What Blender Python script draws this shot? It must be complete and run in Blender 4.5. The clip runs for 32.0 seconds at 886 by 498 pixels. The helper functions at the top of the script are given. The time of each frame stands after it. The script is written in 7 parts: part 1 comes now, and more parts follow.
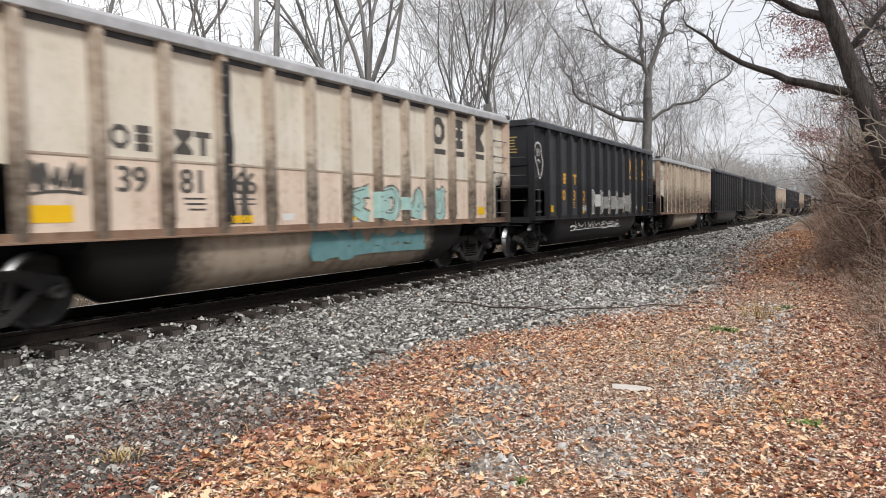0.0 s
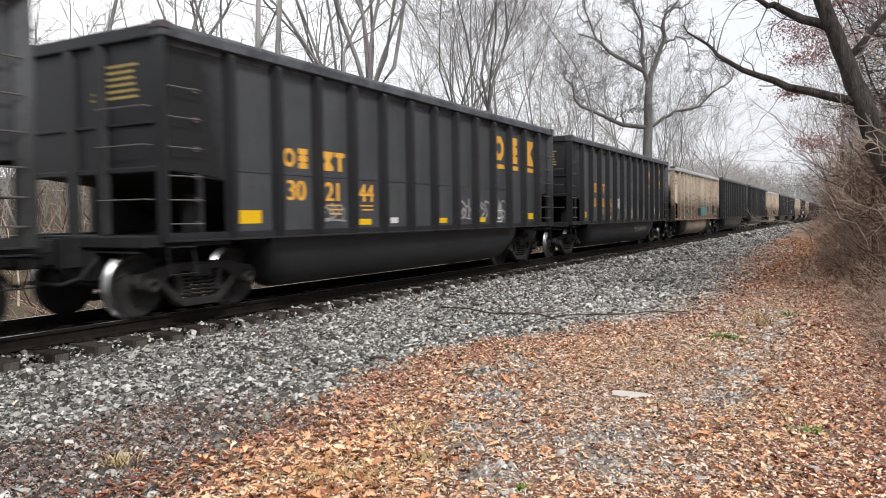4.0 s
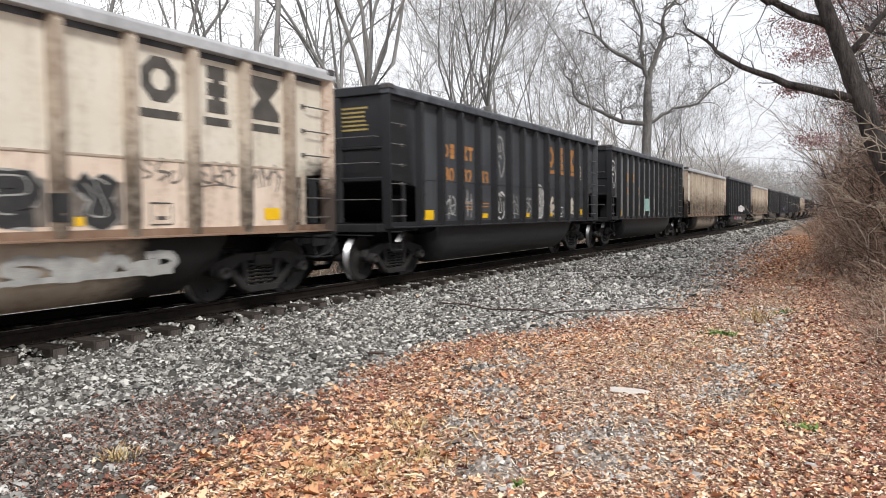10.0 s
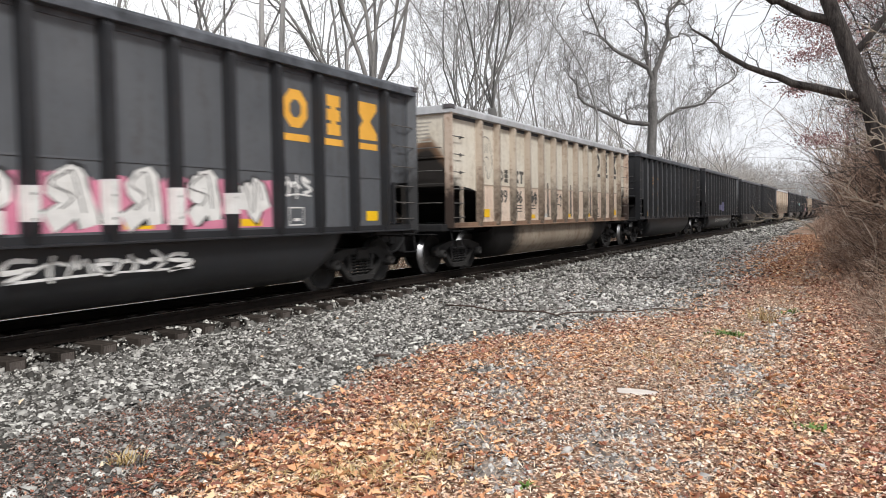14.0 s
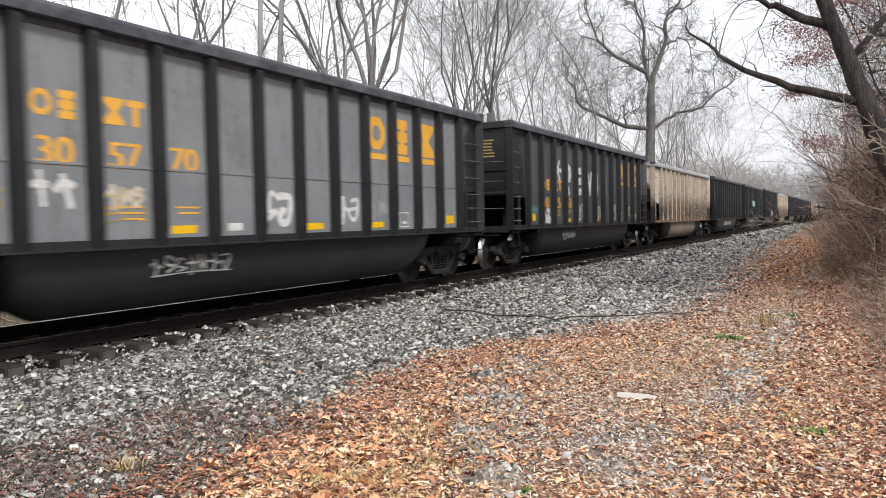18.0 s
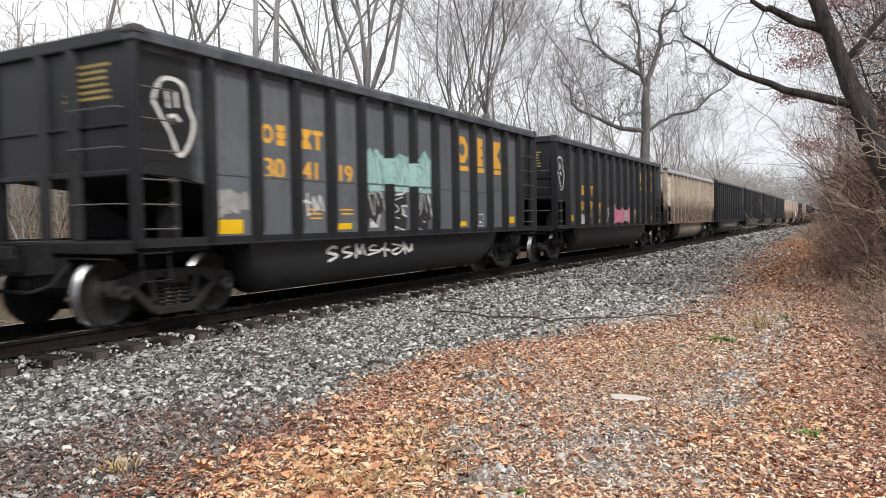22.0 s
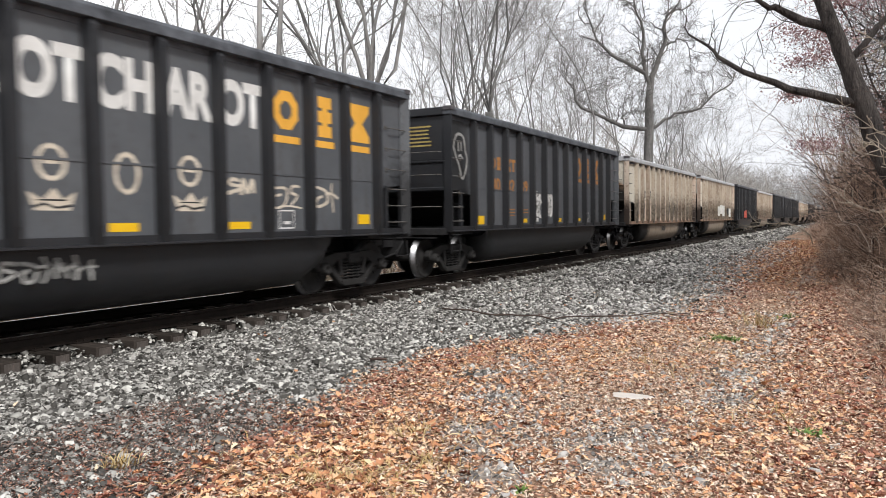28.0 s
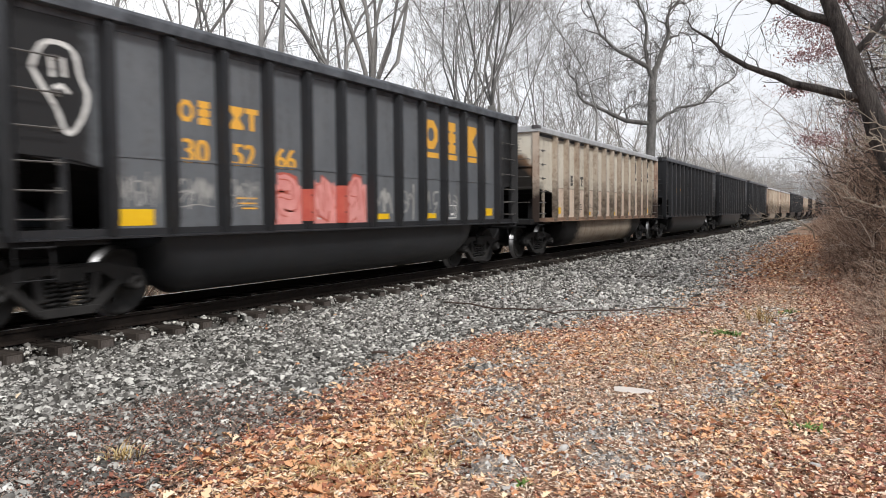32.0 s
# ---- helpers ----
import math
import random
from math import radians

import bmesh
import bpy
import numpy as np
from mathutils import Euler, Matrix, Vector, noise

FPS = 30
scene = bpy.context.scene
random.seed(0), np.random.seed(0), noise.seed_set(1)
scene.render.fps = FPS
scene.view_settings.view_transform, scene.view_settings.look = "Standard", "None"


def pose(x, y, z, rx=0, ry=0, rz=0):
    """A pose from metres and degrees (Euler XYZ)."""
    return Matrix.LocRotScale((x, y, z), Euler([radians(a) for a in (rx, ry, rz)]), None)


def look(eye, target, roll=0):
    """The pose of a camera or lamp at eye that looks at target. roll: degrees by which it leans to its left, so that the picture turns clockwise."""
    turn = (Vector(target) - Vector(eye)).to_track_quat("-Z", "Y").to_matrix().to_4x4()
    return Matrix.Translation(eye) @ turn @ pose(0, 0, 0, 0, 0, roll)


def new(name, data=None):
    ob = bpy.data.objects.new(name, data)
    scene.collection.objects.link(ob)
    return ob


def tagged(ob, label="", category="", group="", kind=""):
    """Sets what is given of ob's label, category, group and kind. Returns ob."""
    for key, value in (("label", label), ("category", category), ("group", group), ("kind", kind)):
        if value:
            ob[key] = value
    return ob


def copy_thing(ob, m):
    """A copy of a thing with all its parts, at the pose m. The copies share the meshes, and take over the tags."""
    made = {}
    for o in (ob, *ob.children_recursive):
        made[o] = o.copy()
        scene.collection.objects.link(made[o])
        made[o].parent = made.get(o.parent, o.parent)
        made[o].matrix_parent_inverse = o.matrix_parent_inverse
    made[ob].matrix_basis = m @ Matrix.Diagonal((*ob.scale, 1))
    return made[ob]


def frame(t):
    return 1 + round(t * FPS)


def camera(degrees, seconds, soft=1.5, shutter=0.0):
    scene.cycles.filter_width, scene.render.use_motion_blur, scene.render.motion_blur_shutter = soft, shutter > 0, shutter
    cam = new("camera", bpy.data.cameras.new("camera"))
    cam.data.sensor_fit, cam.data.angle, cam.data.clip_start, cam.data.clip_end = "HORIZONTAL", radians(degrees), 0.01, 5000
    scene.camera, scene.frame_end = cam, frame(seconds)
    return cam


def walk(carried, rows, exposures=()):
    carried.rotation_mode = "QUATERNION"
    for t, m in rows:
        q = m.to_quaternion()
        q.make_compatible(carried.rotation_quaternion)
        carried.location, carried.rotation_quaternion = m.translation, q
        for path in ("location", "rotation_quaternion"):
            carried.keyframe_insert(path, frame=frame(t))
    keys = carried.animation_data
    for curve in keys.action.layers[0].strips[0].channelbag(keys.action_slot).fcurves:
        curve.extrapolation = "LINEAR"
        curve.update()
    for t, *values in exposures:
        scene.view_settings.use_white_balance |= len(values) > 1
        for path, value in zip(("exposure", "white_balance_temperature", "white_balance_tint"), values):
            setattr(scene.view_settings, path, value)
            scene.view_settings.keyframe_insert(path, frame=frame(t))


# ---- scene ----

# The track runs along +Y; the railcars roll towards -Y. z = 0 is the level of the path.
EYE = (0.0, 0.0, 1.67)
TRACK_X = -9.40      # middle of the track
RAIL_Z = 0.35        # top of the rails
PITCH = 16.18        # railcar length over couplers


def aim(turn, tilt, lean):
    return pose(*EYE, 90 - tilt, 0, turn) @ pose(0, 0, 0, 0, 0, lean)


cam = camera(61.4, 32.0, soft=0.6, shutter=0.22)
# seconds, turn to the left of the track, tilt down, lean
walk(cam, [(t, aim(a, b, c)) for t, a, b, c in [
    (0, 28.57, 2.79, -0.98), (0.5, 28.53, 2.83, -0.97), (1, 28.50, 2.84, -0.95),
    (1.5, 28.50, 2.80, -0.91), (2, 28.56, 2.72, -0.88), (2.5, 28.62, 2.61, -0.85),
    (3, 28.64, 2.50, -0.83), (3.5, 28.62, 2.41, -0.84), (5.5, 28.48, 2.33, -0.44),
    (6, 28.50, 2.38, -0.47), (6.5, 28.53, 2.46, -0.51), (7, 28.53, 2.56, -0.53),
    (7.5, 28.52, 2.58, -0.53), (8, 28.50, 2.55, -0.52), (8.5, 28.50, 2.53, -0.48),
    (9, 28.50, 2.53, -0.47), (9.5, 28.51, 2.59, -0.49), (10, 28.49, 2.67, -0.55),
    (10.5, 28.47, 2.74, -0.64), (11, 28.44, 2.82, -0.69), (11.5, 28.46, 2.93, -0.72),
    (12, 28.54, 3.01, -0.77), (12.5, 28.65, 3.02, -0.79), (13, 28.78, 2.92, -0.83),
    (13.5, 28.88, 2.72, -0.88), (14, 28.92, 2.51, -0.95), (14.5, 28.93, 2.32, -0.98),
    (16.5, 28.78, 2.32, -1.01), (17, 28.79, 2.35, -1.07), (17.5, 28.83, 2.29, -1.09),
    (18, 28.84, 2.15, -1.14), (18.5, 28.82, 2.00, -1.21), (19, 28.77, 1.88, -1.21),
    (19.5, 28.69, 1.83, -1.22), (20, 28.61, 1.86, -1.21), (20.5, 28.53, 1.91, -1.15),
    (21, 28.48, 1.95, -1.06), (21.5, 28.45, 2.00, -0.99), (22, 28.45, 2.06, -0.95),
    (22.5, 28.47, 2.17, -0.91), (23, 28.49, 2.28, -0.95), (23.5, 28.50, 2.35, -1.02),
    (24, 28.52, 2.36, -1.06), (24.5, 28.53, 2.32, -1.06), (25, 28.55, 2.29, -1.05),
    (25.5, 28.57, 2.27, -1.02), (27.5, 28.62, 2.20, -0.70), (28, 28.66, 2.23, -0.69),
    (28.5, 28.70, 2.30, -0.70), (29, 28.75, 2.37, -0.71), (29.5, 28.79, 2.42, -0.70),
    (30, 28.83, 2.47, -0.66), (30.5, 28.84, 2.51, -0.62), (31, 28.82, 2.54, -0.59),
    (31.5, 28.79, 2.61, -0.56), (32, 28.79, 2.72, -0.49),
]], [(0, -0.04), (1, 0.05), (3, 0.05), (6, 0.11), (12, 0.12), (17, 0.12), (21, 0.05), (24, 0.11), (28, 0.11), (30, 0.05), (32, 0.03)])

# ---- light: bright overcast ----
world = bpy.data.worlds.new("overcast_sky")
scene.world = world
world.use_nodes = True
wt = world.node_tree
wt.nodes.clear()
sky = wt.nodes.new("ShaderNodeTexSky")
sky.sky_type = "NISHITA"
sky.sun_disc = False
sky.sun_elevation = radians(38)
sky.sun_rotation = radians(-60)
sky.dust_density = 4.0
grey = wt.nodes.new("ShaderNodeHueSaturation")
grey.inputs["Saturation"].default_value = 0.18
grey.inputs["Value"].default_value = 1.0
cloud = wt.nodes.new("ShaderNodeMix")
cloud.data_type = "RGBA"
cloud.inputs[0].default_value = 0.72
cloud.inputs[7].default_value = (8.4, 8.6, 9.15, 1)
bgn = wt.nodes.new("ShaderNodeBackground")
bgn.inputs["Strength"].default_value = 0.122
wout = wt.nodes.new("ShaderNodeOutputWorld")
wt.links.new(sky.outputs[0], grey.inputs["Color"])
wt.links.new(grey.outputs[0], cloud.inputs[6])
wt.links.new(cloud.outputs[2], bgn.inputs["Color"])
wt.links.new(bgn.outputs[0], wout.inputs[0])
sun_data = bpy.data.lights.new("sun", "SUN")
sun_data.energy = 2.8
sun_data.angle = radians(10)
sun_data.color = (1.0, 0.98, 0.945)
sun = new("sun", sun_data)
sun.matrix_world = look((20, -12, 30), (-4, 8, 0))

# ---- materials ----


def ramp(nt, fac, stops):
    n = nt.nodes.new("ShaderNodeValToRGB")
    e = n.color_ramp.elements
    while len(e) < len(stops):
        e.new(0.5)
    for el, (p, c) in zip(e, stops):
        el.position = p
        el.color = (*c, 1) if len(c) == 3 else c
    nt.links.new(fac, n.inputs[0])
    return n.outputs[0]


def noise_tex(nt, scale, detail=5.0, rough=0.6, vec=None, stretch=None):
    n = nt.nodes.new("ShaderNodeTexNoise")
    n.inputs["Scale"].default_value = scale
    n.inputs["Detail"].default_value = detail
    n.inputs["Roughness"].default_value = rough
    if vec is not None:
        if stretch:
            m = nt.nodes.new("ShaderNodeMapping")
            m.inputs["Scale"].default_value = stretch
            nt.links.new(vec, m.inputs[0])
            vec = m.outputs[0]
        nt.links.new(vec, n.inputs["Vector"])
    return n.outputs["Fac"]


def mix_col(nt, fac, a, b, mode="MIX"):
    n = nt.nodes.new("ShaderNodeMix")
    n.data_type = "RGBA"
    n.blend_type = mode
    for sock, v in ((n.inputs[0], fac), (n.inputs[6], a), (n.inputs[7], b)):
        if isinstance(v, bpy.types.NodeSocket):
            nt.links.new(v, sock)
        elif isinstance(v, (int, float)):
            sock.default_value = v
        else:
            sock.default_value = (*v, 1)
    return n.outputs[2]


def calc(nt, op, a, b=0.0, c=0.0, clamp=False):
    n = nt.nodes.new("ShaderNodeMath")
    n.operation = op
    n.use_clamp = clamp
    for sock, v in zip(n.inputs, (a, b, c)):
        if isinstance(v, bpy.types.NodeSocket):
            nt.links.new(v, sock)
        else:
            sock.default_value = v
    return n.outputs[0]


def base_mat(name, rough=0.7, metal=0.0, spec=0.4):
    m = bpy.data.materials.new(name)
    m.use_nodes = True
    nt = m.node_tree
    b = nt.nodes["Principled BSDF"]
    b.inputs["Roughness"].default_value = rough
    b.inputs["Metallic"].default_value = metal
    b.inputs["Specular IOR Level"].default_value = spec
    tc = nt.nodes.new("ShaderNodeTexCoord")
    return m, nt, b, tc.outputs["Object"]


def bump(nt, b, height, strength=0.3, dist=0.01):
    n = nt.nodes.new("ShaderNodeBump")
    n.inputs["Strength"].default_value = strength
    n.inputs["Distance"].default_value = dist
    nt.links.new(height, n.inputs["Height"])
    nt.links.new(n.outputs[0], b.inputs["Normal"])


def plain_mat(name, c1, c2, scale=6.0, rough=0.7, metal=0.0, grain=60.0, bumps=0.25, dist=0.004, by_object=0.0, stretch=None):
    """Two-scale mottled surface between two colours; by_object varies the tone from piece to piece."""
    m, nt, b, vec = base_mat(name, rough, metal)
    n1 = noise_tex(nt, scale, 4, 0.6, vec, stretch)
    n2 = noise_tex(nt, grain, 3, 0.6, vec, stretch)
    f = calc(nt, "ADD", calc(nt, "MULTIPLY", n1, 0.65), calc(nt, "MULTIPLY", n2, 0.35))
    if by_object:
        oi = nt.nodes.new("ShaderNodeObjectInfo")
        f = calc(nt, "ADD", f, calc(nt, "MULTIPLY", calc(nt, "SUBTRACT", oi.outputs["Random"], 0.5), by_object))
    nt.links.new(ramp(nt, f, [(0.32, c1), (0.68, c2)]), b.inputs["Base Color"])
    bump(nt, b, n2, bumps, dist)
    return m


def island_mat(name, stops, rough=0.8, grain=40.0, dark=0.25, spec=0.3):
    """Loose pieces joined in one mesh, each with a tone of its own."""
    m, nt, b, vec = base_mat(name, rough, 0, spec)
    g = nt.nodes.new("ShaderNodeNewGeometry")
    c = ramp(nt, g.outputs["Random Per Island"], stops)
    n = noise_tex(nt, grain, 3, 0.6, vec)
    c = mix_col(nt, calc(nt, "MULTIPLY", n, dark), c, (0.03, 0.025, 0.02))
    nt.links.new(c, b.inputs["Base Color"])
    bump(nt, b, n, 0.3, 0.004)
    return m


def car_paint(name, paint, paint2, rust, grime, rust_amount, end_grime, rough=0.6, reach=1.7, high=3.25, mid=8.09, half=7.33, front=0.0, vary=0.0, gloss=0.22, fall=1.5, arch=0.0):
    """Weathered railcar paint: blotches, vertical rust streaks, and coal grime on the end bays; y and z in the railcar's space."""
    m, nt, b, vec = base_mat(name, rough, 0, gloss)
    sep = nt.nodes.new("ShaderNodeSeparateXYZ")
    nt.links.new(vec, sep.inputs[0])
    oi = nt.nodes.new("ShaderNodeObjectInfo")
    off = nt.nodes.new("ShaderNodeVectorMath")
    off.operation = "ADD"
    sh = nt.nodes.new("ShaderNodeCombineXYZ")
    nt.links.new(calc(nt, "MULTIPLY", oi.outputs["Random"], 90.0), sh.inputs[0])
    nt.links.new(vec, off.inputs[0])
    nt.links.new(sh.outputs[0], off.inputs[1])
    v = off.outputs[0]
    big = noise_tex(nt, 0.9, 5, 0.6, v)
    fine = noise_tex(nt, 9.0, 5, 0.65, v)
    streak = noise_tex(nt, 5.0, 5, 0.7, v, (1, 1, 0.10))
    grain = noise_tex(nt, 70.0, 2, 0.5, v)
    c = mix_col(nt, ramp(nt, big, [(0.35, (0, 0, 0)), (0.7, (1, 1, 1))]), paint, paint2)
    rs = calc(nt, "ADD", calc(nt, "MULTIPLY", streak, 0.6), calc(nt, "MULTIPLY", fine, 0.4))
    c = mix_col(nt, calc(nt, "MULTIPLY", ramp(nt, rs, [(0.50, (0, 0, 0)), (0.66, (1, 1, 1))]), rust_amount), c, rust)
    # coal dust blown against both ends and settled on the lower third
    d = calc(nt, "SUBTRACT", half, calc(nt, "ABSOLUTE", calc(nt, "SUBTRACT", sep.outputs[1], mid)))
    e = calc(nt, "SUBTRACT", 1.0, calc(nt, "DIVIDE", d, reach), 0, True)
    low = calc(nt, "DIVIDE", calc(nt, "SUBTRACT", high, sep.outputs[2]), fall, 0, True)
    g = calc(nt, "MULTIPLY", calc(nt, "MULTIPLY", e, low), end_grime)
    if front:   # the leading end is black with coal from sill to top
        lead = calc(nt, "SUBTRACT", 1.0, calc(nt, "DIVIDE", calc(nt, "SUBTRACT", sep.outputs[1], 0.8), 1.9), 0, True)
        g = calc(nt, "ADD", g, calc(nt, "MULTIPLY", lead, front))
    g = calc(nt, "ADD", g, calc(nt, "MULTIPLY", calc(nt, "SUBTRACT", fine, 0.5), 0.5), 0, True)
    c = mix_col(nt, ramp(nt, g, [(0.28, (0, 0, 0)), (0.72, (1, 1, 1))]), c, grime)
    if vary:   # each rib weathered a little differently
        c = mix_col(nt, calc(nt, "MULTIPLY", oi.outputs["Random"], vary), c, rust)
    if arch:   # coal piled against the end panels has stained them in arches between the posts
        ax = calc(nt, "DIVIDE", calc(nt, "SUBTRACT", calc(nt, "ABSOLUTE", sep.outputs[0]), 0.85), 0.55)
        hill = calc(nt, "POWER", 2.718, calc(nt, "MULTIPLY", calc(nt, "MULTIPLY", ax, ax), -1.0))
        edge = calc(nt, "ADD", 2.55, calc(nt, "MULTIPLY", hill, 0.60))
        edge = calc(nt, "ADD", edge, calc(nt, "MULTIPLY", calc(nt, "SUBTRACT", big, 0.5), 0.7))
        wet = calc(nt, "DIVIDE", calc(nt, "SUBTRACT", edge, sep.outputs[2]), 0.5, 0, True)
        inner = calc(nt, "LESS_THAN", calc(nt, "ABSOLUTE", sep.outputs[0]), 1.41)
        wet = calc(nt, "MULTIPLY", calc(nt, "MULTIPLY", wet, inner), calc(nt, "MULTIPLY", arch, calc(nt, "LESS_THAN", d, 0.2)))
        c = mix_col(nt, ramp(nt, wet, [(0.0, (0, 0, 0)), (0.35, (1, 1, 1))]), c, rust)
        c = mix_col(nt, ramp(nt, wet, [(0.3, (0, 0, 0)), (0.85, (1, 1, 1))]), c, grime)
    nt.links.new(c, b.inputs["Base Color"])
    bump(nt, b, calc(nt, "ADD", fine, calc(nt, "MULTIPLY", grain, 0.3)), 0.25, 0.01)
    return m


M_TAN = car_paint("tan_paint", (0.738, 0.69, 0.598), (0.64, 0.578, 0.475), (0.22, 0.135, 0.085), (0.026, 0.023, 0.021), 0.38, 1.15, reach=1.25, high=2.6, fall=0.7, arch=1.0)
M_TAN_LOW = car_paint("lower_tan_paint", (0.78, 0.66, 0.55), (0.66, 0.52, 0.415), (0.25, 0.13, 0.08), (0.035, 0.028, 0.024), 0.6, 1.2)
M_RUST_SILL = car_paint("rusty_sill_paint", (0.30, 0.205, 0.145), (0.20, 0.125, 0.085), (0.14, 0.065, 0.038), (0.05, 0.035, 0.03), 0.8, 0.7)
M_TAN_RIB = car_paint("tan_rib_paint", (0.57, 0.50, 0.415), (0.46, 0.385, 0.305), (0.19, 0.115, 0.075), (0.03, 0.025, 0.02), 0.8, 0.6, vary=0.30)
M_POST_TAN = car_paint("tan_corner_post_paint", (0.60, 0.50, 0.41), (0.42, 0.30, 0.23), (0.17, 0.08, 0.05), (0.05, 0.036, 0.03), 0.95, 0.9, reach=1.4, high=2.7, fall=1.2)
M_GREY = car_paint("faded_black_paint", (0.052, 0.056, 0.064), (0.074, 0.078, 0.085), (0.034, 0.029, 0.026), (0.011, 0.0115, 0.013), 0.5, 0.9, 0.5, front=1.5, gloss=0.5)
M_SLATE = car_paint("faded_slate_paint", (0.113, 0.122, 0.135), (0.152, 0.161, 0.172), (0.062, 0.053, 0.047), (0.013, 0.013, 0.014), 0.5, 1.3, 0.5, 1.5, 4.6, 7.708, 6.95, front=1.3, gloss=0.5)
# the two paler dark paints hold some lens glare in their colour
M_GREY_MID = car_paint("glare_lifted_black_paint", (0.082, 0.088, 0.098), (0.112, 0.117, 0.126), (0.048, 0.041, 0.036), (0.012, 0.0125, 0.014), 0.5, 0.9, 0.52, front=1.4, gloss=0.5)
M_SLATE_PALE = car_paint("glare_paled_slate_paint", (0.205, 0.218, 0.233), (0.265, 0.275, 0.285), (0.105, 0.087, 0.077), (0.018, 0.018, 0.019), 0.5, 1.3, 0.55, 1.5, 4.6, 7.708, 6.95, front=1.3, gloss=0.45)
M_GREY_RIB = car_paint("black_rib_paint", (0.015, 0.016, 0.019), (0.023, 0.024, 0.027), (0.024, 0.019, 0.017), (0.009, 0.009, 0.010), 0.5, 0.5, 0.5, gloss=0.45)
# tub ends darken for black grime and for deep shade below the sill
M_TAN_TUB = car_paint("tan_tub_paint", (0.44, 0.37, 0.295), (0.34, 0.27, 0.205), (0.16, 0.09, 0.05), (0.012, 0.011, 0.011), 0.7, 2.9, 0.6, 5.0, 4.0)
# worn dark chord steel, also the colour of the shade strip below it
M_CHORD = plain_mat("worn_chord_and_shade", (0.022, 0.024, 0.028), (0.13, 0.14, 0.16), 2.2, 0.6, grain=9)
M_CHORD_TAN = plain_mat("pale_top_chord", (0.33, 0.335, 0.345), (0.55, 0.56, 0.58), 2.2, 0.6, grain=9)
M_CAP = plain_mat("dark_corner_steel", (0.03, 0.027, 0.03), (0.11, 0.10, 0.105), 5, 0.6, grain=30)
M_UNDER = plain_mat("underframe_grime", (0.016, 0.016, 0.017), (0.034, 0.033, 0.034), 3, 0.75, grain=40)
M_TRUCK = plain_mat("truck_iron", (0.011, 0.0105, 0.0105), (0.028, 0.026, 0.025), 5, 0.75, grain=50)
M_WHEEL = plain_mat("wheel_steel", (0.010, 0.0095, 0.0095), (0.025, 0.023, 0.022), 6, 0.65, grain=40)
M_TREAD = plain_mat("polished_tread", (0.30, 0.30, 0.31), (0.46, 0.46, 0.47), 8, 0.36, 1.0, bumps=0.05)
M_STEEL_ROD = plain_mat("worn_grab_iron", (0.06, 0.055, 0.052), (0.15, 0.14, 0.13), 8, 0.55)
M_YELLOW = plain_mat("yellow_lettering", (0.74, 0.37, 0.05), (0.86, 0.46, 0.075), 3, 0.65, bumps=0.1)
M_FADED_Y = plain_mat("faded_yellow_lettering", (0.30, 0.22, 0.07), (0.48, 0.36, 0.12), 6, 0.7, bumps=0.1)
M_ORANGE_Y = plain_mat("faded_orange_lettering", (0.38, 0.16, 0.05), (0.52, 0.25, 0.08), 6, 0.7, bumps=0.1)
M_BLACKL = plain_mat("black_lettering", (0.050, 0.047, 0.044), (0.115, 0.105, 0.094), 5, 0.7, bumps=0.1)
M_DIM = plain_mat("worn_stencil", (0.28, 0.255, 0.22), (0.52, 0.48, 0.42), 7, 0.7, bumps=0.1)
M_REFLECT = plain_mat("yellow_reflector", (0.82, 0.47, 0.01), (0.88, 0.55, 0.02), 8, 0.4, bumps=0.05)
M_WHITE = plain_mat("white_spray", (0.56, 0.55, 0.53), (0.82, 0.81, 0.79), 5, 0.7, bumps=0.1)
M_PALE = plain_mat("pale_grey_spray", (0.22, 0.22, 0.21), (0.45, 0.44, 0.42), 5, 0.7, bumps=0.1)
M_PINK = plain_mat("pink_spray", (0.55, 0.16, 0.26), (0.70, 0.28, 0.38), 4, 0.7, bumps=0.1)
M_SALMON = plain_mat("salmon_spray", (0.62, 0.22, 0.20), (0.78, 0.36, 0.33), 4, 0.7, bumps=0.1)
M_MAUVE = plain_mat("mauve_spray", (0.35, 0.22, 0.27), (0.60, 0.46, 0.50), 4, 0.7, bumps=0.1)
M_CREAM = plain_mat("cream_spray", (0.50, 0.43, 0.34), (0.74, 0.66, 0.55), 4, 0.7, bumps=0.1)
M_TEAL = plain_mat("teal_spray", (0.07, 0.17, 0.18), (0.16, 0.30, 0.31), 4, 0.7, bumps=0.1)
M_AQUA = plain_mat("aqua_spray", (0.26, 0.45, 0.42), (0.45, 0.63, 0.59), 4, 0.7, bumps=0.1)
M_LIME = plain_mat("pale_lime_spray", (0.52, 0.58, 0.30), (0.70, 0.72, 0.45), 4, 0.7, bumps=0.1)
M_STAIN = plain_mat("oily_stain", (0.10, 0.085, 0.075), (0.22, 0.19, 0.165), 5, 0.7, bumps=0.1)
M_GREEN = plain_mat("green_spray", (0.25, 0.45, 0.31), (0.45, 0.64, 0.47), 4, 0.7, bumps=0.1)
M_BLACK = plain_mat("black_spray", (0.015, 0.015, 0.016), (0.05, 0.05, 0.05), 5, 0.6, bumps=0.1)
M_BLUE = plain_mat("violet_spray", (0.09, 0.085, 0.16), (0.20, 0.19, 0.29), 5, 0.6, bumps=0.1)
M_RED = plain_mat("red_spray", (0.45, 0.08, 0.06), (0.55, 0.14, 0.10), 5, 0.6, bumps=0.1)
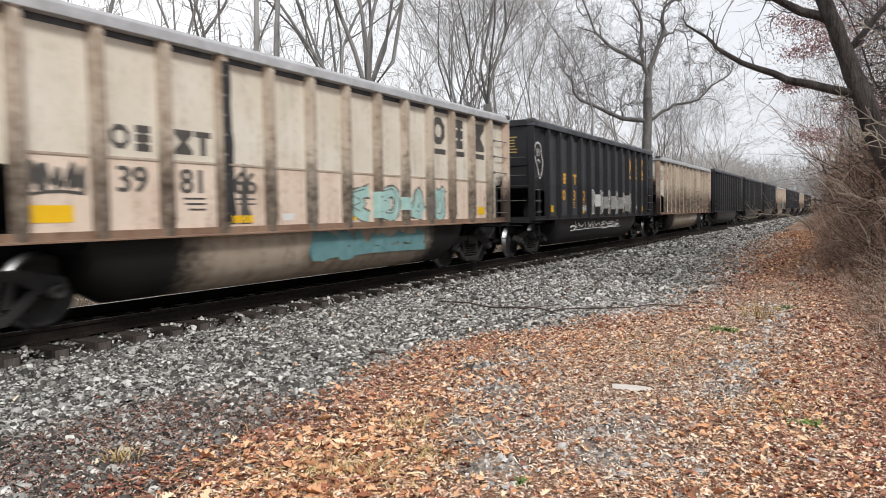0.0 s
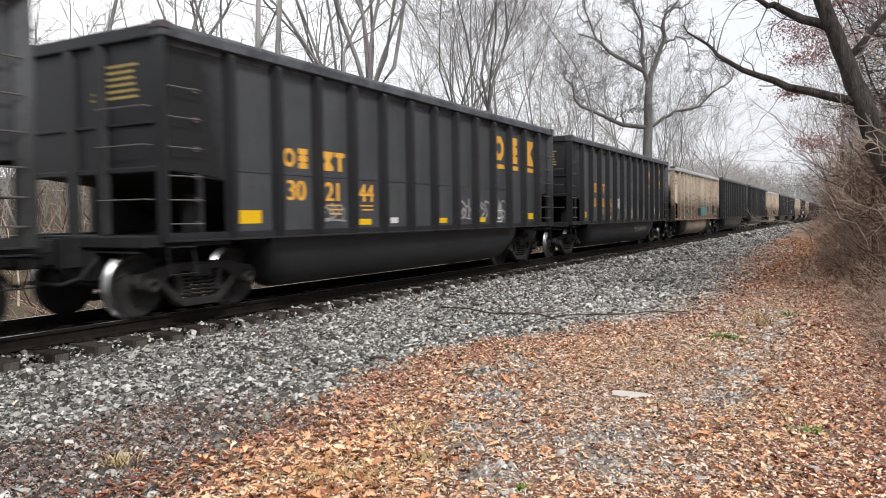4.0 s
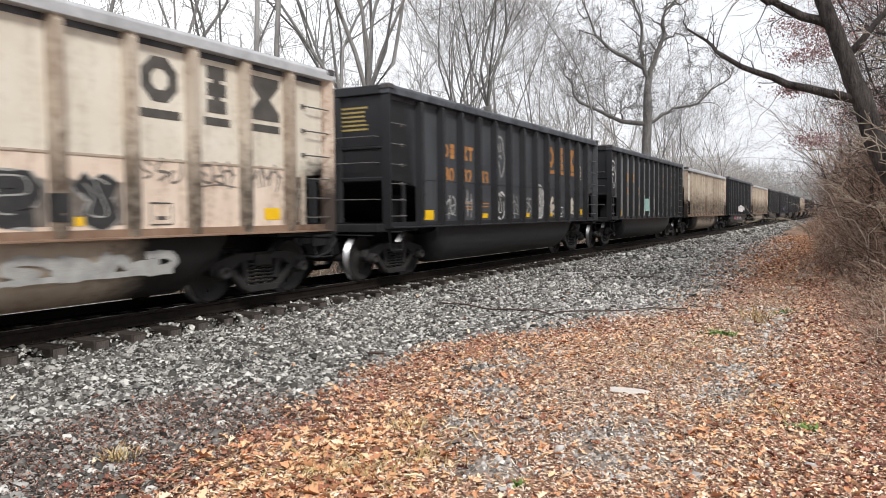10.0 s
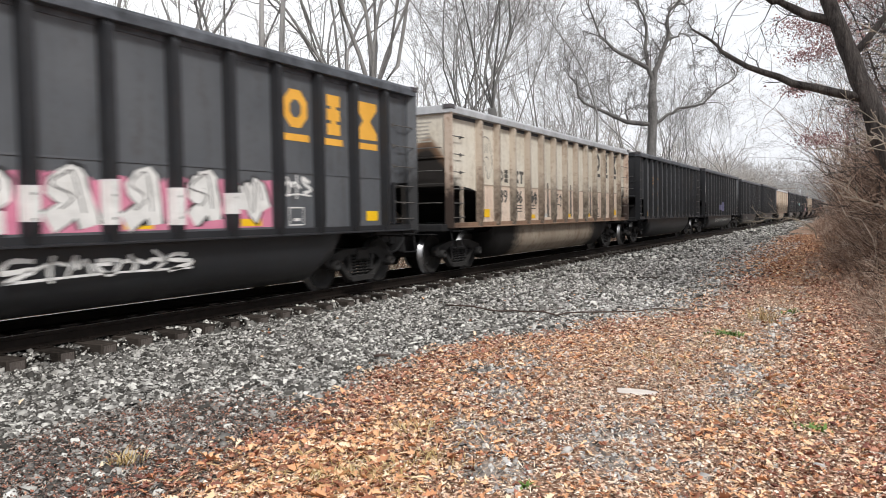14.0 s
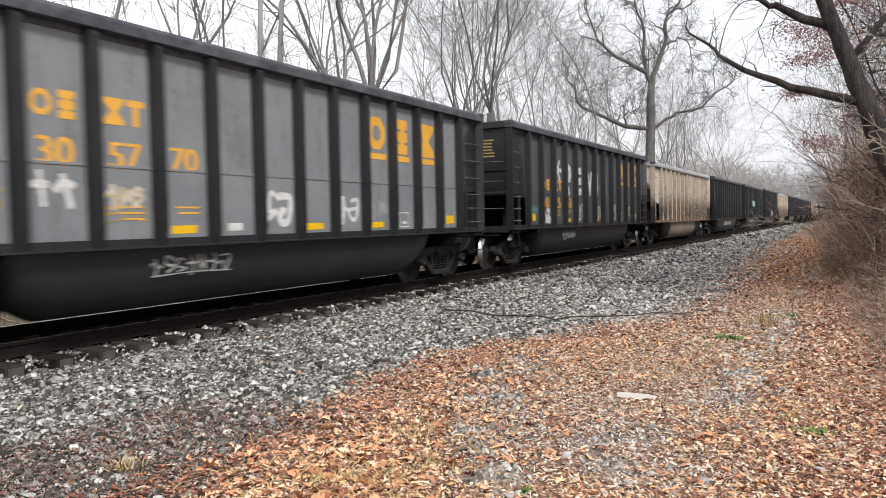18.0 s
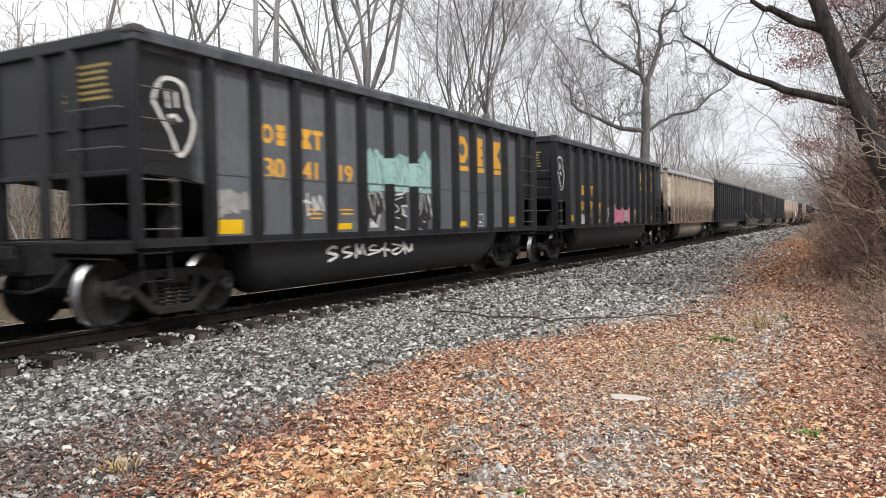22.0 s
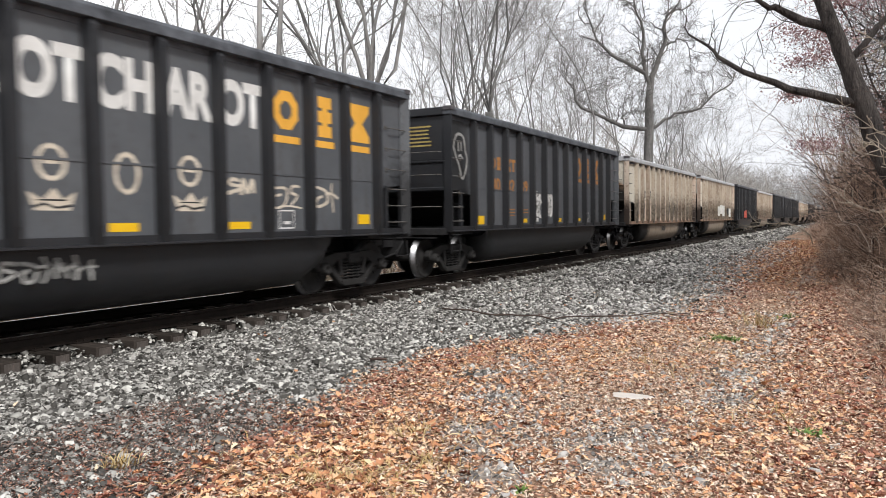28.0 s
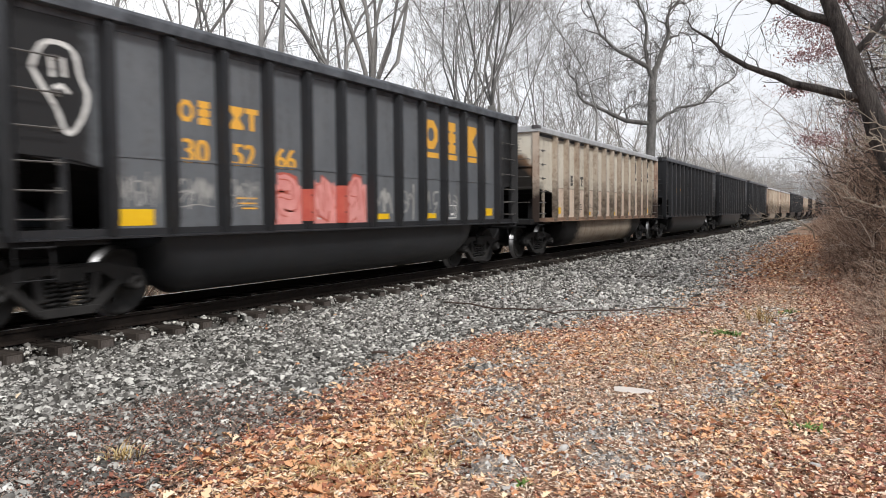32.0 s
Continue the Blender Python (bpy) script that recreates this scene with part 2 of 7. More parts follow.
M_RAIL = plain_mat("rail_rust", (0.010, 0.008, 0.007), (0.024, 0.018, 0.015), 8, 0.65, grain=60)
M_RAIL_TOP = plain_mat("polished_rail_head", (0.45, 0.45, 0.46), (0.6, 0.6, 0.61), 6, 0.3, 1.0, bumps=0.05)
M_TIE = plain_mat("tarred_oak_tie", (0.016, 0.013, 0.011), (0.060, 0.049, 0.042), 7, 0.85, grain=45, bumps=0.6, dist=0.01, by_object=0.3, stretch=(0.2, 1.4, 1.4))
M_PLATE = plain_mat("rusty_tie_plate", (0.05, 0.041, 0.036), (0.14, 0.118, 0.105), 9, 0.8, grain=50)
M_STONE = island_mat("crushed_stone", [(0.0, (0.032, 0.030, 0.027)), (0.3, (0.095, 0.090, 0.082)), (0.55, (0.22, 0.21, 0.195)), (0.8, (0.43, 0.415, 0.385)), (1.0, (0.80, 0.78, 0.73))], 0.75, 30, 0.15)
M_PEBBLE = island_mat("path_pebble", [(0.0, (0.10, 0.09, 0.085)), (0.3, (0.26, 0.24, 0.225)), (0.6, (0.44, 0.42, 0.40)), (1.0, (0.74, 0.72, 0.69))], 0.8, 30, 0.1)
M_LEAF = island_mat("dry_oak_leaf", [(0.0, (0.14, 0.06, 0.04)), (0.15, (0.38, 0.15, 0.08)), (0.32, (0.66, 0.32, 0.16)), (0.6, (0.84, 0.49, 0.27)), (0.85, (0.90, 0.62, 0.39)), (1.0, (0.92, 0.76, 0.55))], 0.75, 25, 0.2)
M_CRUMB = island_mat("leaf_crumbs", [(0.0, (0.20, 0.13, 0.09)), (0.3, (0.48, 0.34, 0.24)), (0.6, (0.68, 0.53, 0.40)), (1.0, (0.86, 0.78, 0.66))], 0.8, 25, 0.1)
M_TANBIT = island_mat("matted_tan_leaf", [(0.0, (0.08, 0.042, 0.033)), (0.28, (0.33, 0.18, 0.12)), (0.55, (0.66, 0.42, 0.30)), (0.8, (0.87, 0.63, 0.475)), (1.0, (0.96, 0.83, 0.70))], 0.75, 25, 0.15)
M_MULCH = island_mat("rotted_leaf", [(0.0, (0.04, 0.030, 0.027)), (0.4, (0.13, 0.088, 0.073)), (0.75, (0.29, 0.19, 0.15)), (1.0, (0.52, 0.39, 0.33))], 0.8, 25, 0.15)
M_REDLEAF = island_mat("wet_red_leaf", [(0.0, (0.14, 0.05, 0.04)), (0.5, (0.36, 0.14, 0.09)), (1.0, (0.58, 0.30, 0.20))], 0.65, 25, 0.2)
M_HUNGLEAF = island_mat("clinging_red_leaf", [(0.0, (0.17, 0.075, 0.075)), (0.6, (0.38, 0.20, 0.195)), (1.0, (0.58, 0.39, 0.38))], 0.7, 25, 0.2)
M_SLIVER = island_mat("straw_litter", [(0.0, (0.16, 0.09, 0.06)), (0.25, (0.46, 0.31, 0.20)), (0.6, (0.72, 0.55, 0.40)), (1.0, (0.90, 0.80, 0.66))], 0.75, 25, 0.1)
M_STRAWBIT = island_mat("yellow_straw_litter", [(0.0, (0.40, 0.26, 0.10)), (0.5, (0.68, 0.50, 0.25)), (1.0, (0.86, 0.72, 0.46))], 0.75, 25, 0.1)
M_STRAW = island_mat("dry_grass_blade", [(0.0, (0.30, 0.19, 0.07)), (0.6, (0.50, 0.36, 0.16)), (1.0, (0.60, 0.48, 0.26))], 0.7, 10, 0.1)
M_WEED = island_mat("green_weed_leaf", [(0.0, (0.06, 0.13, 0.03)), (1.0, (0.16, 0.26, 0.06))], 0.6, 20, 0.1)
M_TWIG = island_mat("brown_brush_twig", [(0.0, (0.045, 0.028, 0.022)), (0.3, (0.14, 0.085, 0.063)), (0.55, (0.36, 0.23, 0.165)), (0.85, (0.58, 0.42, 0.32)), (1.0, (0.80, 0.70, 0.59))], 0.8, 10, 0.15)
M_DARKTWIG = island_mat("dark_brown_twig", [(0.0, (0.035, 0.024, 0.020)), (0.6, (0.10, 0.066, 0.052)), (1.0, (0.20, 0.14, 0.11))], 0.85, 10, 0.15)
M_PALETWIG = plain_mat("pale_dead_branch", (0.24, 0.20, 0.155), (0.38, 0.325, 0.26), 12, 0.8)
M_STICK = plain_mat("dark_wet_stick", (0.04, 0.025, 0.020), (0.10, 0.065, 0.050), 12, 0.7)
M_BARK = plain_mat("grey_bark", (0.14, 0.136, 0.132), (0.33, 0.318, 0.308), 4, 0.9, grain=30, bumps=0.8, dist=0.03, by_object=0.4, stretch=(1, 1, 0.25))
M_BARK_DARK = plain_mat("dark_wet_bark", (0.018, 0.016, 0.016), (0.11, 0.097, 0.090), 7, 0.9, grain=32, bumps=1.0, dist=0.06, stretch=(1, 1, 0.25))
M_BARK_MID = plain_mat("dark_grey_bark", (0.095, 0.092, 0.090), (0.24, 0.23, 0.222), 4, 0.9, grain=20, bumps=0.8, dist=0.05, stretch=(1, 1, 0.3))
# far trees: haze is put into the bark colour, palest farthest off
M_BARK_FAR = plain_mat("haze_paled_bark", (0.24, 0.225, 0.21), (0.42, 0.395, 0.37), 4, 0.9, grain=20, by_object=0.4)
M_BARK_HAZE = plain_mat("far_haze_bark", (0.33, 0.325, 0.32), (0.50, 0.49, 0.48), 4, 0.9, grain=20)
M_WATER = plain_mat("puddle_sky_colour", (0.60, 0.53, 0.47), (0.72, 0.66, 0.60), 9, 0.25, bumps=0.02)
M_COAL = plain_mat("coal_dust", (0.012, 0.012, 0.013), (0.03, 0.03, 0.03), 8, 0.7, grain=40, bumps=0.8, dist=0.03)

for matt in (M_TIE, M_UNDER, M_RAIL, M_STONE, M_PEBBLE, M_BARK, M_BARK_DARK, M_BARK_MID):   # dusty surfaces without sheen
    matt.node_tree.nodes["Principled BSDF"].inputs["Specular IOR Level"].default_value = 0.12


# ---- characters painted on the railcars, as flat meshes ----
NUMBERS = "39 81 66,30 23 02,39 79 52,30 16 57,30 21 44,30 18 26,39 77 92,30 27 81,30 22 79,39 87 62,30 32 43,30 51 54,39 71 67,30 27 26,39 86 64,30 40 12,30 01 95,30 57 70,30 25 63,39 75 10,30 11 45,30 41 19,30 19 64,39 77 31,30 20 16,30 33 71,30 23 24,30 32 39,39 87 30,39 83 38,30 52 66".split(",")
fonts = {}


def letters(wanted):
    """Flat meshes of the characters, foot at the origin, centred; key: (characters, height, fatness)."""
    made = []
    for body, height, fat in wanted:
        cu = bpy.data.curves.new("text", "FONT")
        cu.body, cu.size, cu.align_x, cu.offset = body, height * 1.37, "CENTER", fat * height * 1.37
        made.append((new("text", cu), (body, height, fat)))
    dg = bpy.context.evaluated_depsgraph_get()
    for ob, key in made:
        fonts[key] = bpy.data.meshes.new_from_object(ob.evaluated_get(dg), depsgraph=dg)
    for ob, key in made:
        cu = ob.data
        bpy.data.objects.remove(ob)
        bpy.data.curves.remove(cu)


letters(sorted({(d, 0.34, 0.0) for n in NUMBERS for d in n.split()})
        + [(c, 0.40, 0.02) for c in "TUBY"] + [(c, 0.72, 0.01) for c in "TUBY"]
        + [(c, 0.62, 0.05) for c in ("FI", "SH", "BK", "US", "CR", "OT", "CH", "AR")]
        + [("R", 0.95, 0.055), ("E", 0.85, 0.055), ("W", 0.80, 0.055), ("1", 0.75, 0.055), ("I", 0.58, 0.055)])

# ---- mesh helpers ----


class Geo:
    """Collects vertices and faces of one part."""

    def __init__(self):
        self.v, self.f, self.s = [], [], []

    def add(self, verts, faces, slot=0):
        n = len(self.v)
        self.v += [tuple(p) for p in verts]
        self.f += [tuple(n + i for i in f) for f in faces]
        self.s += [slot] * len(faces)
        return self

    def box(self, a, b, slot=0):
        (x0, y0, z0), (x1, y1, z1) = a, b
        vs = [(x0, y0, z0), (x1, y0, z0), (x1, y1, z0), (x0, y1, z0), (x0, y0, z1), (x1, y0, z1), (x1, y1, z1), (x0, y1, z1)]
        return self.add(vs, [(0, 3, 2, 1), (4, 5, 6, 7), (0, 1, 5, 4), (1, 2, 6, 5), (2, 3, 7, 6), (3, 0, 4, 7)], slot)

    def prism(self, poly, axis, a, b, slot=0):
        """Extrudes a flat outline along an axis from a to b; the outline's two numbers are the other two axes in order."""
        def at(p, t):
            q = [p[0], p[1]]
            q.insert(axis, t)
            return q
        n = len(poly)
        area = sum(poly[i][0] * poly[(i + 1) % n][1] - poly[(i + 1) % n][0] * poly[i][1] for i in range(n))
        if (area > 0) == (axis == 1):
            poly = poly[::-1]
        vs = [at(p, a) for p in poly] + [at(p, b) for p in poly]
        if b < a:
            vs = vs[n:] + vs[:n]
        fs = [tuple(range(n))[::-1], tuple(range(n, 2 * n))] + [(i, (i + 1) % n, n + (i + 1) % n, n + i) for i in range(n)]
        return self.add(vs, fs, slot)

    def tube(self, pts, radii, sides=6, slot=0, caps=True):
        pts = [Vector(p) for p in pts]
        if isinstance(radii, (int, float)):
            radii = [radii] * len(pts)
        vs, fs = [], []
        for i, p in enumerate(pts):
            d = (pts[min(i + 1, len(pts) - 1)] - pts[max(i - 1, 0)]).normalized()
            a = d.cross(Vector((0, 0, 1)) if abs(d.z) < 0.9 else Vector((1, 0, 0))).normalized()
            b = a.cross(d)
            for k in range(sides):
                w = 2 * math.pi * k / sides
                vs.append(p + (a * math.cos(w) + b * math.sin(w)) * radii[i])
        for i in range(len(pts) - 1):
            for k in range(sides):
                j = (k + 1) % sides
                fs.append((i * sides + k, i * sides + j, (i + 1) * sides + j, (i + 1) * sides + k))
        if caps:
            fs.append(tuple(range(sides))[::-1])
            fs.append(tuple((len(pts) - 1) * sides + k for k in range(sides)))
        return self.add(vs, fs, slot)

    def lathe_x(self, prof, n=32, slot=0, at=(0, 0, 0)):
        """Turns an outline of (x, radius, slot) round the x axis."""
        vs, m = [], len(prof)
        for k in range(n):
            w = 2 * math.pi * k / n
            vs += [(at[0] + p[0], at[1] + p[1] * math.cos(w), at[2] + p[1] * math.sin(w)) for p in prof]
        for i in range(m - 1):
            self.add([], [], 0)
        base = len(self.v)
        self.v += vs
        for k in range(n):
            j = (k + 1) % n
            for i in range(m - 1):
                self.f.append((base + k * m + i, base + k * m + i + 1, base + j * m + i + 1, base + j * m + i))
                self.s.append(prof[i][2] if len(prof[i]) > 2 else slot)
        return self

    def mesh(self, name, mats, smooth=False, bevel=0.0):
        me = bpy.data.meshes.new(name)
        me.from_pydata(self.v, [], self.f)
        for m in (mats if isinstance(mats, (list, tuple)) else [mats]):
            me.materials.append(m)
        me.polygons.foreach_set("material_index", self.s)
        if bevel:
            bm = bmesh.new()
            bm.from_mesh(me)
            bmesh.ops.recalc_face_normals(bm, faces=bm.faces)
            bmesh.ops.bevel(bm, geom=[e for e in bm.edges if e.is_manifold and e.calc_face_angle(0) > 0.5], offset=bevel, segments=1, affect="EDGES")
            bm.to_mesh(me)
            bm.free()
        if smooth:
            me.polygons.foreach_set("use_smooth", [True] * len(me.polygons))
        me.update()
        return me


def part(name, me, parent, label="", at=None):
    """Links a mesh as one object under a thing or a part."""
    ob = new(name, me)
    ob.parent = parent
    if at is not None:
        ob.matrix_basis = at
    if label:
        tagged(ob, label=label)
    return ob


def soup(name, verts, faces, mat, smooth=False):
    """A mesh of many loose pieces from arrays; faces all triangles or all quads."""
    me = bpy.data.meshes.new(name)
    verts = np.asarray(verts, dtype=np.float32).reshape(-1, 3)
    faces = np.asarray(faces, dtype=np.int32)
    k = faces.shape[1]
    me.vertices.add(len(verts))
    me.vertices.foreach_set("co", verts.ravel())
    me.loops.add(faces.size)
    me.loops.foreach_set("vertex_index", faces.ravel())
    me.polygons.add(len(faces))
    me.polygons.foreach_set("loop_start", np.arange(0, faces.size, k, dtype=np.int32))
    me.materials.append(mat)
    me.update(calc_edges=True)
    me.validate()
    if smooth:
        me.polygons.foreach_set("use_smooth", [True] * len(me.polygons))
    return me


rng = np.random.default_rng(7)

# ---- ground ----


def smooth_step(a, b, x):
    t = np.clip((x - a) / (b - a), 0, 1)
    return t * t * (3 - 2 * t)


def wave(x, y, s):
    """A cheap uneven field of about one metre's grain, between -1 and 1."""
    return (np.sin(1.7 * x * s + 0.6 * y * s + 1.3) + np.sin(2.3 * y * s - 1.1 * x * s + 0.4) + np.sin(3.1 * x * s + 2.7 * y * s + 2.2) + np.sin(4.3 * y * s - 3.7 * x * s)) / 4


def litter_edge(y):
    """Where the leaf-covered path begins beside the ballast."""
    e = np.where(y < 9.2, -4.22 + 0.14 * np.sin(y * 1.5 + 1.2) - 0.35 * smooth_step(6.3, 8.2, y), -4.35)
    e = e + 0.9 * smooth_step(9.0, 10.2, y) + 1.2 * smooth_step(10.2, 13.5, y) - smooth_step(14, 30, y) * 1.3 - smooth_step(30, 100, y) * 2.0
    return e


def brush_edge(y):
    return 0.40 - 0.45 * smooth_step(6, 13, y) - 0.75 * smooth_step(13, 26, y) - 0.9 * smooth_step(26, 45, y) - 1.7 * smooth_step(45, 70, y) - 2.6 * smooth_step(70, 150, y)


def ground_z(x, y):
    z = 0.03 * smooth_step(-4.8, -7.9, x)
    z = z - 0.50 * smooth_step(-11.2, -13.0, x)
    z = z + 5.0 * smooth_step(-18, -46, x)
    z = z + 0.45 * smooth_step(0.3, 6, x - brush_edge(y) - 0.5) + 0.05 * np.clip(x - 6, 0, 60)
    flat = smooth_step(-8.2, -6.5, x)
    z = z + 0.025 * wave(x, y, 0.9) * flat - 0.035 * np.exp(-((x + 1.05) / 0.35) ** 2) * flat
    return z - 0.03 * np.exp(-(((x + 1.8) / 0.35) ** 2 + ((y - 6.9) / 0.3) ** 2))


def litter(x, y):
    """How thickly leaves cover the ground, 0 to 1."""
    w = 0.4 + 0.6 * smooth_step(9, 13, y)
    a = smooth_step(-w, w, x - litter_edge(y) + 0.3 * wave(x, y, 1.6))
    stony = np.exp(-((x + 2.4 + 0.42 * np.clip(y - 5, -1, 2.2)) / 0.42) ** 2) * smooth_step(9.2, 7.6, y) * smooth_step(3.2, 4.6, y) * 0.88
    stony = np.maximum(stony, 0.9 * np.exp(-(((x + 1.45) / 0.4) ** 2 + ((y - 5.2) / 0.55) ** 2)))
    stony = np.maximum(stony, 0.6 * np.exp(-((x + 1.0) / 0.35) ** 2) * smooth_step(5, 8, y))
    near = np.maximum(0, smooth_step(5.2, 3.2, y) * smooth_step(-3.2, -4.6, x)) * 0.55
    return np.clip(a * (1 - stony * (0.8 + 0.9 * wave(x, y, 2.2))) - near, 0, 1)


gx = np.concatenate([[-900, -300, -140, -80, -50, -45, -41, -37, -33, -29, -26, -23, -20, -18, -16.5, -15, -14], np.arange(-13.4, -8.2, 0.4), np.arange(-8.2, 3.0, 0.14), np.arange(3.0, 8, 0.7), [9, 11, 14, 20, 30, 50, 100, 300, 900]])
gy = np.concatenate([[-900, -300, -100, -50, -25, -12, -6, -3], np.arange(-1, 26, 0.16), np.arange(26, 60, 0.8), np.arange(60, 140, 4), [150, 170, 200, 240, 300, 400, 600, 1200]])
GX, GY = np.meshgrid(gx, gy)
GZ = ground_z(GX, GY)
nx, ny = len(gx), len(gy)
idx = np.arange(nx * ny).reshape(ny, nx)
quads = np.stack([idx[:-1, :-1], idx[:-1, 1:], idx[1:, 1:], idx[1:, :-1]], -1).reshape(-1, 4)

m, nt, b, vec = base_mat("ground_cover", 0.9, 0, 0.2)
at_l = nt.nodes.new("ShaderNodeAttribute")
at_l.attribute_name = "litter"
at_f = nt.nodes.new("ShaderNodeAttribute")
at_f.attribute_name = "field"
n1 = noise_tex(nt, 0.7, 6, 0.65, vec)
n2 = noise_tex(nt, 18, 5, 0.7, vec)
vor = nt.nodes.new("ShaderNodeTexVoronoi")
vor.inputs["Scale"].default_value = 19
nt.links.new(vec, vor.inputs["Vector"])
stone_c = mix_col(nt, vor.outputs["Color"], (0.045, 0.043, 0.040), (0.30, 0.288, 0.270))
stone_c = mix_col(nt, ramp(nt, vor.outputs["Distance"], [(0.25, (0, 0, 0)), (0.6, (1, 1, 1))]), stone_c, (0.028, 0.026, 0.024))
at_p = nt.nodes.new("ShaderNodeAttribute")
at_p.attribute_name = "path"
soil_c = mix_col(nt, ramp(nt, n2, [(0.35, (0, 0, 0)), (0.65, (1, 1, 1))]), (0.13, 0.11, 0.095), (0.46, 0.40, 0.35))
stone_c = mix_col(nt, at_p.outputs["Fac"], stone_c, soil_c)
leaf_c = mix_col(nt, ramp(nt, n2, [(0.35, (0, 0, 0)), (0.65, (1, 1, 1))]), (0.13, 0.075, 0.05), (0.48, 0.33, 0.23))
leaf_c = mix_col(nt, ramp(nt, n1, [(0.4, (0, 0, 0)), (0.7, (1, 1, 1))]), leaf_c, (0.24, 0.12, 0.07))
mask = calc(nt, "ADD", at_l.outputs["Fac"], calc(nt, "MULTIPLY", calc(nt, "SUBTRACT", n2, 0.5), 0.9), 0, True)
col = mix_col(nt, ramp(nt, mask, [(0.35, (0, 0, 0)), (0.62, (1, 1, 1))]), stone_c, leaf_c)
field_c = mix_col(nt, n2, (0.05, 0.041, 0.030), (0.17, 0.135, 0.09))
col = mix_col(nt, at_f.outputs["Fac"], col, field_c)
nt.links.new(col, b.inputs["Base Color"])
bump(nt, b, calc(nt, "ADD", n2, calc(nt, "MULTIPLY", vor.outputs["Distance"], 0.6)), 0.7, 0.03)
M_GROUND = m

me = soup("ground", np.stack([GX, GY, GZ], -1), quads, M_GROUND, True)
a1 = me.attributes.new("litter", "FLOAT", "POINT")
a1.data.foreach_set("value", litter(GX, GY).ravel().astype(np.float32))
a2 = me.attributes.new("field", "FLOAT", "POINT")
a2.data.foreach_set("value", smooth_step(-12.0, -13.5, GX).ravel().astype(np.float32))
a3 = me.attributes.new("path", "FLOAT", "POINT")
a3.data.foreach_set("value", smooth_step(-4.3, -3.3, GX - 1.2 * smooth_step(11, 14, GY)).ravel().astype(np.float32))
ground = tagged(new("ground", me), "gravel and leaf-strewn path beside the railway bed", "ground", kind="structure")

# ---- railway track ----
track = new("railway_track")
track.matrix_world = Matrix.Translation((TRACK_X, 0, RAIL_Z))
tagged(track, "rusty steel rails spiked to dark wooden ties in ballast", "railway track", kind="structure")
RAIL = [(-0.075, -0.172), (0.075, -0.172), (0.075, -0.160), (0.012, -0.135), (0.010, -0.05), (0.036, -0.038), (0.036, -0.004), (0.030, 0.0), (-0.030, 0.0), (-0.036, -0.004), (-0.036, -0.038), (-0.010, -0.05), (-0.012, -0.135), (-0.075, -0.160)]
rail_me = Geo().prism(RAIL, 1, -120, 420).mesh("rail", M_RAIL)
head_me = Geo().box((-0.026, -120, 0.0), (0.026, 420, 0.0015)).mesh("rail_head", M_RAIL_TOP)
for sx in (1, -1):
    r = part("rail", rail_me, track, "rust-brown steel rail", Matrix.Translation((sx * 0.753, 0, 0)))
    part("rail_head", head_me, r, "polished running surface")
tie_me = Geo().box((-1.3, -0.115, -0.40), (1.3, 0.115, -0.19)).mesh("tie", M_TIE, bevel=0.012)
plate_me = Geo().box((-0.17, -0.09, -0.19), (0.17, 0.09, -0.172)).mesh("tie_plate", M_RAIL, bevel=0.004)
spike = Geo()
for ax, ay in ((-0.105, -0.05), (-0.105, 0.05), (0.105, -0.05), (0.105, 0.05)):
    spike.box((ax - 0.012, ay - 0.012, -0.172), (ax + 0.012, ay + 0.012, -0.150))
spike_me = spike.mesh("spike", M_RAIL)
nail = Geo().box((1.300, -0.085, -0.36), (1.306, 0.085, -0.215))
for k in range(6):
    nail.box((1.306, -0.078 + 0.028 * k, -0.355), (1.313, -0.066 + 0.028 * k, -0.22))
nail_me = nail.mesh("end_plate", M_PLATE)
TIE_STEP = 0.562
far_ties = Geo()
for i in range(-60, 560):
    y = 4.906 + i * TIE_STEP + float(rng.normal(0, 0.012))
    dx, turn = float(rng.normal(0, 0.03)), float(rng.normal(0, 0.6))
    if -8 <= i < 200:
        t_ob = part("tie", tie_me, track, "", pose(dx, y, float(rng.normal(0, 0.006)), 0, 0, turn))
        if i < 26:
            for sx in (1, -1):
                part("tie_plate", plate_me, t_ob, "", Matrix.Translation((sx * 0.753 - dx, 0, 0)))
            part("end_plate", nail_me, t_ob)
            part("spike", spike_me, t_ob, "", Matrix.Translation((0.753 - dx, 0, 0)))
    elif i >= 200 or i > -40:
        far_ties.box((-1.3 + dx, y - 0.11, -0.36), (1.3 + dx, y + 0.11, -0.19))
tagged(part("tie_row", far_ties.mesh("tie_row", M_TIE), track), kind="stuff")


# ---- crushed stone ----
RING = 2 * np.pi * np.arange(4) / 4
SLAB = np.concatenate([np.stack([np.cos(RING), np.sin(RING), np.full(4, -0.6)], -1), np.stack([0.66 * np.cos(RING + 0.3), 0.66 * np.sin(RING + 0.3), np.full(4, 0.75)], -1)])
SLAB_F = np.array([(4, 5, 6), (4, 6, 7)] + [t for k in range(4) for t in ((k, (k + 1) % 4, 4 + (k + 1) % 4), (k, 4 + (k + 1) % 4, 4 + k))])


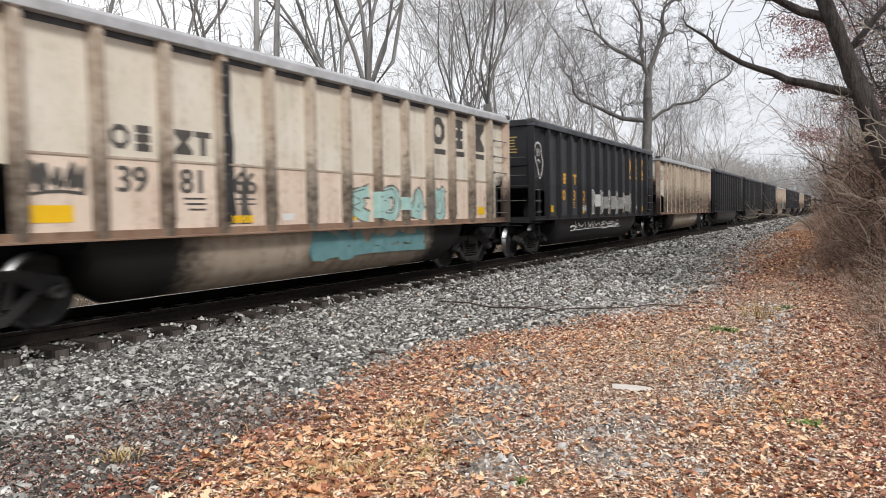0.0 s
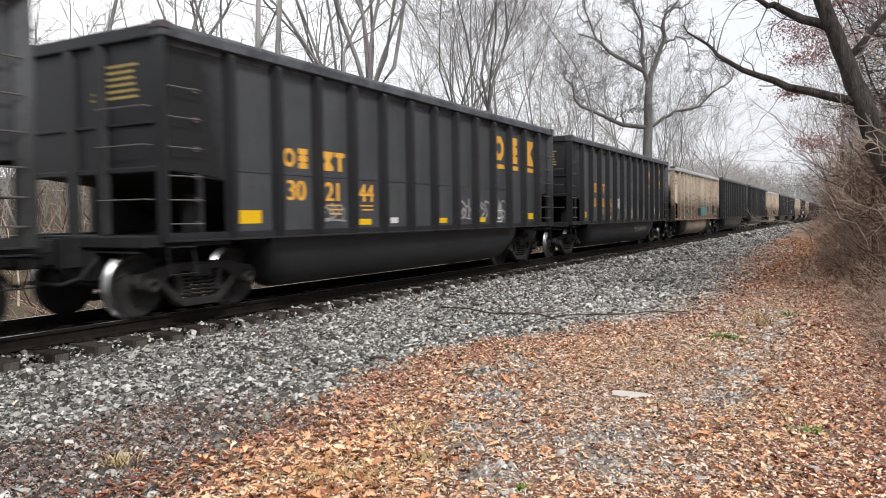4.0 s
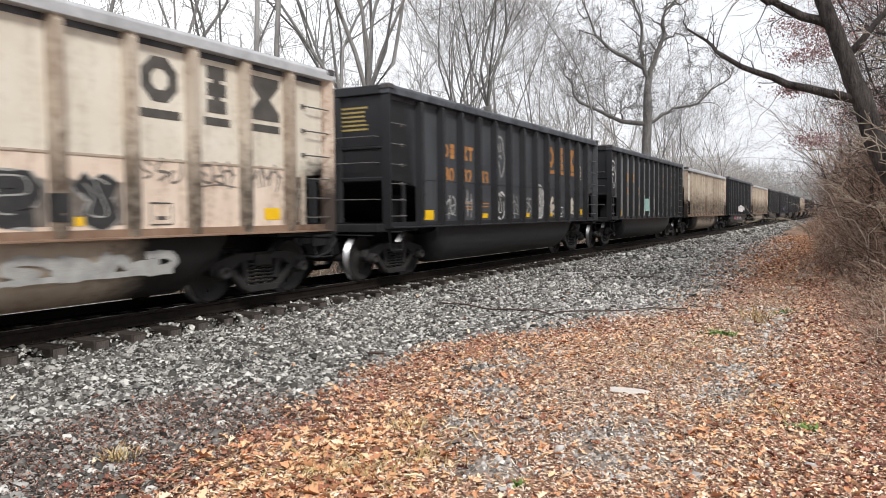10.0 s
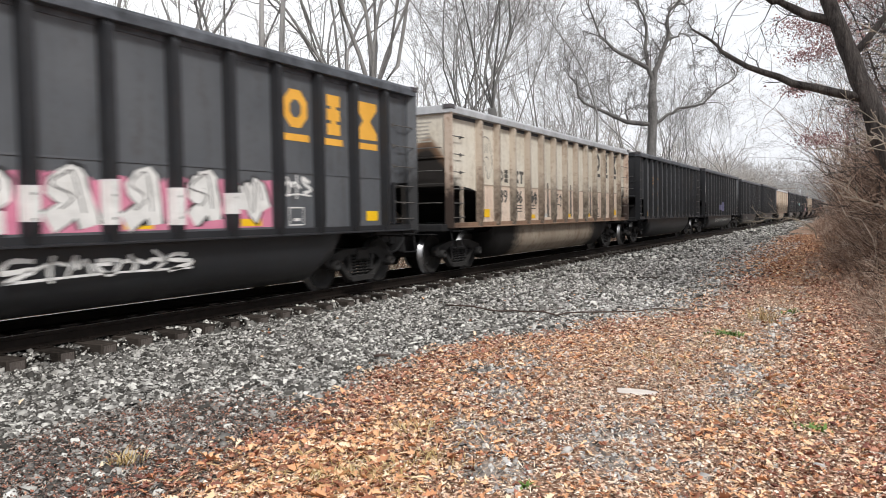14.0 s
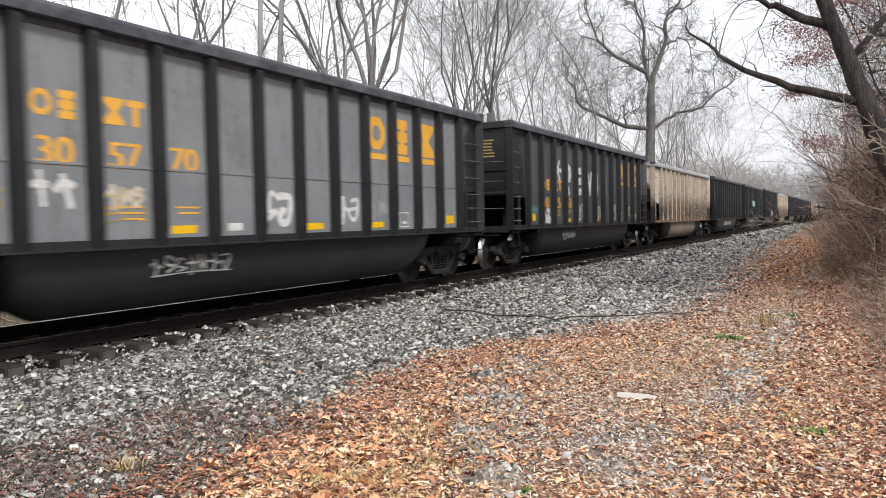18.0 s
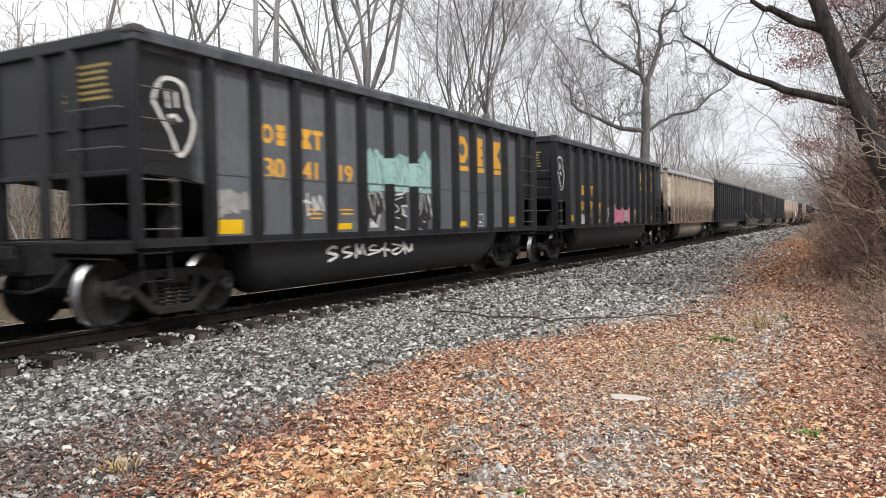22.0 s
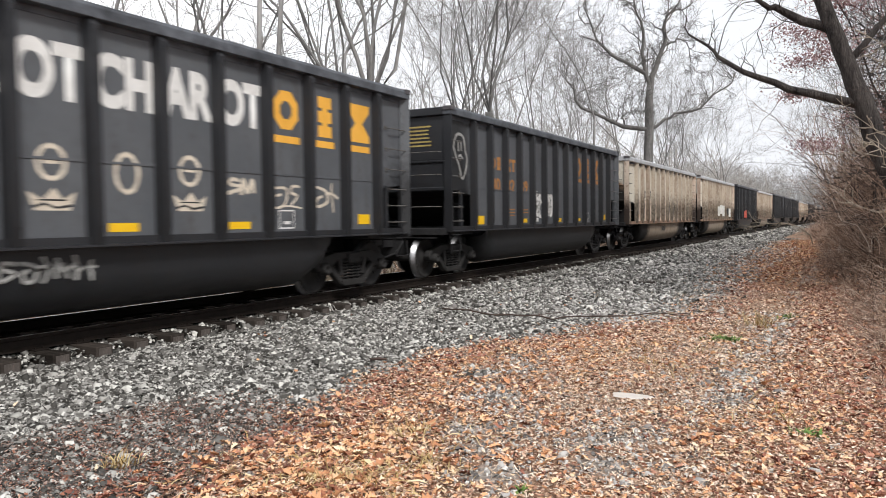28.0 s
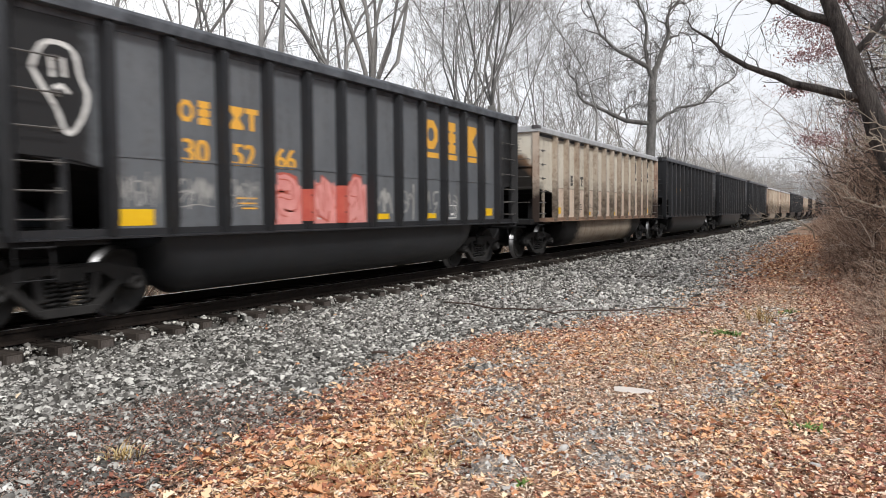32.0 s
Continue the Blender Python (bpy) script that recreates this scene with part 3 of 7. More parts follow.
def rotations(n, tilt):
    """Random turns: any heading, tilted by about tilt radians."""
    a, p, r = rng.uniform(0, 2 * np.pi, n), rng.normal(0, tilt, n), rng.normal(0, tilt, n)
    ca, sa, cp, sp, cr, sr = np.cos(a), np.sin(a), np.cos(p), np.sin(p), np.cos(r), np.sin(r)
    o, z = np.ones(n), np.zeros(n)
    ra = np.stack([ca, -sa, z, sa, ca, z, z, z, o], -1).reshape(n, 3, 3)
    rp = np.stack([o, z, z, z, cp, -sp, z, sp, cp], -1).reshape(n, 3, 3)
    rr = np.stack([cr, z, sr, z, o, z, -sr, z, cr], -1).reshape(n, 3, 3)
    return ra @ rp @ rr


def stones(name, xs, ys, zs, size, parent_label, mat=M_STONE):
    n = len(xs)
    sc = size * np.exp(rng.normal(0, 0.36, (n, 1))) * rng.uniform(0.6, 1.3, (n, 3)) * 0.6
    sc[:, 2] *= 0.62
    v = (SLAB[None] * rng.uniform(0.72, 1.2, (n, 8, 1)) + rng.normal(0, 0.16, (n, 8, 3))) * sc[:, None, :]
    v = np.einsum("nij,nkj->nki", rotations(n, 0.42), v)
    v += np.stack([xs, ys, zs + sc[:, 2] * 0.5], -1)[:, None, :]
    f = (SLAB_F[None] + 8 * np.arange(n)[:, None, None]).reshape(-1, 3)
    return tagged(new(name, soup(name, v, f, mat)), parent_label, "gravel", kind="stuff")


def scatter(n, x0, x1, y0, y1):
    return rng.uniform(x0, x1, n), rng.uniform(y0, y1, n)


def dry(x, y):
    """False within the puddle, where nothing lies."""
    return ((x + 1.78) / 0.21) ** 2 + ((y - 6.88) / 0.14) ** 2 > 1


def bed_z(x, y):
    """The ballast between and beside the ties, in the shape of the bed."""
    return np.where((x < -7.75) & (x > -10.9), ground_z(x, y) + 0.085 * smooth_step(-8.08, -8.35, x), ground_z(x, y))


def trodden(x, y):
    """The bare worn middle of the path, in patches."""
    return np.clip(np.exp(-((x + 1.65) / 1.15) ** 2) * (0.85 + 0.6 * wave(x, y, 1.1)) * (0.45 + 0.55 * smooth_step(3.8, 5.4, y)), 0, 1)


def lay_ballast(name, n, x0, x1, y0, y1, size, keep=True):
    x, y = scatter(n, x0, x1, y0, y1)
    if keep:
        ok = (rng.uniform(0, 1, n) > litter(x, y) * 0.97) & (x > -1.8 * y - 0.4)
        x, y = x[ok], y[ok]
    return stones(name, x, y, bed_z(x, y), size, "loose grey angular crushed stone ballast")


lay_ballast("ballast", 62000, -8.1, -3.4, 2.0, 7.5, 0.030)
lay_ballast("ballast", 46000, -8.1, -3.4, 7.5, 12.5, 0.032)
lay_ballast("ballast", 42000, -8.1, -1.8, 12.5, 26, 0.040)
lay_ballast("ballast", 16000, -8.1, -2.8, 26, 60, 0.065)
lay_ballast("ballast", 9000, -8.1, -4.5, 60, 130, 0.13)
lay_ballast("ballast", 12000, -9.9, -8.6, 2.5, 30, 0.04)
x, y = scatter(9000, -8.7, -8.0, 2.5, 30)
ok = np.abs((y - 4.906 + TIE_STEP / 2) % TIE_STEP - TIE_STEP / 2) > 0.125
stones("ballast", x[ok], y[ok], bed_z(x[ok], y[ok]) + 0.01, 0.036, "loose grey angular crushed stone ballast")
lay_ballast("ballast", 7000, -13.4, -10.6, 3, 40, 0.08)
x, y = scatter(46000, -4.0, 0.3, 2.6, 14)
ok = rng.uniform(0, 1, len(x)) > 0.16 + litter(x, y) * (0.82 - 0.28 * trodden(x, y)) + 0.35 * smooth_step(5.0, 3.8, y)
ok &= dry(x, y)
stones("path_gravel", x[ok], y[ok], ground_z(x[ok], y[ok]) + 0.006, 0.027, "small grey stones trodden into the path", M_PEBBLE)

# ---- fallen leaves ----
LOBES = np.array([(0, -0.5), (0.10, -0.36), (0.20, -0.26), (0.12, -0.14), (0.30, -0.02), (0.15, 0.10), (0.27, 0.24), (0.12, 0.32), (0.0, 0.5),
                  (-0.12, 0.32), (-0.27, 0.24), (-0.15, 0.10), (-0.30, -0.02), (-0.12, -0.14), (-0.20, -0.26), (-0.10, -0.36)])


def leaves(name, xs, ys, zs, size, mat, label, tilt=0.32, lobed=True):
    n = len(xs)
    out = LOBES if lobed else LOBES[[0, 4, 7, 8, 10, 13]]
    k = len(out)
    rim = np.concatenate([out, np.zeros((k, 1))], 1)
    curl = rng.uniform(-0.6, 1.3, (n, 1))
    v = np.repeat(np.concatenate([[(0, 0, 0)], rim])[None], n, 0)
    v[:, :, 2] = (np.abs(v[:, :, 0]) * curl + (v[:, :, 1] ** 2) * rng.uniform(-0.5, 0.8, (n, 1)))
    v = v * (size * np.exp(rng.normal(0, 0.25, n)))[:, None, None]
    v = np.einsum("nij,nkj->nki", rotations(n, tilt), v)
    v += np.stack([xs, ys, zs], -1)[:, None, :]
    tri = np.array([(0, 1 + i, 1 + (i + 1) % k) for i in range(k)])
    f = (tri[None] + (k + 1) * np.arange(n)[:, None, None]).reshape(-1, 3)
    return tagged(new(name, soup(name, v, f, mat)), label, "leaf litter", kind="stuff")


def lay_leaves(n, x0, x1, y0, y1, size, mat, label, sel, lobed=True):
    x, y = scatter(n, x0, x1, y0, y1)
    ok = (rng.uniform(0, 1, n) < sel(x, y)) & dry(x, y)
    x, y = x[ok], y[ok]
    leaves("fallen_leaves", x, y, ground_z(x, y) + rng.uniform(0.008, 0.04, len(x)), size, mat, label, 0.30, lobed)


def red_side(x, y):
    """Redder, wetter leaves lie at the edge of the stones and under the brush."""
    return np.clip(np.exp(-((x - litter_edge(y) - 0.25) / 0.4) ** 2) + smooth_step(-1.4, 0.2, x - brush_edge(y)), 0, 1)



def mulch(x, y):
    """Dark rotted leaf bits lie where the path meets the stones close by."""
    return smooth_step(-3.3, -4.0, x + 0.2 * wave(x, y, 2)) * smooth_step(5.6, 4.4, y)


def thick(x, y):
    """Whole leaves lie thick at the edges and thinner along the trodden middle of the path."""
    return 1 - 0.93 * trodden(x, y) - 0.85 * mulch(x, y)


lay_leaves(95000, -4.9, 1.6, 2.4, 9, 0.029, M_TANBIT, "pinkish-tan broken leaves matted on the path", lambda x, y: litter(x, y) ** 2 * (1 - 0.35 * trodden(x, y)) * (1 - mulch(x, y)), False)
lay_leaves(60000, -4.6, 1.6, 9, 19, 0.044, M_TANBIT, "pinkish-tan broken leaves matted on the path", lambda x, y: litter(x, y) ** 2 * (0.9 - 0.3 * trodden(x, y)), False)
lay_leaves(25000, -5.2, 1.6, 2.4, 9, 0.060, M_LEAF, "tan and orange dry oak leaves", lambda x, y: litter(x, y) ** 1.4 * (1 - 0.7 * red_side(x, y)) * thick(x, y))
lay_leaves(20000, -5.2, 2.6, 2.4, 9, 0.058, M_REDLEAF, "red-brown damp oak leaves", lambda x, y: litter(x, y) * np.maximum(red_side(x, y) * 0.95, 0.16 * (1 - trodden(x, y))))
lay_leaves(38000, -5.2, 3.0, 9, 20, 0.062, M_LEAF, "tan and orange dry oak leaves", lambda x, y: litter(x, y) * (1 - 0.6 * red_side(x, y)) * 0.8 * thick(x, y), False)
lay_leaves(24000, -5.2, 3.0, 9, 20, 0.064, M_REDLEAF, "red-brown damp oak leaves", lambda x, y: litter(x, y) * np.maximum(red_side(x, y) * 0.95, 0.1 * (1 - trodden(x, y))), False)
lay_leaves(30000, -5.6, 1.0, 20, 55, 0.092, M_LEAF, "tan and orange dry oak leaves", lambda x, y: litter(x, y) * 0.5, False)
lay_leaves(12000, -5.6, 1.0, 20, 55, 0.092, M_REDLEAF, "red-brown damp oak leaves", lambda x, y: litter(x, y) * 0.45, False)
lay_leaves(9000, -6.0, -1.5, 10, 42, 0.05, M_TANBIT, "pinkish leaf bits scattered over the stones", lambda x, y: 0.9 * np.exp(-((x - litter_edge(y)) / 0.8) ** 2), False)
x, y = scatter(8000, -6.5, -2.2, 12, 42)
stones("ballast", x, y, bed_z(x, y) + 0.012, 0.042, "pale dusty crushed stone beside the path", M_PEBBLE)
lay_leaves(2500, -8.0, -3.5, 3, 16, 0.07, M_LEAF, "stray leaves blown onto the ballast", lambda x, y: 0.03 + 0.3 * smooth_step(-0.6, 0, x - litter_edge(y)))
lay_leaves(44000, -4.8, 0.6, 2.4, 16, 0.030, M_CRUMB, "broken leaf crumbs trodden into the path", lambda x, y: litter(x, y) * (0.45 + 0.55 * trodden(x, y)), False)
lay_leaves(7000, -4.8, 0.6, 2.4, 14, 0.030, M_REDLEAF, "broken leaf crumbs trodden into the path", lambda x, y: 0.12 + litter(x, y) * 0.6, False)
lay_leaves(42000, -5.6, -3.0, 2.3, 5.9, 0.023, M_MULCH, "dark rotted leaf bits", lambda x, y: mulch(x, y) * 0.5, False)
lay_leaves(5000, -5.4, -3.0, 2.3, 5.8, 0.026, M_REDLEAF, "dark rotted leaf bits", lambda x, y: mulch(x, y), False)
x, y = scatter(150, -4.4, 0.0, 2.6, 8)
stones("path_stone", x, y, ground_z(x, y) + 0.002, 0.036, "larger loose grey stones on the path", M_PEBBLE)
x, y = rng.normal(-4.1, 0.26, 50), rng.normal(3.15, 0.14, 50)
stones("stone_pile", x, y, ground_z(x, y) + 0.004, 0.042, "small heap of pale stones at the edge of the path")


def slivers(n, x0, x1, y0, y1, long, mat, label, sel):
    """Bits of straw, stalk and leaf vein lying flat, each a thin folded strip."""
    x, y = scatter(n, x0, x1, y0, y1)
    ok = (rng.uniform(0, 1, n) < sel(x, y)) & dry(x, y)
    x, y = x[ok], y[ok]
    n = len(x)
    ln = long * np.exp(np.clip(rng.normal(0, 0.4, n), -1, 0.6))
    wd = ln * rng.uniform(0.025, 0.075, n)
    v = np.zeros((n, 6, 3))
    for k, u in enumerate((-0.5, 0.05, 0.5)):
        v[:, 2 * k, 0] = v[:, 2 * k + 1, 0] = u * ln
        v[:, 2 * k, 1], v[:, 2 * k + 1, 1] = -wd * (0.6 if k != 1 else 1), wd * (0.6 if k != 1 else 1)
    v[:, 2:4, 2] = (ln * rng.uniform(-0.05, 0.16, n))[:, None]
    v = np.einsum("nij,nkj->nki", rotations(n, 0.22), v)
    v += np.stack([x, y, ground_z(x, y) + rng.uniform(0.010, 0.036, n)], -1)[:, None, :]
    q = np.array([(0, 2, 3, 1), (2, 4, 5, 3)])
    f = (q[None] + 6 * np.arange(n)[:, None, None]).reshape(-1, 4)
    return tagged(new("straw_litter", soup("straw_litter", v, f, mat)), label, "leaf litter", kind="stuff")


def straw_patch(x, y):
    return smooth_step(0.15, 0.5, wave(x + 3.1, y * 0.8, 0.9)) * np.exp(-((x + 1.6) / 1.5) ** 2)


slivers(34000, -4.6, 0.6, 2.5, 9, 0.045, M_SLIVER, "pale bits of straw and leaf on the path", lambda x, y: 0.15 + 0.35 * litter(x, y) + 0.5 * trodden(x, y))
slivers(20000, -4.4, 0.6, 9, 18, 0.065, M_SLIVER, "pale bits of straw and leaf on the path", lambda x, y: 0.5 * litter(x, y) + 0.4 * trodden(x, y))
slivers(13000, -4.4, 0.4, 2.5, 14, 0.055, M_STRAWBIT, "yellow flattened straw on the path", lambda x, y: straw_patch(x, y))
lay_leaves(2600, -4.4, -1.9, 2.5, 5.2, 0.088, M_LEAF, "peach-orange curled oak leaves", lambda x, y: np.exp(-((x + 3.1) / 0.7) ** 2 - ((y - 3.9) / 0.8) ** 2))
slivers(3000, -4.2, -2.0, 2.5, 5.0, 0.075, M_STRAWBIT, "yellow flattened straw on the path", lambda x, y: np.exp(-((x + 3.0) / 0.6) ** 2 - ((y - 3.9) / 0.8) ** 2))

# ---- railcars ----
TOP, SILL, BASE = 3.85, 1.05, 1.17
Y0 = 0.76                        # outer face of the front end posts
WHEEL_R, HALF_BASE = 0.457, 0.915


class Shape:
    """The lengths of one make of railcar."""

    def __init__(self, length, step, shift=0.0, y0=Y0, rise=0.0):
        self.y0, self.rise = y0, rise
        self.length, self.mid, self.y1 = length, length / 2, length - Y0
        self.ribs = [self.mid + shift + step * k for k in range(-6, 7)]
        self.trucks = (2.03, length - 2.03)


LONG = Shape(PITCH, 1.009, 0.22, 1.0, 0.07)
TAN = Shape(PITCH, 1.005, 0.24, rise=-0.06)     # this make has a longer brake-end platform
SHORT = Shape(PITCH - 0.764, 0.937, 0.23, 1.03)


def railcar(paint, rib_paint, label, shape):
    """An open-topped bathtub coal gondola, in its own space: y from the front coupler, z from the rail."""
    Y0, Y1, RIBS, LEN = shape.y0, shape.y1, shape.ribs, shape.length
    R0, R1 = RIBS[0], RIBS[-1]
    up = shape.rise
    top_z = TOP + up
    tan = rib_paint is M_TAN_RIB
    low = M_TAN_LOW if paint is M_TAN else paint
    root = tagged(new("coal_gondola"), label, "railcar", "railcars of the coal train")
    for sx in (1, -1):
        a, b2 = (1.433, 1.445) if sx > 0 else (-1.445, -1.433)
        sheet = [(Y0 + 0.02, 3.68 + up), (Y1 - 0.02, 3.68 + up), (Y1 - 0.02, 2.02), (R1 + 0.48, 1.985), (R1, 1.90), (R1, 2.075), (R0, 2.075), (R0, 1.90), (R0 - 0.48, 1.985), (Y0 + 0.02, 2.02)]
        part("upper_side_sheet", Geo().prism(sheet, 0, a, b2).mesh("upper_side_sheet", paint), root)
        part("lower_side_sheet", Geo().box((a, R0, BASE - 0.02), (b2, R1, 2.072)).mesh("lower_side_sheet", low), root)
        # dark strip painted for the shade under the overhanging top chord
        part("chord_web", Geo().box((min(sx * 1.445, sx * 1.458), Y0 + 0.17, 3.59 + up), (max(sx * 1.445, sx * 1.458), Y1 - 0.17, 3.672 + up)).mesh("chord_web", M_CHORD), root)
        part("seam_strip", Geo().box((sx * 1.445, R0, 2.055), (sx * 1.456, R1, 2.085)).mesh("seam_strip", rib_paint if low is M_TAN_LOW else paint), root)
        part("top_chord", Geo().prism([(sx * 1.40, 3.67 + up), (sx * 1.60, 3.67 + up), (sx * 1.60, 3.80 + up), (sx * 1.57, top_z), (sx * 1.43, top_z), (sx * 1.40, 3.80 + up)], 1, Y0 - 0.03, Y1 + 0.03).mesh("top_chord", M_CHORD_TAN if rib_paint is M_TAN_RIB else M_CHORD, bevel=0.008), root, "dented steel top rail")
        part("side_sill", Geo().prism([(sx * 1.40, SILL), (sx * 1.60, SILL), (sx * 1.60, SILL + 0.02), (sx * 1.50, SILL + 0.03), (sx * 1.50, BASE), (sx * 1.40, BASE)], 1, Y0 + 0.1, Y1 - 0.1).mesh("side_sill", M_RUST_SILL if low is M_TAN_LOW else rib_paint), root)
    rib = Geo()
    rib.add([(0, -0.085, 1.06), (0, 0.085, 1.06), (0.11, 0.055, 1.06), (0.11, -0.055, 1.06),
             (0, -0.085, 1.30), (0, 0.085, 1.30), (0.15, 0.055, 1.30), (0.15, -0.055, 1.30),
             (0, -0.085, 3.60 + up), (0, 0.085, 3.60 + up), (0.15, 0.055, 3.60 + up), (0.15, -0.055, 3.60 + up),
             (0, -0.08, 3.70 + up), (0, 0.08, 3.70 + up), (0.10, 0.05, 3.70 + up), (0.10, -0.05, 3.70 + up)],
            [(0, 3, 2, 1)] + [(4 * k + i, 4 * k + (i + 1) % 4, 4 * k + 4 + (i + 1) % 4, 4 * k + 4 + i) for k in range(3) for i in range(4)] + [(12, 13, 14, 15)])
    for z in [1.36 + 0.28 * k for k in range(9)]:   # bolt heads down the face
        rib.box((0.148, -0.035, z - 0.014), (0.160, -0.007, z + 0.014))
    rib_me = rib.mesh("rib", rib_paint)
    for y in RIBS:
        part("rib", rib_me, root, "", Matrix.Translation((1.445, y, 0)))
    far_me = Geo().prism([(-1.445, -0.085), (-1.445, 0.085), (-1.595, 0.055), (-1.595, -0.055)], 2, 1.06, 3.7 + up).mesh("rib", rib_paint)
    for y in RIBS:
        part("rib", far_me, root, "", Matrix.Translation((0, y, 0)))
    for y, sy in ((Y0, 1), (Y1, -1)):
        end_paint = rib_paint if sy > 0 and rib_paint is M_GREY_RIB else paint
        for sx in (1, -1):
            post = Geo()
            for z in [1.25 + 0.2 * i for i in range(12)]:
                post.box((min(sx * 1.47, sx * 1.515), y + sy * 0.12 - 0.014, z - 0.014), (max(sx * 1.47, sx * 1.515), y + sy * 0.12 + 0.014, z + 0.014))
            part("corner_post", post.prism([(sx * 1.40, y), (sx * 1.60, y), (sx * 1.60, y + sy * 0.03), (sx * 1.475, y + sy * 0.16), (sx * 1.40, y + sy * 0.16)], 2, SILL, 3.70 + up).mesh("corner_post", M_POST_TAN if tan else end_paint), root)
        part("end_sheet", Geo().box((-1.40, min(y + sy * 0.05, y + sy * 0.065), 1.98), (1.40, max(y + sy * 0.05, y + sy * 0.065), 3.69 + up)).mesh("end_sheet", end_paint), root)
        part("end_chord", Geo().box((-1.40, min(y - sy * 0.03, y + sy * 0.14), 3.67 + up), (1.40, max(y - sy * 0.03, y + sy * 0.14), top_z - 0.002)).mesh("end_chord", M_CHORD_TAN if tan else rib_paint, bevel=0.012), root)
        for sx in (1, -1):
            part("corner_cap", Geo().box((min(sx * 1.39, sx * 1.615), min(y - sy * 0.05, y + sy * 0.15), 3.76 + up), (max(sx * 1.39, sx * 1.615), max(y - sy * 0.05, y + sy * 0.15), top_z + 0.012)).mesh("corner_cap", M_CAP, bevel=0.012), root, "dark worn corner gusset")
            part("end_post", Geo().prism([(sx * 0.33 - 0.10, y + sy * 0.05), (sx * 0.33 - 0.06, y - sy * 0.04), (sx * 0.33 + 0.06, y - sy * 0.04), (sx * 0.33 + 0.10, y + sy * 0.05)], 2, 1.16, 3.67 + up).mesh("end_post", end_paint), root)
        for z, h in ((2.02, 0.05), (2.64, 0.025)):
            part("end_stiffener", Geo().prism([(y + sy * 0.05, z - h), (y + sy * 0.015, z - h * 0.5), (y + sy * 0.015, z + h * 0.5), (y + sy * 0.05, z + h)], 0, -1.39, 1.39).mesh("end_stiffener", end_paint), root)
        s0, s1, s2 = y + sy * 0.065, R0 if sy > 0 else R1, (R0 if sy > 0 else R1) + sy * 1.6
        part("slope_sheet", Geo().prism([(s0, 2.06), (s1, 1.94), (s2, 1.17), (s2, 1.13), (s1, 1.89), (s0, 2.02)], 0, -1.428, 1.428).mesh("slope_sheet", M_UNDER), root)
        part("end_platform", Geo().box((-1.45, min(y - sy * 0.26, y + sy * 1.3), 0.98), (1.45, max(y - sy * 0.26, y + sy * 1.3), 1.14)).mesh("end_platform", M_UNDER, bevel=0.015), root, "grimy steel end sill and platform")
        cp = Geo()
        yy = 0.0 if sy > 0 else LEN
        cp.box((-0.11, min(yy + sy * 0.12, y), 0.76), (0.11, max(yy + sy * 0.12, y), 0.98))
        cp.prism([(-0.17, yy + sy * 0.16), (0.17, yy + sy * 0.16), (0.19, yy + sy * 0.01), (0.05, yy + sy * 0.05), (-0.06, yy + sy * 0.005), (-0.19, yy + sy * 0.05)], 2, 0.73, 1.01)
        part("coupler", cp.mesh("coupler", M_TRUCK, bevel=0.02), root, "rusty knuckle coupler")
        part("draft_gear", Geo().prism([(-0.32, 0.52), (0.32, 0.52), (0.40, 0.80), (0.40, 0.985), (-0.40, 0.985), (-0.40, 0.80)], 1, min(y - sy * 0.22, y + sy * 0.35), max(y - sy * 0.22, y + sy * 0.35)).mesh("draft_gear", M_UNDER, bevel=0.015), root, "grimy draft gear pocket")
        part("air_hose", Geo().tube([(0.38, y - sy * 0.05, 0.95), (0.40, y - sy * 0.22, 0.78), (0.36, y - sy * 0.40, 0.58), (0.22, y - sy * 0.60, 0.50), (0.08, yy + sy * 0.03, 0.56)], 0.028, 7).mesh("air_hose", M_UNDER, True), root, "black rubber air hose")
        part("brake_pipe", Geo().tube([(1.30, y - sy * 0.2, 0.92), (-1.30, y - sy * 0.2, 0.95)], 0.018, 6).mesh("brake_pipe", M_UNDER, True), root)
        # ladder post in the open bay, and grab irons on side and end
        part("ladder_stile", Geo().box((1.42, y + sy * 0.66, 1.06), (1.48, y + sy * 0.74, 2.0)).mesh("ladder_stile", rib_paint), root)
        part("bay_plate", Geo().box((0.90, y + sy * 0.86, 1.15), (1.30, y + sy * 0.875, 1.72)).mesh("bay_plate", M_UNDER), root)
        for z in (0.62, 0.98):
            part("step", Geo().tube([(1.50, y + sy * 0.06, 1.05), (1.56, y + sy * 0.06, z), (1.56, y + sy * 0.50, z), (1.50, y + sy * 0.50, 1.05)], 0.014, 5).mesh("step", M_UNDER), root, "steel sill step")
        for z in (1.30, 1.62, 1.94, 2.32, 2.72, 3.12):
            part("grab_iron", Geo().tube([(1.44, y + sy * 0.10, z), (1.55, y + sy * 0.10, z - 0.01), (1.55, y + sy * 0.66, z - 0.01), (1.44, y + sy * 0.66, z)], 0.012, 5).box((1.444, min(y + sy * 0.62, y + sy * 0.70), z - 0.035), (1.462, max(y + sy * 0.62, y + sy * 0.70), z + 0.035)).mesh("grab_iron", M_STEEL_ROD), root)
        for z in (1.62, 2.34, 2.85):
            part("end_grab_iron", Geo().tube([(0.35, y + sy * 0.04, z), (0.35, y - sy * 0.09, z), (1.30, y - sy * 0.09, z), (1.30, y + sy * 0.04, z)], 0.012, 5).mesh("end_grab_iron", M_STEEL_ROD), root)
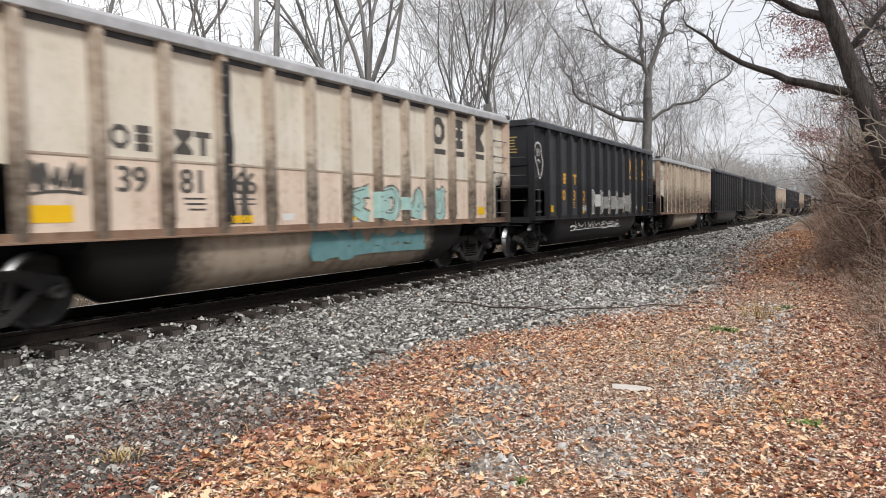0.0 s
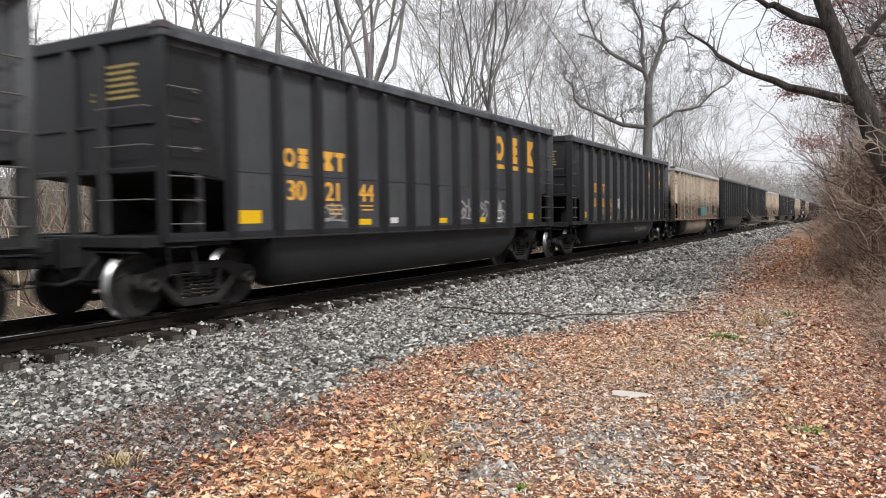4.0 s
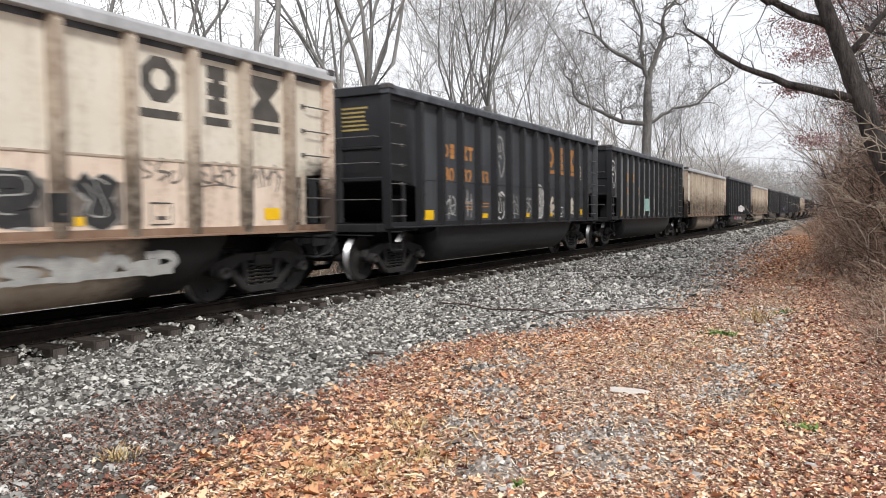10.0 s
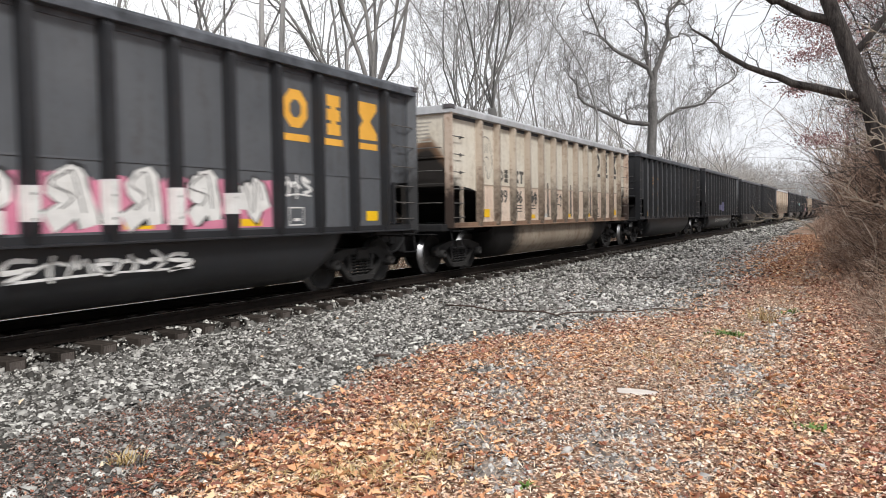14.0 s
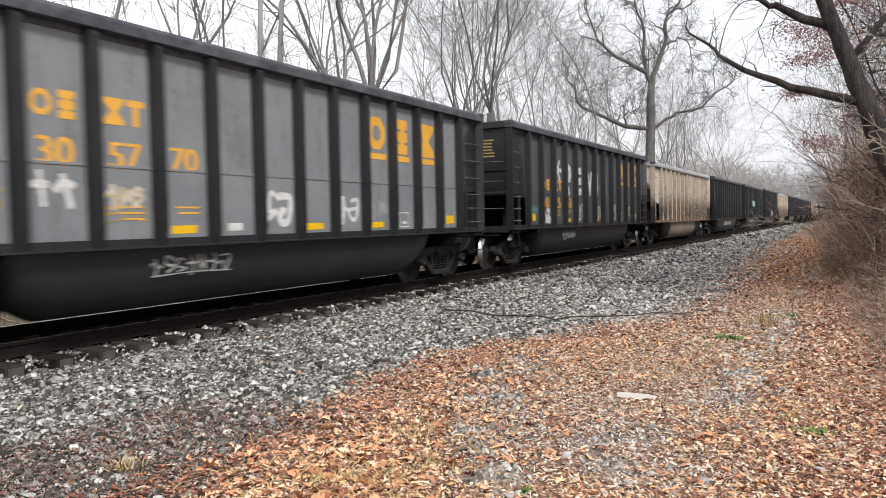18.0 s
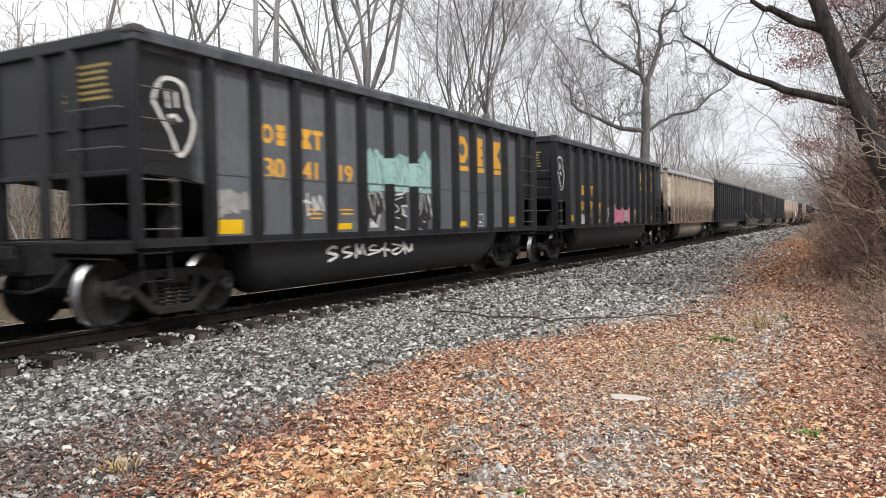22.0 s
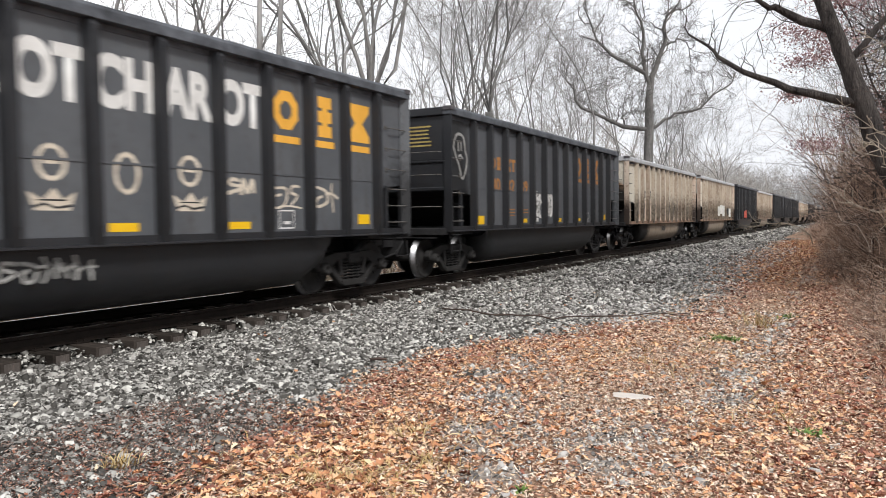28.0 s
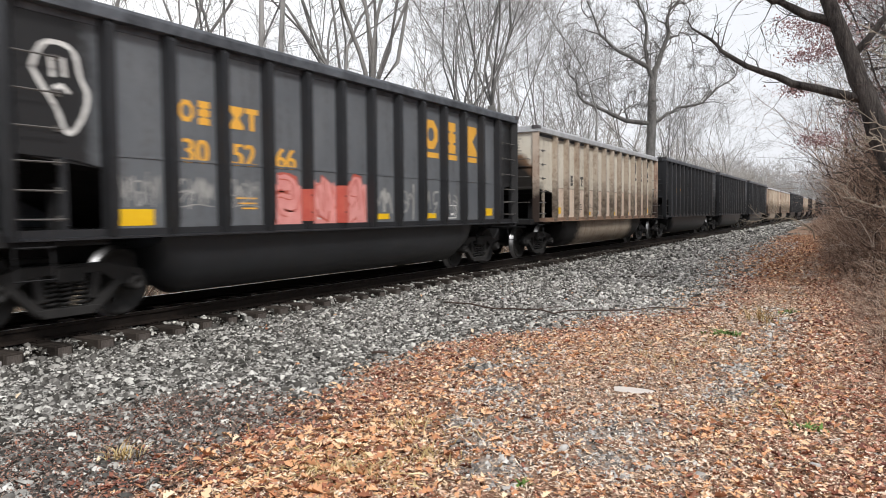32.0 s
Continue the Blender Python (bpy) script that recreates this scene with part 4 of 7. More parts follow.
    # two round-bottomed tubs hang between the trucks
    for sx in (1, -1):
        g, secs = Geo(), [(3.15, 0.25), (3.30, 0.72), (3.75, 1.0), (LEN - 3.75, 1.0), (LEN - 3.30, 0.72), (LEN - 3.15, 0.25)]
        n, vs = 13, []
        for y, k in secs:
            for i in range(n):
                w = math.pi * i / (n - 1)
                vs.append((sx * (0.80 + 0.63 * math.cos(w)), y, 1.10 - 0.885 * k * math.sin(w) ** 0.62))
        fs = [(s * n + i, s * n + i + 1, (s + 1) * n + i + 1, (s + 1) * n + i) for s in range(len(secs) - 1) for i in range(n - 1)]
        fs += [tuple(range(n)), tuple((len(secs) - 1) * n + i for i in range(n))[::-1]]
        g.add(vs, fs)
        part("tub", g.mesh("tub", M_TAN_TUB if rib_paint is M_TAN_RIB else M_GREY_RIB, True), root, "round-bottomed steel tub between the trucks")
    part("centre_sill", Geo().box((-0.17, 0.4, 0.72), (0.17, LEN - 0.4, 1.12)).mesh("centre_sill", M_UNDER), root)
    part("floor", Geo().box((-1.47, 2.9, 1.12), (1.47, LEN - 2.9, 1.16)).mesh("floor", M_COAL), root, "coal-dusted floor")
    # trucks
    sf = Geo()
    hb = HALF_BASE
    top = [(-hb - 0.22, 0.50), (-hb - 0.16, 0.62), (-0.55, 0.74), (0.55, 0.74), (hb + 0.16, 0.62), (hb + 0.22, 0.50), (hb + 0.18, 0.42), (hb - 0.18, 0.44), (0.45, 0.62), (-0.45, 0.62), (-hb + 0.18, 0.44), (-hb - 0.18, 0.42)]
    sf.prism(top, 0, -0.07, 0.07)
    for s in (1, -1):
        sf.prism([(s * 0.34, 0.64), (s * 0.46, 0.64), (s * 0.40, 0.30), (s * 0.28, 0.30)], 0, -0.065, 0.065)
        sf.prism([(s * (hb - 0.15), 0.47), (s * (hb - 0.26), 0.52), (s * 0.28, 0.20), (s * 0.40, 0.14)], 0, -0.072, 0.072)
        sf.lathe_x([(0.06, 0.0), (0.16, 0.05), (0.17, 0.085), (0.10, 0.11), (0.0, 0.12)], 12, 0, (0.02, s * hb, 0.457))
    sf.prism([(-0.42, 0.22), (0.42, 0.22), (0.34, 0.11), (-0.34, 0.11)], 0, -0.09, 0.09)
    sf_me = sf.mesh("side_frame", M_TRUCK, bevel=0.01)
    sp = Geo()
    for k in (0.0,):
        pts = [(0.075 * math.cos(w) + 0.02, k + 0.075 * math.sin(w), 0.22 + 0.34 * w / (12 * math.pi)) for w in [i * math.pi / 2.5 for i in range(31)]]
        sp.tube(pts, 0.018, 4)
    sp_me = sp.mesh("spring", M_TRUCK, True)
    bol_me = Geo().box((-1.12, -0.20, 0.52), (1.12, 0.20, 0.72)).box((-0.35, -0.3, 0.72), (0.35, 0.3, 0.80)).mesh("truck", M_TRUCK, bevel=0.02)
    ws = Geo()
    for sx in (1, -1):
        prof = [(-0.095, 0.10, 0), (-0.07, 0.14, 0), (-0.03, 0.20, 0), (-0.035, 0.36, 0), (-0.065, 0.39, 0), (-0.065, 0.487, 0), (-0.035, 0.487, 1), (-0.025, 0.459, 1), (0.065, 0.453, 0), (0.07, 0.40, 0), (0.02, 0.36, 0), (0.015, 0.20, 0), (0.075, 0.14, 0), (0.085, 0.09, 0)]
        ws.lathe_x([(sx * p, r, s) for p, r, s in prof], 20, 0, (sx * 0.765, 0, 0))
        ws.lathe_x([(sx * 0.0, 0.085), (sx * 0.22, 0.080), (sx * 0.22, 0.0)], 12, 0, (sx * 0.82, 0, 0))
        for k in range(3):   # cast marks on the wheel face
            w = 2.1 * k
            ws.box((sx * 0.79 - 0.006, 0.27 * math.cos(w) - 0.03, 0.27 * math.sin(w) - 0.02), (sx * 0.79 + 0.006, 0.27 * math.cos(w) + 0.03, 0.27 * math.sin(w) + 0.02))
    ws.lathe_x([(-0.78, 0.085), (0.78, 0.085)], 12)
    ws_me = ws.mesh("wheelset", [M_WHEEL, M_TREAD], True)
    for yc in shape.trucks:
        tr = part("truck", bol_me, root, "grimy cast-iron two-axle truck", Matrix.Translation((0, yc, 0)))
        for sx in (1, -1):
            part("side_frame", sf_me, tr, "", Matrix.Translation((sx * 1.0, 0, 0)))
            for k in (-0.2, 0.0, 0.2) if sx > 0 else ():
                part("spring", sp_me, tr, "", Matrix.Translation((sx * 1.0 - 0.02, k, 0)))
        for s in (-1, 1):
            part("wheelset", ws_me, tr, "", Matrix.Translation((0, s * HALF_BASE, WHEEL_R)))
    return root


# t: tan paint, d: faded black paint, e: faded slate paint on a shorter make, from the front of the train
ORDER = "tdtdddtddteetdtededteedtdddettetdddttddtdtdddtddt"
SHAPES = [{"e": SHORT, "d": LONG, "t": TAN}[c] for c in ORDER]
FRONT = [sum(s.length for s in SHAPES[:k]) for k in range(len(SHAPES))]


DRIFT = (0.12, 0.12, 0.15, 0.18, 0.18, 0.10, 0.10, 0.05, 0.06, 0.05, 0.0, 0.10, 0.13, 0.10, 0.05, 0.05, 0.05)   # slack runs in and out, every two seconds


def car_y(k, t):
    """Where the front coupler of car k stands at t seconds: the train slows a little."""
    u = t - 16
    return -241.258 - 15.0049 * u + 0.016824 * u ** 2 + 0.000152 * u ** 3 + FRONT[k] + float(np.interp(t, range(0, 33, 2), DRIFT))


def car_pose(k, t):
    return Matrix.Translation((TRACK_X, car_y(k, t), RAIL_Z))


CARS = []
made = {}
for k, c in enumerate(ORDER):
    if c not in made:
        made[c] = {
            "t": lambda: railcar(M_TAN, M_TAN_RIB, "weathered tan open coal gondola with rusty ribs", TAN),
            "d": lambda: railcar(M_GREY, M_GREY_RIB, "faded black open coal gondola with yellow lettering", LONG),
            "e": lambda: railcar(M_SLATE, M_GREY_RIB, "slate-grey open coal gondola with black ribs", SHORT)}[c]()
        made[c].matrix_basis = car_pose(k, 0)
        CARS.append(made[c])
    else:
        CARS.append(copy_thing(made[c], car_pose(k, 0)))

# ---- trees ----
tree_rng = random.Random(11)
TWIG = [0.008]      # thinnest twig that still shows at a tree's distance


def bend(pts, n, wob):
    """A smooth wavering line of n points through a few guide points."""
    P = [Vector(p) for p in pts]
    P = [P[0] * 2 - P[1]] + P + [P[-1] * 2 - P[-2]]
    out = []
    for i in range(n):
        u = i / (n - 1) * (len(P) - 3)
        k = min(int(u), len(P) - 4)
        t = u - k
        a, b2, c, d = P[k:k + 4]
        q = 0.5 * ((2 * b2) + (c - a) * t + (2 * a - 5 * b2 + 4 * c - d) * t * t + (3 * b2 - a - 3 * c + d) * t ** 3)
        w = wob if 0 < i < n - 1 else 0
        out.append(q + Vector((tree_rng.uniform(-w, w), tree_rng.uniform(-w, w), tree_rng.uniform(-w, w))))
    return out


def sprout(geos, p, d, length, r, level, last, up=0.25, crooked=0.18):
    """Grows one branch and its side branches; geos holds one part for limbs, branches and twigs."""
    n = (7, 5, 4, 2)[min(level, 3)]
    pts, q, dd = [p.copy()], p.copy(), d.normalized()
    for i in range(n):
        dd = (dd + Vector((tree_rng.gauss(0, crooked), tree_rng.gauss(0, crooked), tree_rng.gauss(0, crooked) + up * 0.3))).normalized()
        q = q + dd * (length / n)
        pts.append(q.copy())
    tip = max(r * 0.35, TWIG[0] * 0.7)
    geos[min(level, 2)].tube(pts, [r + (tip - r) * i / n for i in range(n + 1)], (7, 5, 4, 3)[min(level, 3)], caps=False)
    if level >= last:
        return
    for k in range((5, 6, 4, 3)[min(level, 3)] + tree_rng.randint(0, 1)):
        f = 0.25 + 0.75 * (k + tree_rng.random()) / 6 if level < 2 else tree_rng.uniform(0.2, 1)
        i = min(int(f * n), n - 1)
        at = pts[i].lerp(pts[i + 1], f * n - i)
        axis = (pts[i + 1] - pts[i]).normalized()
        side = axis.orthogonal().normalized()
        side.rotate(Matrix.Rotation(tree_rng.uniform(0, 6.28), 3, axis))
        ang = tree_rng.uniform(0.45, 1.0)
        nd = axis * math.cos(ang) + side * math.sin(ang)
        rr = (r + (tip - r) * f) * tree_rng.uniform(0.36, 0.56)
        sprout(geos, at, nd, length * tree_rng.uniform(0.42, 0.68) * (1.05 - 0.35 * f), max(rr, TWIG[0]), level + 1, last, up, crooked)


def tree_from(geos, mat, label, at):
    t = tagged(new("tree"), label, "tree")
    t.matrix_basis = at
    geos[1].add(geos[2].v, geos[2].f)
    for name, g in zip(("trunk", "crown"), geos):
        part(name, g.mesh(name, mat, True), t)
    return t


def grown_tree(seed, height, r, fork, stems, spread, mat, label, at, last=3):
    """A bare tree: a trunk to the fork, then a fan of rising stems."""
    tree_rng.seed(seed)
    geos = [Geo(), Geo(), Geo()]
    lean = tree_rng.uniform(-0.05, 0.05)
    trunk = bend([(0, 0, -0.3), (lean * fork * 0.5, 0.05, fork * 0.5), (lean * fork, 0, fork)], 6, 0.05)
    geos[0].tube(trunk, [r * 1.35, r * 1.08, r, r * 0.95, r * 0.92, r * 0.85], 9)
    for k in range(stems):
        w = 2 * math.pi * (k + tree_rng.uniform(-0.3, 0.3)) / stems
        s = spread * tree_rng.uniform(0.5, 1.2)
        d = Vector((math.cos(w) * s, math.sin(w) * s, 1))
        sub = [Geo(), geos[1], geos[2]]
        sprout(sub, trunk[-1], d, (height - fork) * tree_rng.uniform(0.75, 1.0), r * tree_rng.uniform(0.24, 0.38) if stems > 1 else r * 0.8, 0, last, 0.3, 0.17)
        n0 = len(geos[0].v)
        geos[0].v += sub[0].v
        geos[0].f += [tuple(i + n0 for i in f) for f in sub[0].f]
        geos[0].s += sub[0].s
    return tree_from(geos, mat, label, at)


def place(x, y, turn=0.0):
    return pose(x, y, float(ground_z(np.array(x), np.array(y))), 0, 0, turn)


TWIG[0] = 0.011
# the old tree with crooked limbs beside the bend of the wood
tree_rng.seed(5)
geos = [Geo(), Geo(), Geo()]
geos[0].tube(bend([(0, 0, -0.4), (0.05, 0, 5), (0.15, 0.08, 8.8), (0.18, 0.1, 12.0)], 9, 0.05), [0.52, 0.40, 0.37, 0.35, 0.34, 0.33, 0.32, 0.30, 0.20], 10)
OLD_LIMBS = [
    (0.30, [(0.15, 0.1, 11.2), (0.12, 0.06, 12.1), (-0.2, -0.1, 12.9), (-1.3, -0.7, 13.7), (-2.4, -1.3, 14.4), (-3.2, -1.7, 15.4), (-3.7, -2.0, 16.6), (-4.0, -2.1, 18.5)]),
    (0.25, [(0.15, 0.08, 11.3), (0.1, 0.05, 12.4), (-0.35, -0.2, 14.1), (-0.2, -0.1, 15.6), (-0.5, -0.3, 16.8), (-0.85, -0.45, 17.9), (-1.2, -0.6, 19.5)]),
    (0.33, [(0.18, 0.1, 11.2), (0.25, 0.13, 12.0), (0.43, 0.2, 12.9), (0.9, 0.5, 14.1), (1.25, 0.65, 15.3), (1.05, 0.55, 16.4), (1.5, 0.8, 17.3), (2.1, 1.1, 18.2), (2.7, 1.4, 20)]),
    (0.12, [(1.1, 0.6, 14.8), (1.75, 0.95, 15.2), (2.3, 1.25, 15.4), (2.7, 1.5, 14.5), (2.9, 1.6, 12.3)]),
    (0.24, [(0.1, 0.0, 8.7), (-1.45, -0.8, 8.85), (-2.25, -1.2, 9.3), (-3.2, -1.7, 9.9), (-4.3, -2.3, 10.3), (-4.7, -2.5, 11.1), (-4.7, -2.5, 11.9), (-5.3, -2.9, 12.4), (-5.4, -2.9, 13.5)]),
    (0.13, [(-1.4, -0.75, 8.85), (-1.6, -0.85, 9.5), (-1.3, -0.7, 10.0), (-0.65, -0.35, 9.7)]),
    (0.18, [(0.25, 0.1, 8.7), (1.3, 0.7, 9.45), (2.1, 1.1, 9.9), (3.4, 1.8, 10.2), (4.0, 2.2, 10.85), (5.3, 2.9, 11.9), (5.5, 3.0, 12.5)]),
]
for r, guide in OLD_LIMBS:
    line = bend(guide, 15, 0.10)
    geos[1].tube(line, [0.74 * r * (1 - 0.058 * i) for i in range(15)], 7)
    for i in range(3, 15):
        for k in range(1 + i % 2):
            d = (line[i] - line[i - 1]).normalized() + Vector((tree_rng.uniform(-1, 1), tree_rng.uniform(-1, 1), tree_rng.uniform(-0.3, 1)))
            sprout([geos[2]] * 3, line[i], d, tree_rng.uniform(1.0, 2.8), r * 0.20, 1, 3, 0.2, 0.42)
tree_from(geos, M_BARK_MID, "tall bare old tree with crooked spreading limbs behind the tracks", place(-13.4, 56.5))

TWIG[0] = 0.004
# the dark leaning tree over the path, with one long limb reaching towards the tracks
tree_rng.seed(9)
geos = [Geo(), Geo(), Geo()]
line = bend([(0.75, 0.4, -0.4), (0.30, 0.1, 1.2), (-0.29, 0, 2.45), (-0.60, 0, 3.39), (-0.80, 0, 3.95), (-1.02, 0, 4.61), (-1.22, 0, 5.1), (-1.75, 0.2, 7.0), (-2.3, 0.4, 10), (-2.2, 0.6, 13)], 19, 0.025)
geos[0].tube(line, [0.212 - 0.0068 * i for i in range(19)], 11)
LEAN_LIMBS = [
    (0.115, [(-0.72, 0, 3.62), (-1.32, -0.1, 3.78), (-1.80, -0.1, 3.96), (-2.17, -0.2, 4.17), (-2.51, -0.2, 4.31), (-2.81, -0.3, 4.44), (-3.06, -0.3, 4.67), (-3.19, -0.3, 4.86), (-3.58, -0.3, 5.14)]),
    (0.125, [(-1.12, 0, 4.95), (-1.65, 0, 5.25), (-2.02, -0.1, 5.41), (-2.27, -0.2, 5.55), (-2.40, -0.3, 5.8), (-2.7, -0.5, 6.8)]),
    (0.09, [(-0.9, 0, 4.4), (-0.3, 0.4, 5.2), (0.5, 0.8, 6.2), (1.4, 1.2, 7.4)]),
    (0.07, [(-1.8, 0.1, 6.6), (-2.6, -0.3, 7.2), (-3.8, -0.7, 7.6), (-5.0, -0.9, 7.4)]),
]
for r, guide in LEAN_LIMBS:
    limb = bend(guide, 12, 0.05)
    geos[1].tube(limb, [0.74 * r * (1 - 0.07 * i) for i in range(12)], 8)
    for i in range(2, 12):
        d = (limb[i] - limb[i - 1]).normalized() + Vector((tree_rng.uniform(-1, 1), tree_rng.uniform(-1, 1), tree_rng.uniform(-0.4, 0.9)))
        sprout([geos[2]] * 3, limb[i], d, tree_rng.uniform(0.4, 1.1), r * 0.11, 2, 3, 0.05, 0.3)
tree_from(geos, M_BARK_DARK, "dark leaning tree with a long low limb over the path", place(0.86, 15.1))

TWIG[0] = 0.0075
# bare trees along the far side of the tracks
STEMS = "bare grey tree behind the railway"
kinds = [
    grown_tree(21, 21, 0.27, 6.8, 7, 0.46, M_BARK, "bare grey tree with a fan of rising stems", place(-16.5, 24.7)),
    grown_tree(22, 20, 0.18, 5.0, 4, 0.34, M_BARK, "bare grey three-stemmed tree behind the railway", place(-16.2, 22.2)),
    grown_tree(23, 19, 0.085, 9.0, 1, 0.10, M_BARK, "slender straight bare tree behind the railway", place(-16.0, 17.3)),
    grown_tree(24, 22, 0.23, 7.6, 4, 0.36, M_BARK, "bare grey forked tree behind the railway", place(-16.4, 34.8)),
    grown_tree(25, 18, 0.16, 5.5, 4, 0.40, M_BARK, "bare grey bushy-crowned tree behind the railway", place(-17.0, 38.6)),
    grown_tree(26, 17, 0.13, 4.0, 4, 0.28, M_BARK, "bare many-stemmed young tree behind the railway", place(-15.2, 29.6)),
]
spots = random.Random(4)
for x, y, k, s in ((-16.0, 18.3, 2, 1.05), (-19, 19.5, 4, 1.0), (-20, 15.5, 2, 0.9), (-19.5, 28.5, 2, 1.1), (-22, 30, 1, 1.1),
                   (-17.5, 45.5, 5, 1.1), (-16.0, 51.0, 2, 1.0), (-21, 41, 3, 0.95), (-25, 50, 0, 0.95), (-17.5, 66, 4, 1.05), (-15.6, 76, 5, 1.0),
                   (-19, 84, 1, 0.95), (-24, 72, 3, 0.9), (-16.5, 98, 4, 1.0), (-22, 110, 0, 0.85), (-17, 122, 1, 0.95), (-28, 26, 3, 1.0),
                   (-23, 13, 2, 1.2), (-32, 58, 1, 1.1), (-29, 88, 5, 1.3), (-20, 58, 5, 1.0)):
    c = copy_thing(kinds[k], place(x, y, spots.uniform(0, 360)))
    c.scale = (s, s, s)
TWIG[0] = 0.007
# the wood on the other side of the path
for sd, x, y, h, r0 in ((51, 2.0, 18.8, 13, 0.16), (52, 3.3, 16.0, 12, 0.13), (53, 1.3, 27.0, 12, 0.12), (54, 3.6, 23.5, 14, 0.17)):
    grown_tree(sd, h, r0, 3.5, 4, 0.35, M_BARK_DARK, "dark bare tree in the brushy wood beside the path", place(x, y))
for x, y, k, s in ((2.6, 17.5, 2, 0.75), (3.4, 21, 4, 0.7), (1.6, 24.5, 5, 0.7), (2.2, 30, 2, 0.8), (0.9, 36, 4, 0.7), (4.5, 27, 1, 0.8), (3.0, 13.5, 5, 0.55),
                   (0.4, 46, 5, 0.8), (-0.6, 58, 2, 0.85), (1.5, 66, 1, 0.8), (-1.2, 80, 4, 0.9), (5.5, 19, 3, 0.8), (6, 34, 0, 0.8), (-1.8, 102, 5, 0.9), (-2.6, 130, 1, 0.9)):
    c = copy_thing(kinds[k], place(x, y, spots.uniform(0, 360)))
    c.scale = (s, s, s)
    tagged(c, "bare tree in the brushy wood beside the path")


# ---- far woods, brush and small growth ----


def stems_mesh(base, lean, length, r, segs=4, droop=0.0, jit=0.06):
    """Many thin three-sided wavering stems at once."""
    n = len(base)
    t = np.linspace(0, 1, segs + 1)[None, :, None]
    d = lean / np.linalg.norm(lean, axis=1, keepdims=True)
    pts = base[:, None, :] + d[:, None, :] * t * length[:, None, None]
    pts[:, :, 2] -= (t[:, :, 0] ** 2) * (length * droop)[:, None]
    pts[:, 1:] += np.cumsum(rng.normal(0, 1, (n, segs, 3)), 1) * (jit * length / segs)[:, None, None]
    rad = r[:, None] * (1 - 0.75 * t[:, :, 0])
    ang = np.array([0, 2.094, 4.189])
    a = np.cross(d, np.array([0.3, 0.2, 1.0]))
    a /= np.linalg.norm(a, axis=1, keepdims=True) + 1e-9
    b2 = np.cross(d, a)
    ring = a[:, None, None, :] * np.cos(ang)[None, None, :, None] + b2[:, None, None, :] * np.sin(ang)[None, None, :, None]
    v = pts[:, :, None, :] + ring * rad[:, :, None, None]
    q = np.array([(s * 3 + k, s * 3 + (k + 1) % 3, s * 3 + 3 + (k + 1) % 3, s * 3 + 3 + k) for s in range(segs) for k in range(3)])
    f = (q[None] + 3 * (segs + 1) * np.arange(n)[:, None, None]).reshape(-1, 4)
    return v.reshape(-1, 3), f, pts


def thicket(name, xs, ys, tall, mat, label, category, kids=4, thick=0.007, spread=0.45, kid_len=0.45):
    n = len(xs)
    base = np.stack([xs, ys, ground_z(xs, ys) - 0.02], -1)
    lean = np.stack([rng.normal(0, spread, n), rng.normal(0, spread, n), np.ones(n)], -1)
    length = tall * rng.uniform(0.55, 1.25, n)
    v, f, pts = stems_mesh(base, lean, length, thick * rng.uniform(0.7, 1.6, n) * (tall / np.mean(tall)), 5, 0.25, 0.16)
    vs, fs, off = [v], [f], len(v)
    for k in range(kids):
        u = rng.integers(1, 6, n)
        kb = pts[np.arange(n), u]
        kl = lean / np.linalg.norm(lean, axis=1, keepdims=True) * 0.7 + rng.normal(0, 0.6, (n, 3))
        v2, f2, p2 = stems_mesh(kb, kl, length * kid_len * rng.uniform(0.5, 1.2, n), thick * 0.5 * rng.uniform(0.6, 1.2, n), 3, 0.1, 0.2)
        vs.append(v2)
        fs.append(f2 + off)
        off += len(v2)
    return tagged(new(name, soup(name, np.concatenate(vs), np.concatenate(fs), mat)), label, category, kind="stuff")


def bank(n, y0, y1, depth, start=0.0):
    y = y0 + (y1 - y0) * rng.uniform(0, 1, n)
    x = brush_edge(y) + start + np.abs(rng.normal(0, depth * 0.6, n))
    return x, y


x, y = bank(1150, 4.5, 16, 1.5, 0.0)
thicket("brush", x, y, np.minimum(1.5, 0.20 + 0.62 * (x - brush_edge(y))), M_TWIG, "tangled reddish-brown bare brush beside the path", "brush", 5, 0.0085, 1.2, 0.55)
x, y = bank(1000, 16, 36, 2.2, 0.0)
thicket("brush", x, y, np.minimum(1.9, 0.30 + 0.62 * (x - brush_edge(y))), M_TWIG, "tangled reddish-brown bare brush beside the path", "brush", 5, 0.014, 1.0, 0.5)
y = rng.uniform(13, 26, 70)
x = brush_edge(y) - 0.1 - np.abs(rng.normal(0, 0.4, 70))
thicket("brush", x, y, rng.uniform(0.3, 0.8, 70), M_TWIG, "thin bare seedlings among the leaves at the edge of the path", "brush", 5, 0.0042, 0.35, 0.4)
x, y = bank(900, 36, 90, 3.0, 0.1)
thicket("brush", x, y, np.minimum(2.6, 0.5 + 0.8 * (x - brush_edge(y))), M_TWIG, "bare brush beside the path", "brush", 4, 0.016)
x, y = rng.uniform(1.5, 8, 500), rng.uniform(9, 45, 500)
thicket("undergrowth", x, y, rng.uniform(2.5, 5.0, 500), M_TWIG, "thin bare saplings in the wood", "undergrowth", 5, 0.012, 0.25, 0.4)
y = rng.uniform(19, 70, 420)
x = brush_edge(y) + 1.5 + rng.uniform(0, 3.0, 420)
thicket("undergrowth", x, y, rng.uniform(3.5, 7.5, 420), M_DARKTWIG, "tall thin bare saplings in the wood", "undergrowth", 14, 0.013, 0.22, 0.26)
x, y = rng.uniform(1.3, 8, 330), rng.uniform(17, 42, 330)
